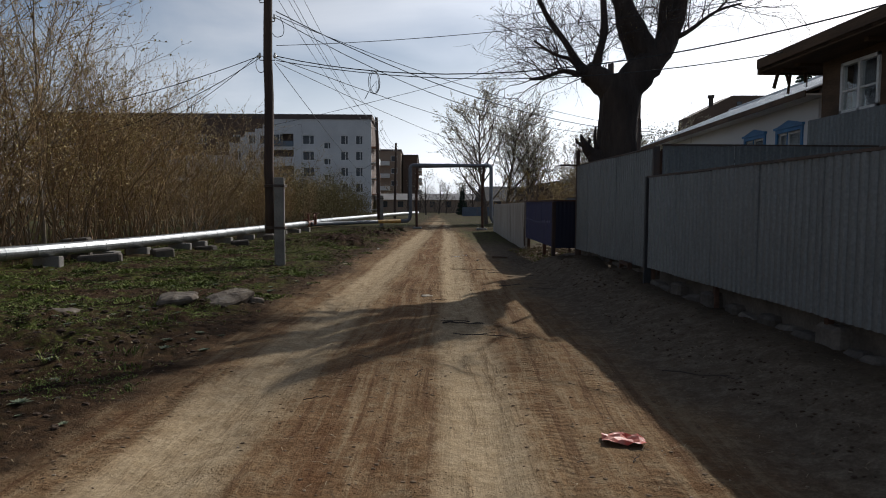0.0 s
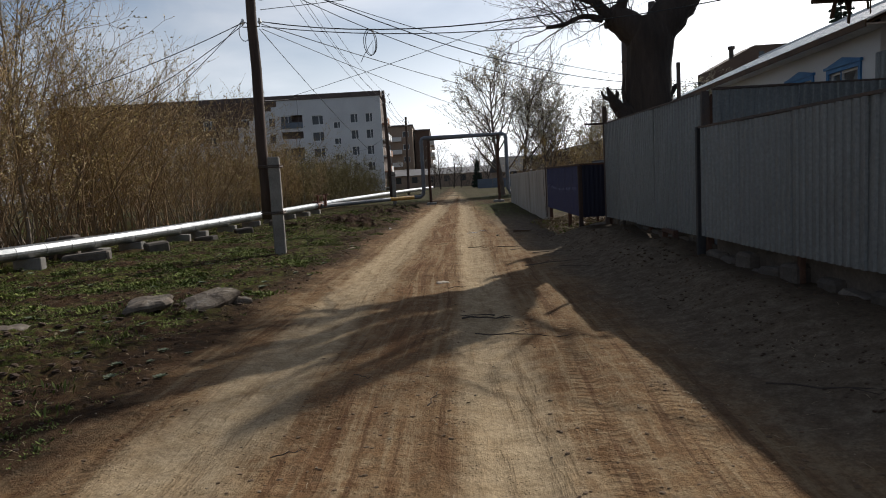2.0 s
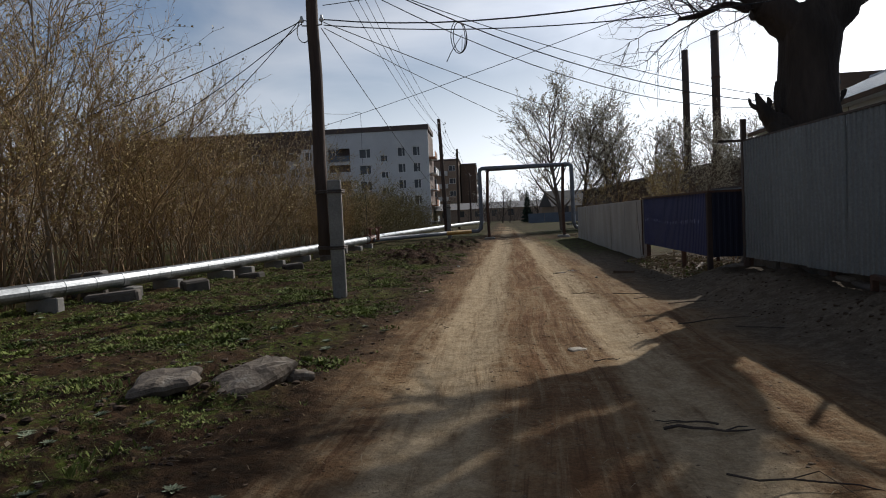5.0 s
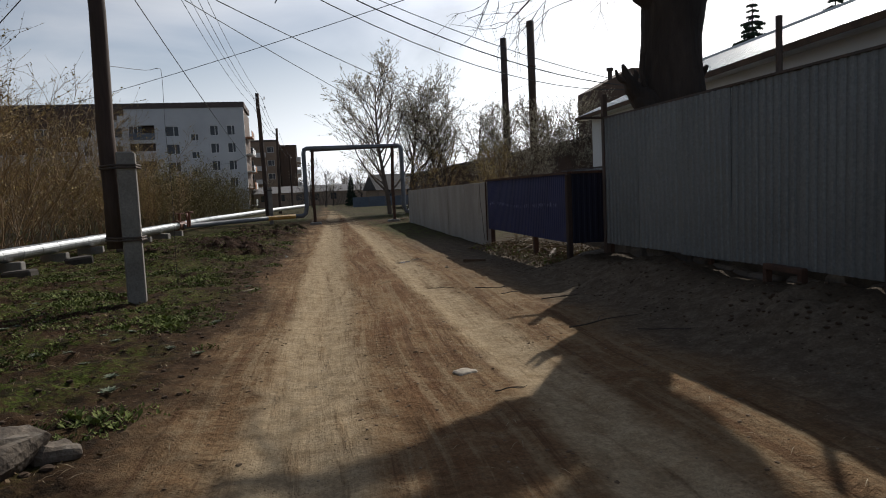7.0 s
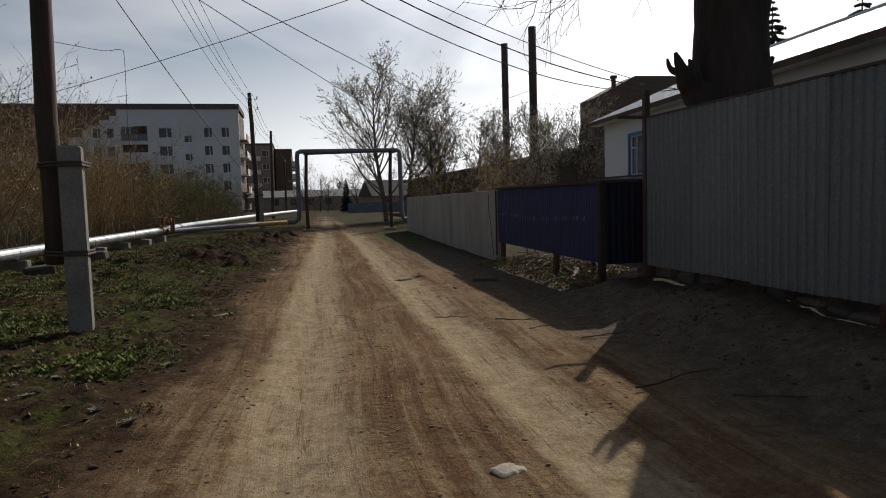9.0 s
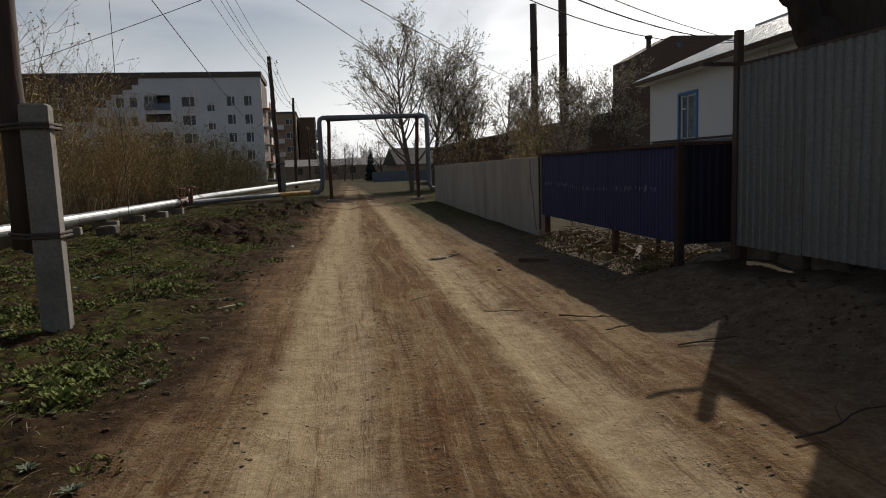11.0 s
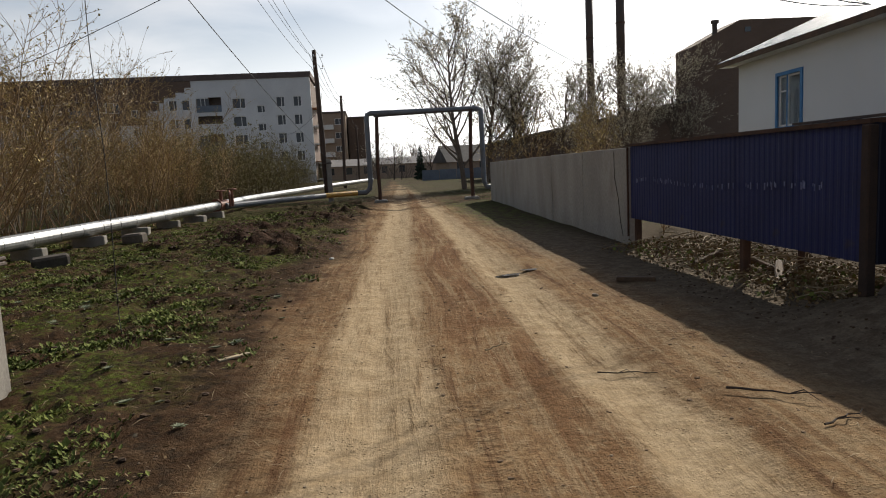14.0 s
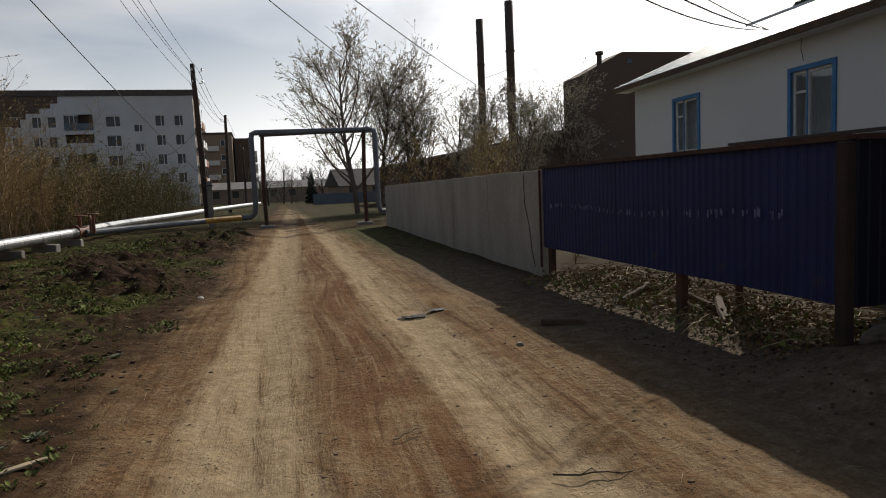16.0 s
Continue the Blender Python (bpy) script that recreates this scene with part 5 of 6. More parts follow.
def shrub_parts(seed, stems, height, spread, twigs, subs, buds, bud_size, r=0.024):
    g = random.Random(seed)
    woods_list, fine, leaf = [], Shape(), Shape()
    for k in range(stems):
        wood = Shape()
        woods_list.append(wood)
        a = g.uniform(0, 2 * math.pi)
        q = spread * math.sqrt(g.random())
        lean = g.uniform(0.03, 0.55)
        d = Vector((math.cos(a) * lean, math.sin(a) * lean, 1)).normalized()
        h = height * g.uniform(0.6, 1.0)
        pts, ways = limb(wood, Vector((math.cos(a) * q, math.sin(a) * q, -0.15)), d, h, r * g.uniform(0.6, 1.15), g, 6, 0.27, 0.09, 4, 0.2)
        for j in range(twigs):
            t = g.uniform(0.22, 0.99) * 6
            i = min(int(t), 5)
            p = pts[i].lerp(pts[i + 1], t - i)
            d2 = off_axis(ways[i + 1], g.uniform(0.4, 1.1), g.uniform(0, 6.28))
            tp, tw = limb(fine, p, d2, h * g.uniform(0.10, 0.28), r * 0.30, g, 3, 0.26, 0.10, 3, 0.35)
            for m in range(subs):
                i2 = g.randint(1, 3)
                d3 = off_axis(tw[i2], g.uniform(0.3, 0.8), g.uniform(0, 6.28))
                sp, sw = limb(fine, tp[i2], d3, h * g.uniform(0.04, 0.10), r * 0.17, g, 1, 0.1, 0.1, 3, 0.5)
                for _ in range(buds):
                    bud(leaf, sp[0].lerp(sp[-1], g.uniform(0.3, 1.05)), g, bud_size * g.uniform(0.6, 1.3))
    return woods_list, fine, leaf


def make_shrub(name, label, category, group, seed, stems, height, spread, twigs, subs, buds, bud_size, woods, r=0.024):
    """A shrub at the origin, as a thing with stems, twigs and buds."""
    wood, fine, leaf = shrub_parts(seed, stems, height, spread, twigs, subs, buds, bud_size, r)
    sh = thing(name, label, category, group=group)
    for one in wood:
        part("stem", one, woods[0], sh)
    part("twig_spray", fine, woods[1], sh)["kind"] = "stuff"
    part("bud_spray", leaf, woods[2], sh, "small opening buds")["kind"] = "stuff"
    return sh


W_RED, W_PALE = (M_SHRUB, M_SHRUBTWIG, M_BUDS), (M_BIRCH, M_SHRUBTWIG, M_BUDSPALE)
T_LABEL = "bare multi-stemmed willow shrub with opening buds behind the pipe"
dense = [make_shrub("willow_shrub", T_LABEL, "shrub", "thicket behind the pipe", 100 + i, 10, 6.0, 1.0, 20, 4, 3, 0.045, W_RED, 0.025) for i in range(4)]
light = [make_shrub("willow_shrub", T_LABEL, "shrub", "thicket behind the pipe", 200 + i, 8, 6.0, 0.95, 12, 4, 2, 0.065, W_RED, 0.026) for i in range(3)]
pale_sh = [make_shrub("willow_shrub", "tall bare shrub with pale catkins behind the pipe", "shrub", "thicket behind the pipe", 300 + i, 7, 6.0, 0.7, 18, 4, 3, 0.045, W_PALE, 0.028) for i in range(2)]
W_OLIVE = (M_OLIVE, M_OLIVE, M_OLIVEBUD)
low_sh = [make_shrub("willow_bush", "low dense olive-green willow bush near the far pipe", "shrub", "low willow bushes", 350 + i, 15, 3.6, 1.25, 14, 4, 2, 0.06, W_OLIVE, 0.016) for i in range(2)]
used = set()


def place(source, x, y, scale, g, z=None):
    """Sets a plant, using the source itself first and then copies."""
    m = pose(x, y, (gz(x, y) if z is None else z) - 0.02, g.uniform(-3, 3), g.uniform(-3, 3), g.uniform(0, 360))
    if source.name not in used:
        used.add(source.name)
        ob = source
        ob.matrix_basis = m
    else:
        ob = copy_thing(source, m)
    ob.scale = (scale * g.uniform(0.95, 1.15), scale * g.uniform(0.95, 1.15), scale)
    return ob


def pipe_x(y):
    for a, b in zip(PIPE, PIPE[1:]):
        if a[1] <= y <= b[1]:
            return a[0] + (b[0] - a[0]) * (y - a[1]) / (b[1] - a[1])
    return PIPE[0][0] if y < PIPE[0][1] else -5.45 + 0.11 * (y - 37.2) - 0.004 * max(0, y - 60) ** 2


def crown_height(y):
    for a, b, ha, hb in ((-50, 20, 7.9, 7.9), (20, 26, 7.9, 6.7), (26, 34, 6.7, 5.9), (34, 42, 5.9, 4.9), (42, 62, 4.9, 4.0), (62, 200, 4.0, 3.6)):
        if a <= y <= b:
            return ha + (hb - ha) * (y - a) / (b - a)
    return 3.0


tg = random.Random(77)
for row, (offset, step, kinds) in enumerate(((1.5, 1.9, dense), (2.9, 2.0, dense + pale_sh[:1]), (4.6, 2.2, dense + pale_sh), (6.8, 2.6, light + pale_sh), (9.6, 3.0, light), (13.0, 3.4, light), (17.5, 4.0, light))):
    y = 7.0 + row * 0.4
    while y < (66 if row < 3 else 58):
        x = pipe_x(y) - offset - tg.uniform(-0.5, 0.5) - (1.2 if y > 40 else 0) - 0.35 * max(0, 1.4 - abs(y - 24) * 0.1)
        h = crown_height(y) * tg.uniform(0.72, 1.06) * (0.8 if row == 0 else 1.0)
        if y > 41 and row < 5:
            place(tg.choice(low_sh), x, y + tg.uniform(-0.5, 0.5), h / 3.6, tg)
        elif not (-48.5 < x < -39 and 44 < y < 54):
            place(tg.choice(kinds), x, y + tg.uniform(-0.5, 0.5), h / 6.0, tg)
        y += step * tg.uniform(0.75, 1.25)


def make_tree(label, seed, height, trunk_r, limbs, woods, bud_size, group="", category="tree", fork=0.25, name="bare_tree", buds=2, spread=1.0, subs=3, twigs=7):
    """A bare tree: trunk, limbs, branches, twigs and buds."""
    g = random.Random(seed)
    trunk, fine, leaf, boughs = Shape(), Shape(), Shape(), []
    pts, ways = limb(trunk, Vector((0, 0, -0.2)), Vector((g.uniform(-0.08, 0.08), g.uniform(-0.08, 0.08), 1)).normalized(), height * 0.8, trunk_r, g, 8, 0.06, 0.03, 8, 0.18)
    for k in range(limbs):
        t = (fork + (0.97 - fork) * (k + g.random() * 0.7) / limbs) * 8
        i = min(int(t), 7)
        p = pts[i].lerp(pts[i + 1], t - i)
        d = off_axis(ways[i + 1], g.uniform(0.5, 1.0) * spread, g.uniform(0, 6.28))
        L = height * g.uniform(0.27, 0.46) * (1.15 - 0.5 * t / 8)
        bough = Shape()
        boughs.append(bough)
        lp, lw = limb(bough, p, d, L, trunk_r * (0.5 - 0.3 * t / 8), g, 5, 0.14, 0.09, 5, 0.25)
        for j in range(twigs):
            t2 = g.uniform(0.25, 1.0) * 5
            i2 = min(int(t2), 4)
            q = lp[i2].lerp(lp[i2 + 1], t2 - i2)
            bp2, bw = limb(fine, q, off_axis(lw[i2 + 1], g.uniform(0.35, 0.9), g.uniform(0, 6.28)), L * g.uniform(0.25, 0.5), trunk_r * 0.07 + 0.003, g, 3, 0.18, 0.08, 3, 0.3)
            for m in range(subs):
                i3 = g.randint(1, 3)
                sp, sw = limb(fine, bp2[i3], off_axis(bw[i3], g.uniform(0.3, 0.9), g.uniform(0, 6.28)), L * g.uniform(0.1, 0.24), trunk_r * 0.03 + 0.002, g, 2, 0.15, 0.05, 3, 0.5)
                for _ in range(buds):
                    bud(leaf, sp[0].lerp(sp[-1], g.uniform(0.2, 1.05)), g, bud_size * g.uniform(0.6, 1.4))
    tree = thing(name, label, category, group=group)
    part("trunk", trunk, woods[0], tree)
    for one in boughs:
        part("bough", one, woods[0], tree)
    part("twig_spray", fine, woods[1], tree)["kind"] = "stuff"
    if leaf.f:
        part("bud_spray", leaf, woods[2], tree)["kind"] = "stuff"
    return tree


W_DARK = (M_TWIG, M_TWIG, M_BUDSPALE)
slender = [make_tree("slender pale-stemmed young tree rising from the thicket", 400 + i, 9.6, 0.055, 13, W_PALE, 0.05, "young trees in the thicket", fork=0.3, spread=0.75, name="young_tree", twigs=6) for i in range(2)]
sg = random.Random(9)
for x, y, h in ((-9.35, 18.9, 10.2), (-10.9, 16.6, 10.5), (-11.6, 15.2, 9.5), (-12.3, 19.4, 11.0), (-10.1, 22.6, 7.6), (-10.6, 13.4, 10.0), (-9.2, 25.5, 6.6), (-13.5, 22.5, 8.6), (-12.0, 27.5, 7.4), (-14.2, 17.0, 10.8)):
    place(slender[sg.randint(0, 1)], x, y, h / 9.6, sg)

street = [make_tree("leafing tree with pale blossom buds beyond the concrete fence", 500 + i, 9.0, 0.13, 28, (M_GREYTWIG, M_GREYTWIG, M_BUDSPALE), 0.072, "trees beyond the fence", fork=0.13, twigs=12, spread=0.95, subs=4, buds=6) for i in range(3)]
for i, (x, y, h) in enumerate(((5.9, 54.0, 11.2), (7.6, 56.0, 10.4), (9.4, 55.0, 9.2), (11.0, 57.0, 8.6), (13.6, 59.0, 8.2), (16.0, 57.5, 8.4), (18.6, 60.0, 8.6), (21.4, 61.5, 9.0), (15.0, 50.0, 6.0), (11.8, 47.0, 5.0), (23.4, 63.0, 9.6))):
    place(street[i % 3], x, y, h / 9.0, sg, 0)
yard = [make_tree("brown leafless garden shrub behind the pale fence", 530 + i, 4.0, 0.06, 14, W_RED, 0.06, "garden shrubs", fork=0.05, twigs=8, name="garden_shrub", category="shrub") for i in range(2)]
for i, (x, y, h) in enumerate(((8.6, 37.5, 3.6), (9.8, 40.0, 4.0), (7.4, 33.5, 3.0), (11.0, 43.0, 4.2), (6.8, 45.0, 3.6), (8.8, 47.5, 4.4))):
    place(yard[i % 2], x, y, h / 4.0, sg, 0)
far_street = [make_tree("leafless street tree seen far down the road", 570 + i, 9.0, 0.14, 14, W_DARK, 0.16, "far street trees", fork=0.16, twigs=7, spread=1.0, subs=3, buds=1) for i in range(2)]
# bare trees around the flats and along the end of the street
for i, (x, y, h) in enumerate(((-13.5, 112, 8.0), (-11.0, 110, 6.5), (1.2, 96, 7.0), (3.2, 104, 6.0), (4.4, 108, 5.5), (0.2, 112, 5.0), (9, 110, 7), (14, 112, 7), (20, 99, 8), (27, 92, 8), (33, 96, 9), (38, 88, 9), (52, 92, 12), (47, 100, 12), (-6, 135, 6), (8, 140, 7), (18, 136, 8), (-30, 112, 6), (-42, 110, 6))):
    place(far_street[i % 2], x, y, h / 9.0, sg, 0)
woods = [make_shrub("far_tree", "leafless tree in the distant woods", "tree", "distant woods", 600 + i, 7, 6.0, 1.6, 9, 2, 1, 0.2, (M_FARWOOD, M_FARWOOD, M_FARWOOD), 0.07) for i in range(2)]
wg = random.Random(61)
for i in range(46):
    x, y = wg.uniform(-70, 110), wg.uniform(175, 240)
    if not -16 < x < 4:
        place(woods[i % 2], x, y, wg.uniform(1.0, 1.9), wg, 0)
for x, y in ((2.0, 118), (3.6, 121), (5.4, 117), (-1.0, 124), (7.5, 122)):
    place(woods[int(x) % 2], x, y, wg.uniform(0.6, 0.85), wg, 0)


def spruce(label, x, y, h):
    g = random.Random(int(x * 10))
    sp = thing("spruce", label, "tree", (x, y, 0))
    part("trunk", Shape().tube(((0, 0, -0.2), (0, 0, h * 0.97)), [0.03 * h * 0.6, 0.02], 7), M_BARK, sp)
    s = Shape()
    z = h * 0.08
    while z < h * 0.99:
        L = h * (0.23 if h > 6 else 0.17) * (1 - z / h) ** 0.8 * g.uniform(0.7, 1.12) + 0.06
        for k in range(15 if h > 6 else 8):
            a = g.uniform(0, 6.28)
            q = L * g.uniform(0.65, 1.1)
            d = Vector((math.cos(a), math.sin(a), -0.28)).normalized()
            side = Vector((-math.sin(a), math.cos(a), 0))
            for m in range(5):
                p = Vector((0, 0, z)) + d * q * (0.25 + 0.17 * m)
                for sgn in (-1, 1):
                    e = (d * 0.8 + side * sgn * 0.8 + Vector((0, 0, -0.25))).normalized() * q * 0.34
                    w = Vector((0, 0, 0.09 * q + 0.02))
                    s.poly((p - w, p + e * 0.5 - w * 1.6, p + e, p + e * 0.5 + w))
        z += h * 0.026
    part("needle_mass", s, M_SPRUCE, sp)["kind"] = "stuff"


spruce("dark green spruce standing behind the white house", 19.6, 33.3, 9.3)
spruce("dark green spruce behind the white house roof", 21.4, 30.6, 9.0)
spruce("small dark spruce by the far fence", 6.5, 99.0, 4.6)


# old lopped tree behind the tall grey fence
def old_tree():
    g = random.Random(1234)
    t = thing("old_tree", "massive old lopped tree with dark bark and knotty limbs", "tree", (5.42, 16.0, 0))
    trunk = Shape()
    pts = [Vector(p) for p in ((0, 0, -0.3), (0.0, 0.02, 0.8), (0.02, 0, 1.7), (0.0, 0, 2.4), (-0.02, 0, 3.0), (0.0, 0.02, 3.55), (0.02, 0, 4.05), (0.05, 0, 4.5))]
    radii = [0.62, 0.52, 0.49, 0.50, 0.46, 0.44, 0.47, 0.36]
    fine_pts = bent(pts, 4)
    k = len(trunk.v)
    n = 26
    for i, p in enumerate(fine_pts):
        f = i / (len(fine_pts) - 1) * (len(radii) - 1)
        r = radii[int(min(f, 6))] + (radii[int(min(f, 6)) + 1] - radii[int(min(f, 6))]) * (f - int(min(f, 6)))
        for j in range(n):
            a = 2 * math.pi * j / n
            q = r * (1 + 0.07 * noise.noise((math.cos(a) * 2.2, math.sin(a) * 2.2, p.z * 0.8)) + 0.05 * noise.noise((math.cos(a) * 7, math.sin(a) * 7, p.z * 1.6)))
            trunk.v.append((p.x + math.cos(a) * q, p.y + math.sin(a) * q, p.z))
    for i in range(len(fine_pts) - 1):
        for j in range(n):
            a, b = k + i * n + j, k + i * n + (j + 1) % n
            trunk.f.append((a, b, b + n, a + n))
    part("trunk", trunk, M_BARK, t, smooth=True)
    heavy, fine, leaf = [], Shape(), Shape()
    specs = [  # points of a limb, its radii
        ([(-0.12, 0, 4.05), (-0.45, 0, 4.4), (-0.78, -0.05, 4.55)], [0.34, 0.27, 0.24]),
        ([(-0.75, -0.05, 4.5), (-0.98, 0.1, 4.85), (-1.25, 0.15, 5.3), (-1.70, 0.2, 5.95), (-2.25, 0.2, 7.2)], [0.14, 0.09, 0.075, 0.06, 0.03]),
        ([(-0.62, -0.05, 4.5), (-0.50, -0.1, 5.0), (-0.40, -0.1, 5.7), (-0.55, 0.0, 7.6)], [0.14, 0.09, 0.08, 0.04]),
        ([(-0.95, -0.05, 4.5), (-1.35, -0.2, 4.55), (-1.75, -0.25, 4.40), (-2.12, -0.3, 4.34)], [0.08, 0.05, 0.045, 0.03]),
        ([(-0.85, 0.05, 4.55), (-1.15, 0.0, 4.85), (-1.55, -0.1, 4.95), (-2.0, -0.1, 5.25)], [0.07, 0.045, 0.035, 0.02]),
        ([(0.75, 0, 4.85), (0.52, 0.05, 5.25), (0.22, 0.0, 5.75), (-0.05, 0.0, 6.5), (-0.2, 0.1, 8.2)], [0.27, 0.26, 0.25, 0.21, 0.10]),
        ([(0.10, 0, 4.15), (0.45, 0.0, 4.55), (0.85, 0.05, 4.95), (1.20, 0.1, 5.5), (1.42, 0.15, 6.2), (1.5, 0.2, 7.8)], [0.40, 0.37, 0.30, 0.22, 0.18, 0.08]),
        ([(0.85, 0.1, 5.0), (0.98, 0.1, 5.5), (1.0, 0.05, 6.2), (1.15, -0.1, 7.5)], [0.15, 0.11, 0.09, 0.05]),
        # next two limbs are hidden behind others, added to fill the tree's shadow
        ([(0.55, 0.25, 4.6), (1.05, 0.75, 5.1), (1.50, 1.25, 5.7), (1.62, 1.45, 6.6), (1.6, 1.5, 7.8)], [0.24, 0.22, 0.20, 0.16, 0.07]),
        ([(0.50, 0.25, 4.7), (0.52, 0.70, 5.2), (0.40, 1.10, 5.9), (0.2, 1.3, 7.4)], [0.20, 0.19, 0.18, 0.08]),
        ([(1.15, 0.05, 5.3), (1.55, -0.1, 5.5), (2.1, -0.2, 5.9), (2.7, -0.2, 6.1)], [0.07, 0.05, 0.035, 0.02]),
        ([(-0.38, -0.1, 2.55), (-0.66, -0.15, 2.70), (-0.82, -0.2, 2.90), (-0.92, -0.2, 3.14)], [0.26, 0.15, 0.09, 0.02]),
        ([(-0.30, -0.15, 2.35), (-0.58, -0.2, 2.52), (-0.72, -0.22, 2.66)], [0.24, 0.16, 0.05]),
        ([(-0.50, -0.12, 2.70), (-0.57, -0.1, 3.05), (-0.55, -0.1, 3.32)], [0.06, 0.035, 0.02]),
        ([(-0.78, -0.2, 2.84), (-0.72, -0.22, 2.98), (-0.74, -0.2, 3.06)], [0.07, 0.04, 0.012]),
        ([(-0.82, -0.2, 2.88), (-0.98, -0.2, 2.94), (-1.04, -0.22, 3.06)], [0.06, 0.035, 0.012]),
        ([(0.36, -0.05, 2.95), (0.47, -0.05, 3.05), (0.52, -0.1, 3.14)], [0.10, 0.06, 0.02]),
    ]
    for pts2, rad in specs:
        b = bent(pts2, 4)
        rr = [rad[min(int(i / 4), len(rad) - 2)] + (rad[min(int(i / 4), len(rad) - 2) + 1] - rad[min(int(i / 4), len(rad) - 2)]) * ((i / 4) - min(int(i / 4), len(rad) - 2)) for i in range(len(b))]
        rr = [r * g.uniform(0.92, 1.1) for r in rr]
        s = Shape().tube(b, rr, 10)
        part("limb", s, M_BARK, t, smooth=True)
        if pts2[0][2] > 4.0:
            heavy.append((b, rr))
    for b, rr in heavy:
        for j in range(13):
            i = g.randint(max(2, len(b) // 4), len(b) - 2)
            d = (b[i + 1] - b[i]).normalized()
            w = off_axis(d, g.uniform(0.6, 1.3), g.uniform(0, 6.28))
            w = (w + Vector((0.1, 0.1, 0.45))).normalized()
            lp, lw = limb(fine, b[i], w, g.uniform(0.7, 1.6), g.uniform(0.008, 0.018), g, 6, 0.30, 0.04, 5, 0.25)
            for _ in range(7):
                i2 = g.randint(1, 6)
                tp, tw = limb(fine, lp[i2], off_axis(lw[i2], g.uniform(0.4, 1.0), g.uniform(0, 6.28)), g.uniform(0.35, 1.0), 0.006, g, 4, 0.32, 0.0, 3, 0.4)
                for _ in range(3):
                    i3 = g.randint(1, 4)
                    sp, sw = limb(fine, tp[i3], off_axis(tw[i3], g.uniform(0.4, 1.0), g.uniform(0, 6.28)), g.uniform(0.15, 0.45), 0.0035, g, 2, 0.2, -0.05, 3, 0.5)
                    if g.random() < 0.5:
                        bud(leaf, sp[-1], g, 0.025)
    part("twig_spray", fine, M_TWIG, t)["kind"] = "stuff"
    part("bud_spray", leaf, M_BUDS, t)["kind"] = "stuff"


old_tree()


# ---- overhead wires ----
def wire(a, b, sag, r=0.011, label="black overhead cable slung from the wooden pole", n=16):
    a, b = Vector(a), Vector(b)
    pts = [a.lerp(b, i / n) - Vector((0, 0, 4 * sag * (i / n) * (1 - i / n))) for i in range(n + 1)]
    ob = part("overhead_wire", Shape().tube(pts, r * 0.8, 6), M_WIRE)
    return tagged(ob, label, "wire", "overhead wires")


px, py = -2.80, 16.88
EAVE = (9.95, 24.6, 4.15)
wire((px + 0.2, py, 6.1), EAVE, 0.75, 0.014)
wire((px + 0.2, py, 5.95), EAVE, 1.0, 0.011)
wire((px + 0.2, py, 6.0), EAVE, 0.45, 0.010)
wire((px + 0.2, py, 5.05), (8.0, 10.2, 4.55), 0.72, 0.014)
wire((px + 0.2, py, 4.95), (8.1, 13.2, 4.5), 0.5, 0.012)
wire((px + 0.2, py, 5.3), (12.0, 12.5, 6.2), 0.35, 0.009)
wire((px + 0.2, py, 5.0), (22.3, 60.0, 6.5), 1.2, 0.012)
wire((px + 0.2, py, 4.9), (16.0, 58.0, 4.5), 1.0, 0.010)
wire((px - 0.2, py, 5.05), (-16.0, 24.5, 4.4), 0.5, 0.012)
wire((px - 0.2, py, 5.0), (-15.0, 26.5, 4.0), 0.8, 0.010)
wire((px - 0.2, py, 5.1), (-13.0, 30.0, 4.4), 0.6, 0.010)
wire((-16.0, 38.0, 4.4), (7.9, 12.6, 5.6), 0.5, 0.009)
for k, (dx, z) in enumerate(((0.22, 7.65), (-0.22, 7.65), (0.2, 7.15), (-0.2, 7.15))):
    z2 = 6.95 if k < 2 else 6.45
    wire((px + dx, py, z), (-2.18 + dx, 45.1, z2), 0.55, 0.009, "thin aluminium line between two wooden poles")
    wire((-2.18 + dx, 45.1, z2), (-2.0 + dx, 71.0, 7.55 if k < 2 else 7.1), 0.5, 0.012, "thin aluminium line between two wooden poles")
    wire((px + dx, py, z), (-2.9 + dx, -22.0, z + 0.3), 0.5, 0.009, "thin aluminium line between two wooden poles")
wire((px + 0.15, py, 4.9), (-1.95, 45.0, 2.2), 0.2, 0.010, "stay cable running down towards the far pole")
for dx in (0.2, -0.2):
    wire((-2.0 + dx, 71.0, 7.5), (-1.3 + dx, 96.0, 6.65), 0.4, 0.014, "thin aluminium line between two wooden poles")
wire((-1.95, 45.0, 5.2), (-9.0, 121.0, 11.5), 2.5, 0.012, "slack service cable to the apartment building")
wire((-1.95, 45.0, 4.6), (-16.0, 121.0, 11.0), 2.2, 0.012, "slack service cable to the apartment building")
wire((22.6, 78.6, 12.0), (25.3, 78.2, 12.9), 0.05, 0.03, "stay wire between the two chimney stacks")
cg = random.Random(4)
coil_pts = []
for i in range(40):
    a = i / 40 * 2 * math.pi * 2.5
    coil_pts.append((-0.15 + 0.11 * math.sin(a) + 0.02 * math.sin(a * 0.37), 15.26 + 0.05 * math.cos(a * 0.8), 4.40 - 0.24 * (1 - math.cos(a))))
coil_pts += [(-0.1, 15.26, 4.2), (-0.28, 15.26, 3.95), (-0.36, 15.26, 3.8)]
tagged(part("cable_coil", Shape().tube(coil_pts, 0.007, 5), M_WIRE), "spare coil of black cable hanging from the wire", "cable")
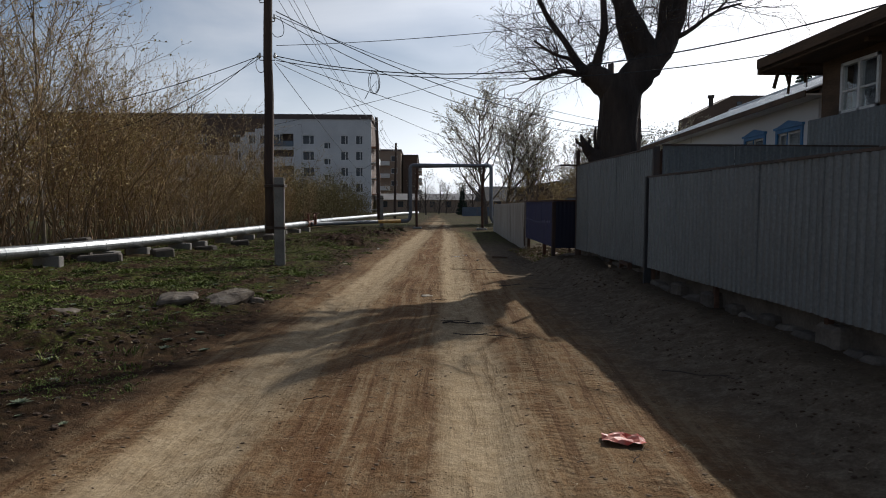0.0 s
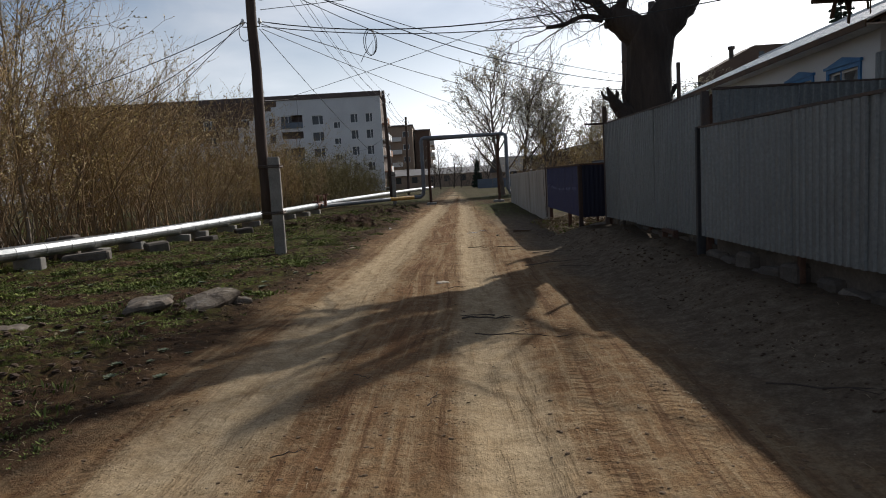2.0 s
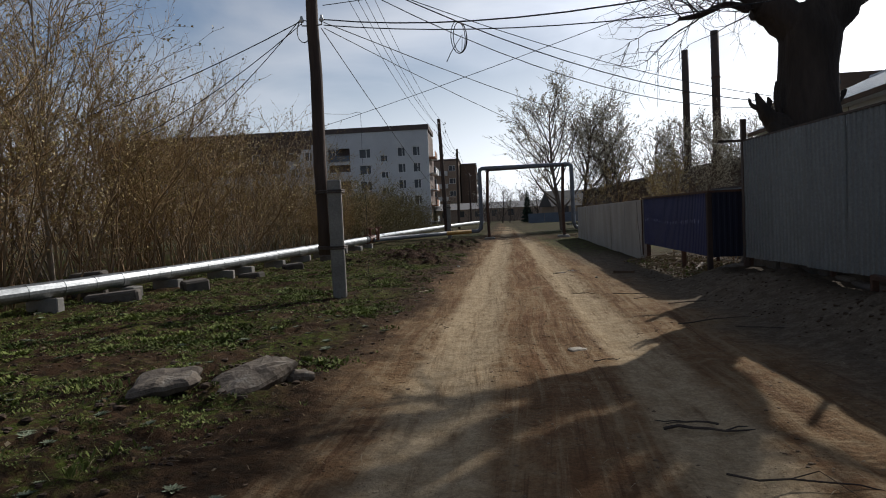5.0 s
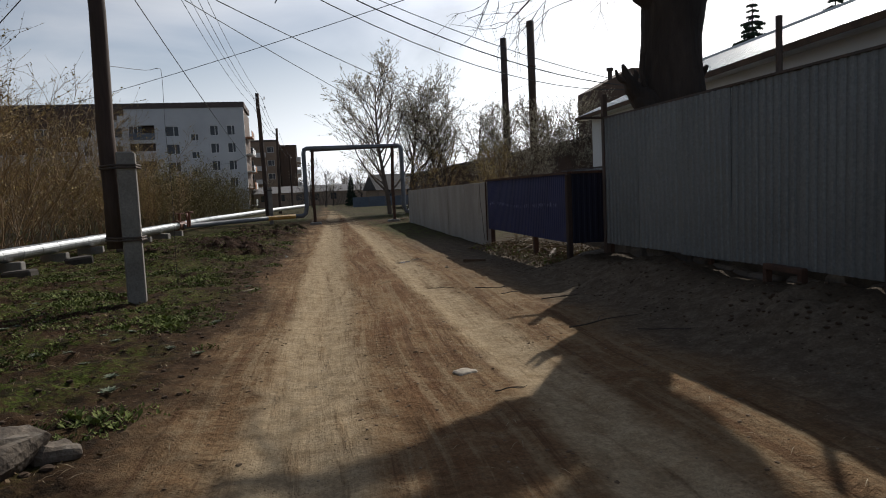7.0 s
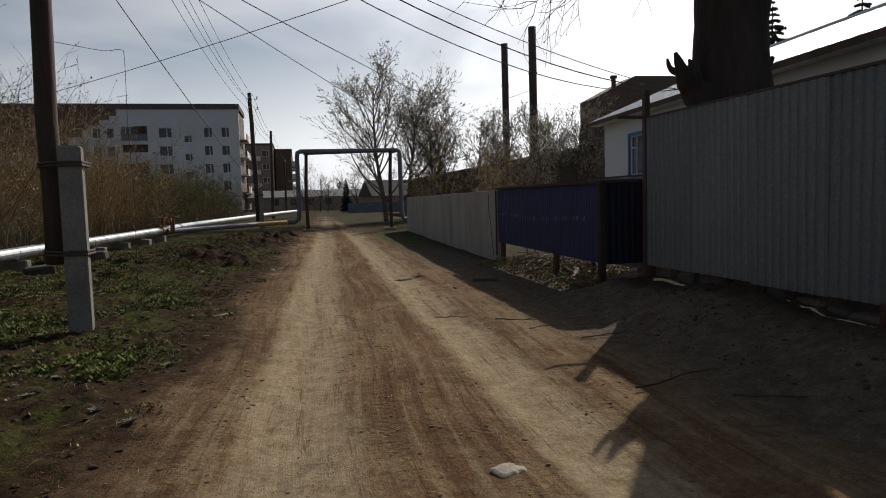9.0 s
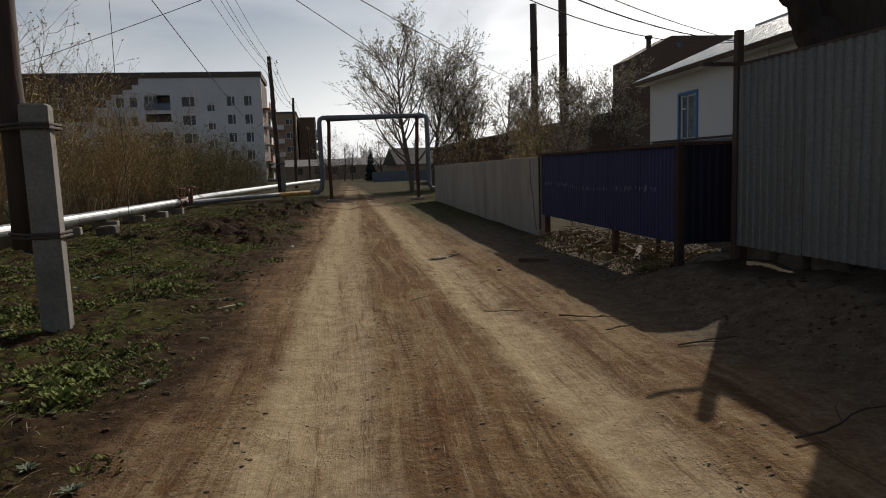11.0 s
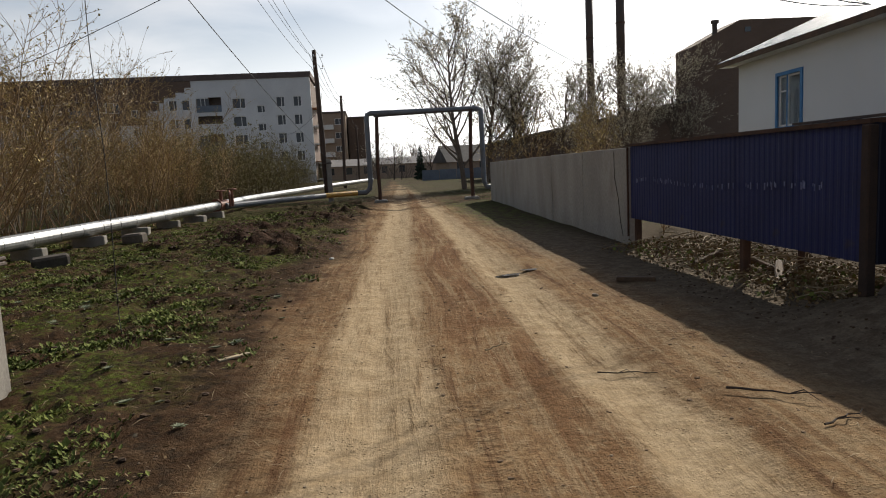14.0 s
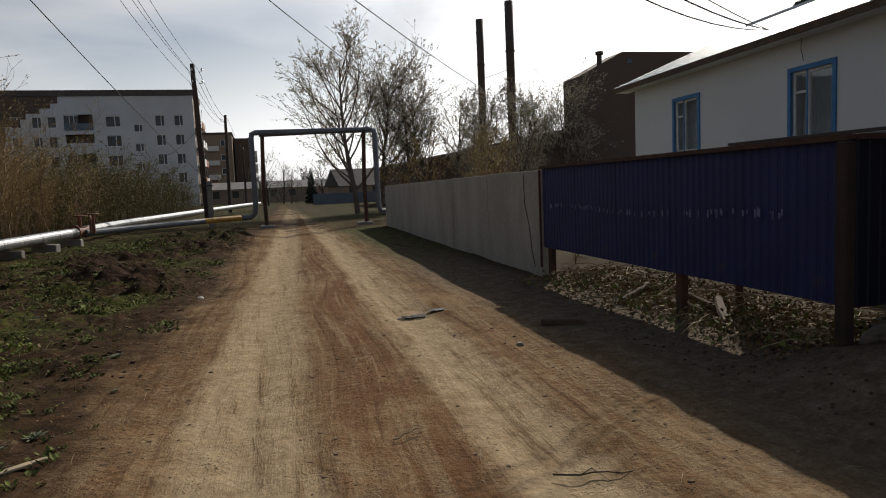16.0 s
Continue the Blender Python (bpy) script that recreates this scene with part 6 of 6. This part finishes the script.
loop = [(px + 0.12 * math.cos(a / 8 * math.pi) - 0.16, py - 0.05, 4.85 + 0.2 * math.sin(a / 8 * math.pi)) for a in range(17)]
tagged(part("cable_coil", Shape().tube(loop, 0.009, 5), M_WIRE), "loop of black cable tied to the wooden pole", "cable")
drop = [(px + 0.3, py, 5.95), (px + 0.38, py, 5.75), (px + 0.36, py, 5.55), (px + 0.2, py, 5.5), (px + 0.1, py, 5.6)]
tagged(part("cable_coil", Shape().tube(bent(drop, 4), 0.009, 5), M_WIRE), "slack black cable bundle at the pole top", "cable")


# ---- lying about ----
def lump(name, label, category, x, y, size, seed, material, squash=(1, 1, 0.5), group="", sink=0.25):
    s = Shape().rock((0, 0, 0), size, 0.22, seed, squash)
    ob = part(name, s, material)
    ob.matrix_basis = pose(x, y, gz(x, y) + size * squash[2] * (0.55 - sink), 0, 0, seed * 37 % 360)
    return tagged(ob, label, category, group)


def broken_slab(label, x, y, w, d, h, tilt, turn, seed, name="broken_slab", category="concrete slab", group="broken slabs on the verge", material=M_SLAB):
    """A worn lump of slab with a crumbling rim and an uneven top."""
    s = Shape()
    n, rings = 22, ((0.0, 0.5), (0.45, 0.5), (0.8, 0.42), (0.97, 0.2), (1.03, -0.1), (0.92, -0.6))
    for k, z in rings:
        for i in range(n):
            a = 2 * math.pi * i / n
            c, q = math.cos(a), math.sin(a)
            m = (1 / max(abs(c), abs(q))) ** 0.85 * (0.88 + 0.22 * noise.noise((c * 1.3, q * 1.3, seed)) + 0.10 * noise.noise((c * 4, q * 4, seed + 3)))
            px_, py_ = c * m * k * w / 2, q * m * k * d / 2
            s.v.append((px_, py_, z * h + 0.25 * h * noise.noise((px_ * 6, py_ * 6, seed + z)) + 0.12 * h * noise.noise((px_ * 17, py_ * 17, seed))))
    for r in range(len(rings) - 1):
        s.f += [(r * n + i, r * n + n + i, r * n + n + (i + 1) % n, r * n + (i + 1) % n) for i in range(n)]
    ob = part(name, s, material)
    ob.matrix_basis = pose(x, y, gz(x, y) + h * 0.22, tilt[0], tilt[1], turn)
    tagged(ob, label, category, group)


broken_slab("broken concrete slab tilted on the weedy verge", -1.93, 10.25, 0.44, 0.92, 0.13, (9, 12, 0), -24, 3)
broken_slab("low worn concrete slab half sunk in the verge", -2.60, 10.1, 0.62, 0.58, 0.09, (5, -5, 0), 15, 8)
broken_slab("small broken concrete lump beside the slab", -1.62, 10.6, 0.28, 0.24, 0.10, (0, 10, 0), 40, 14)
broken_slab("small flat concrete fragment on the verge", -3.7, 9.2, 0.45, 0.3, 0.08, (5, 5, 0), 70, 21)
broken_slab("pale broken slab under the blue fence", 4.62, 17.1, 0.55, 0.9, 0.10, (4, -8, 0), -60, 30)
broken_slab("broken slab lying among the branches", 4.7, 19.9, 0.35, 0.5, 0.08, (4, 8, 0), 30, 33)

film_shape = Shape()
fg = random.Random(6)
grid = 7
film_shape.v = [((i / grid - 0.5) * 0.27, (j / grid - 0.5) * 0.17, 0.012 + 0.035 * fg.random()) for j in range(grid + 1) for i in range(grid + 1)]
film_shape.f = [(j * (grid + 1) + i, j * (grid + 1) + i + 1, (j + 1) * (grid + 1) + i + 1, (j + 1) * (grid + 1) + i) for j in range(grid) for i in range(grid)]
rf = part("crumpled_wrapper", film_shape, M_RED)
rf.matrix_basis = pose(2.22, 4.62, gz(2.22, 4.62), 0, 0, -12)
tagged(rf, "crumpled red and white plastic wrapper on the road", "litter")
pl = part("wood_offcut", Shape().soft_box((-0.12, -0.022, 0), (0.05, 0.022, 0.012), 0.004).soft_box((0.05, -0.012, 0), (0.13, 0.018, 0.010), 0.003), M_CHIP)
pl.matrix_basis = pose(-1.06, 17.38, gz(-1.06, 17.38) + 0.01, 3, -4, 28)
tagged(pl, "pale split wood offcut lying on the verge", "litter")
broken_slab("pale flat stone pressed into the road", 0.985, 11.66, 0.19, 0.16, 0.028, (0, 0, 0), 20, 40, "flat_stone", "stone", "", M_STONE)
lump("loose_stone", "small pale stone on the road", "stone", 2.41, 18.92, 0.04, 4, M_STONE, (1, 0.8, 0.8))
lump("loose_stone", "small pale stone on the verge edge", "stone", -0.62, 23.3, 0.05, 5, M_PAPER, (1, 0.8, 0.6))
pk = part("dark_plank", Shape().soft_box((-0.22, -0.05, 0), (0.22, 0.05, 0.05), 0.01), M_OLDWOOD)
pk.matrix_basis = pose(3.1, 19.5, gz(3.1, 19.5), 0, 0, -25)
tagged(pk, "short dark plank lying in the fence shade", "plank")
# simple form put in place of a dark hollow with a reddish beam
jk = part("low_beam", Shape().soft_box((-0.3, -0.04, 0), (0.3, 0.04, 0.06), 0.008).soft_box((-0.3, -0.04, -0.2), (-0.24, 0.04, 0.0), 0.006).soft_box((0.24, -0.04, -0.2), (0.3, 0.04, 0.0), 0.006), M_RUST)
jk.matrix_basis = pose(4.62, 12.6, gz(4.62, 12.6) + 0.12, 0, 0, 88)
tagged(jk, "small rusty beam on short legs by the grey fence", "trestle")

# puddle in the right-hand track
pgn = random.Random(2)
for k, (ox, oy, wx, wy) in enumerate(((0, 0, 0.20, 0.10), (0.24, 0.05, 0.13, 0.07), (-0.22, -0.04, 0.10, 0.06), (0.02, -0.13, 0.09, 0.04))):
    s = Shape()
    s.poly([(wx * pgn.uniform(0.7, 1.15) * math.cos(2 * math.pi * i / 20), wy * pgn.uniform(0.7, 1.15) * math.sin(2 * math.pi * i / 20), 0) for i in range(20)])
    pd = part("puddle", s, M_WATER)
    pd.matrix_basis = pose(1.95 + ox, 20.98 + oy, max(gz(1.95 + ox, 20.98 + oy), gz(1.95 + ox, 20.98 + oy - wy)) + 0.012, 0, 0, 8)
    tagged(pd, "small muddy puddle in the wheel track", "puddle", "puddles in the track", kind="structure")


def stick(x, y, length, turn, r, seed, material=M_TWIG, forks=1):
    r *= 0.65
    g = random.Random(seed)
    s = Shape()
    pts = [Vector((-length / 2 + length * i / 6, g.uniform(-0.05, 0.05) * length, r + g.uniform(0, 0.02))) for i in range(7)]
    s.tube(pts, [r * (1 - 0.6 * i / 6) for i in range(7)], 5)
    for _ in range(forks):
        k = g.randint(2, 4)
        s.tube((pts[k], pts[k] + Vector((length * 0.16, g.choice((-1, 1)) * length * 0.13, 0.01)), pts[k] + Vector((length * 0.32, g.choice((-1, 1)) * length * 0.2, 0.0))), [r * 0.6, r * 0.45, r * 0.2], 4)
    ob = part("fallen_branch", s, material)
    ob.matrix_basis = pose(x, y, gz(x, y) + 0.012, 0, 0, turn)
    return tagged(ob, "dry fallen branch lying on the dirt road", "branch", "fallen branches")


for i, (x, y, L, a, r) in enumerate(((1.45, 9.05, 0.55, -12, 0.018), (1.35, 9.2, 0.4, 160, 0.012), (1.7, 8.1, 0.9, -18, 0.010), (0.15, 9.3, 0.16, 40, 0.008), (1.18, 11.05, 0.25, 10, 0.008),
                                    (2.8, 12.9, 1.0, 20, 0.012), (3.2, 12.2, 0.8, -15, 0.010), (3.4, 5.9, 0.9, -30, 0.010), (2.2, 4.3, 0.15, 60, 0.006), (1.0, 17.1, 0.22, 30, 0.010), (2.35, 15.6, 0.5, -30, 0.012),
                                    (2.5, 15.2, 0.35, 25, 0.010), (1.75, 16.3, 0.4, -15, 0.008), (0.35, 7.0, 0.2, -45, 0.006), (0.9, 6.4, 0.25, 75, 0.006), (3.0, 14.6, 0.6, 5, 0.012), (3.7, 22.0, 0.7, 70, 0.010), (0.1, 5.6, 0.2, 20, 0.006))):
    stick(x, y, L, a, r, 700 + i, M_STRAW if L < 0.3 and i % 3 == 0 else M_TWIG)

# heap of cut branches and dead leaves below the blue fence
hg2 = random.Random(44)
sticks, leaves = Shape(), Shape()
for i in range(150):
    x, y = hg2.gauss(4.75, 0.42), hg2.uniform(17.3, 22.4)
    if not 3.75 < x < 5.9:
        continue
    L, a = hg2.uniform(0.15, 0.9), hg2.uniform(0, 6.28)
    z = gz(x, y) + hg2.uniform(0.0, 0.20) * max(0.2, 1 - abs(x - 4.8) / 1.1)
    d = Vector((math.cos(a), math.sin(a), hg2.uniform(-0.15, 0.35))) * L / 2
    p = Vector((x, y, z + 0.03))
    sticks.tube((p - d, p + Vector((0, 0, 0.03)), p + d), [0.008, 0.007, 0.003], 4)
for i in range(6500):
    x, y = hg2.gauss(4.7, 0.5), hg2.uniform(17.2, 22.5)
    if not 3.6 < x < 6.2:
        continue
    bud(leaves, Vector((x, y, gz(x, y) + hg2.uniform(0.0, 0.13))), hg2, hg2.uniform(0.02, 0.055))
heap = thing("branch_heap", "heap of cut branches and dead leaves under the blue fence", "debris", kind="stuff")
part("branches", sticks, M_STRAW, heap, "tangled cut branches")["kind"] = "stuff"
part("dead_leaves", leaves, M_DEADLEAF, heap, "curled dead leaves")["kind"] = "stuff"
sprouts = Shape()
for i in range(900):
    x, y = hg2.gauss(4.6, 0.5), hg2.uniform(17.2, 22.5)
    if 3.7 < x < 6.0:
        bud(sprouts, Vector((x, y, gz(x, y) + hg2.uniform(0.02, 0.12))), hg2, hg2.uniform(0.03, 0.07))
part("green_sprouts", sprouts, M_LEAF, heap, "green sprouts among the litter")["kind"] = "stuff"
for i, (x, y, L, a, r) in enumerate(((4.5, 18.9, 0.7, 60, 0.05), (4.65, 19.3, 0.6, 100, 0.045), (4.4, 20.3, 0.5, 20, 0.04))):
    lg = part("cut_log", Shape().tube(((-L / 2, 0, r), (0, 0.01, r + 0.05), (L / 2, 0, r + 0.12)), [r, r * 0.95, r * 0.8], 8), M_OLDWOOD)
    lg.matrix_basis = pose(x, y, gz(x, y), 0, 0, a)
    tagged(lg, "short cut branch log in the heap", "log", "cut logs")

# weeds, straw, clods and gravel
vg = random.Random(55)


def verge_spot(near=3.0, far=36.0):
    while True:
        y = near + (far - near) * vg.random() ** 1.7
        x = vg.uniform(-8.5, 0.6)
        if x < 0.045 * y - 1.75 + vg.uniform(-0.3, 0.15) and x > pipe_x(y) - 1.2:
            return x, y


weeds, straw, clods, gravel = Shape(), Shape(), Shape(), Shape()
for i in range(82000):
    x, y = verge_spot()
    cover = noise.noise((x * 0.75, y * 0.75, 21)) + 0.6 * noise.noise((x * 2.1, y * 2.1, 4)) + 0.28 * smooth01(0.045 * y - 1.55 - x, 0.6, 2.6) - 0.08
    if cover < vg.uniform(-0.05, 0.30):
        continue
    z = gz(x, y)
    size = vg.uniform(0.014, 0.040) * (1.6 if cover > 0.5 else 1.0) * (0.6 + 0.4 * smooth01(y, 8.0, 13.0))
    for k in range(5 if y < 22 else 3):
        a = vg.uniform(0, 6.28)
        d = Vector((math.cos(a), math.sin(a), vg.uniform(0.25, 1.6))).normalized()
        b = Vector((-math.sin(a), math.cos(a), 0)) * size * vg.uniform(0.22, 0.4)
        p = Vector((x + vg.uniform(-0.03, 0.03), y + vg.uniform(-0.03, 0.03), z - 0.005))
        weeds.poly((p, p + d * size * 0.8 - b, p + d * size * 1.5 - Vector((0, 0, size * 0.15)), p + d * size * 0.8 + b))
for i in range(7500):
    x, y = verge_spot() if i % 5 else (vg.uniform(-1, 4.3), vg.uniform(3, 26))
    z = gz(x, y)
    a, L = vg.uniform(0, 6.28), vg.uniform(0.04, 0.16)
    d = Vector((math.cos(a), math.sin(a), vg.uniform(0.0, 0.35) if x < 0 else 0.02)) * L
    b = Vector((-math.sin(a), math.cos(a), 0)) * 0.0025
    p = Vector((x, y, z + 0.006))
    straw.poly((p - b, p + d * 0.5 - b + Vector((0, 0, 0.01)), p + d, p + d * 0.5 + b + Vector((0, 0, 0.01))))
for i in range(5200):
    if i % 4:
        x, y = verge_spot()
    else:
        x, y = vg.uniform(3.3, 4.4), vg.uniform(3, 20)
    q = vg.uniform(0.008, 0.03) * (0.6 if x > 0 else 1) * (1.6 if any((x - m[0]) ** 2 + (y - m[1]) ** 2 < m[3] ** 2 * 1.3 for m in MOUNDS) else 1)
    clods.rock((x, y, gz(x, y) + q * 0.2), q, 0.3, i, (1, 0.85, 0.65))
for i in range(500):
    x, y = vg.uniform(-1.6, 3.4), 2.5 + 24 * vg.random() ** 1.6
    q = vg.uniform(0.004, 0.011)
    gravel.rock((x, y, gz(x, y) + q * 0.25), q, 0.3, i + 9000, (1, 0.85, 0.6))
tagged(part("verge_weeds", weeds, M_LEAF), "low green weeds spreading in patches over the verge", "weeds", kind="stuff")
tagged(part("dry_straw", straw, M_STRAW), "scattered dry grass stalks on the bare soil", "dry grass", kind="stuff")
tagged(part("soil_clod_scatter", clods, M_CLOD), "loose crumbled soil clods along the verge", "soil", kind="stuff")
tagged(part("gravel_scatter", gravel, M_GRAVEL), "small stones scattered over the dirt road", "gravel", kind="stuff")
# rosettes of larger grey-green leaves
ros = Shape()
for k in range(24):
    a = k * 2.4
    reach = 0.035 + 0.0032 * k
    d = Vector((math.cos(a), math.sin(a), 1.1 - 0.035 * k)).normalized()
    b = Vector((-math.sin(a), math.cos(a), 0)) * (0.008 + 0.0004 * k)
    q = Vector((0, 0, 0))
    ros.poly((q, q + d * reach * 0.55 - b, q + d * reach - Vector((0, 0, 0.012)), q + d * reach * 0.55 + b))
M_ROSETTE = mat("grey_green_leaf", (0.24, 0.27, 0.17), (0.14, 0.165, 0.095), scale=3, fine=30, rough=0.7, per_object=0.3)
ros_me = ros.mesh("weed_rosette", M_ROSETTE)
for i in range(280):
    x, y = verge_spot(5.0, 27.0)
    ob = new("weed_rosette", ros_me)
    q = vg.uniform(0.35, 0.95)
    ob.matrix_basis = pose(x, y, gz(x, y) + 0.004, vg.uniform(-8, 8), vg.uniform(-8, 8), vg.uniform(0, 360)) @ Matrix.Diagonal((q, q, q, 1))
    tagged(ob, "small grey-green weed rosette on the verge", "weed", "weed rosettes")
# litter of dead leaves and pale bits along the verge
lit, bits = Shape(), Shape()
for i in range(3800):
    x, y = verge_spot(4.0, 34.0)
    bud(lit, Vector((x, y, gz(x, y) + 0.008)), vg, vg.uniform(0.015, 0.045))
for i in range(260):
    x, y = verge_spot(5.0, 28.0)
    bud(bits, Vector((x, y, gz(x, y) + 0.015)), vg, vg.uniform(0.02, 0.05))
tagged(part("leaf_litter", lit, M_DEADLEAF), "scattered dead brown leaves over the verge", "leaf litter", kind="stuff")
tagged(part("pale_litter", bits, M_STRAW), "pale dry leaf scraps on the verge", "leaf litter", kind="stuff")
# crumbs of earth on the road and taller tufts on the verge
crumbs, tufts = Shape(), Shape()
for i in range(6500):
    x, y = vg.uniform(-1.5, 3.4), 3.0 + 24 * vg.random() ** 1.4
    if noise.noise((x * 1.4, y * 0.6, 33)) < vg.uniform(-0.4, 0.35):
        continue
    if abs(x - (0.05 * y - 0.775)) < 0.3 or abs(x - (0.03 * y + 1.165)) < 0.22:
        continue
    q = 0.004 + 0.013 * vg.random() ** 2.2
    crumbs.rock((x, y, gz(x, y) + q * 0.1), q, 0.3, i + 20000, (1.1, 0.9, 0.5))
for i in range(150):
    x, y = verge_spot(5.0, 30.0)
    if noise.noise((x * 0.75, y * 0.75, 21)) < -0.05:
        continue
    for k in range(16):
        a, h = vg.uniform(0, 6.28), vg.uniform(0.03, 0.10)
        d = Vector((math.cos(a) * 0.5, math.sin(a) * 0.5, 1)) * h
        b = Vector((-math.sin(a), math.cos(a), 0)) * vg.uniform(0.006, 0.014)
        p = Vector((x + vg.gauss(0, 0.06), y + vg.gauss(0, 0.06), gz(x, y) - 0.005))
        tufts.poly((p - b * 0.4, p + d * 0.6 - b, p + d, p + d * 0.6 + b))
tagged(part("earth_crumbs", crumbs, M_CRUMB), "small crumbs of dry earth on the road", "soil", kind="stuff")
tagged(part("grass_tufts", tufts, M_LEAF), "fresh green grass tufts on the verge", "grass", kind="stuff")
# dry growth in the yard behind the blue fence, added to shade the ground
for i, (x, y, h) in enumerate(((5.7, 20.2, 0.8), (6.3, 22.2, 0.9), (5.5, 22.9, 0.7), (6.9, 24.2, 1.0), (6.0, 25.0, 0.9), (7.4, 21.2, 1.0), (6.6, 18.9, 0.9), (5.4, 23.9, 0.8))):
    place(yard[i % 2], x, y, h / 4.0, sg, 0)
drop_line = [(px, py + 0.1, 3.4), (-2.5, 18.2, 3.55), (-2.34, 18.45, 3.62), (-2.3, 18.5, 3.5), (-2.31, 18.5, 2.6), (-2.29, 18.52, 1.6), (-2.31, 18.5, 0.3), (-2.3, 18.5, gz(-2.3, 18.5))]
tagged(part("hanging_cable", Shape().tube(bent(drop_line, 4), 0.0042, 4), M_WIRE), "slack thin cable hanging from the wooden pole", "cable")
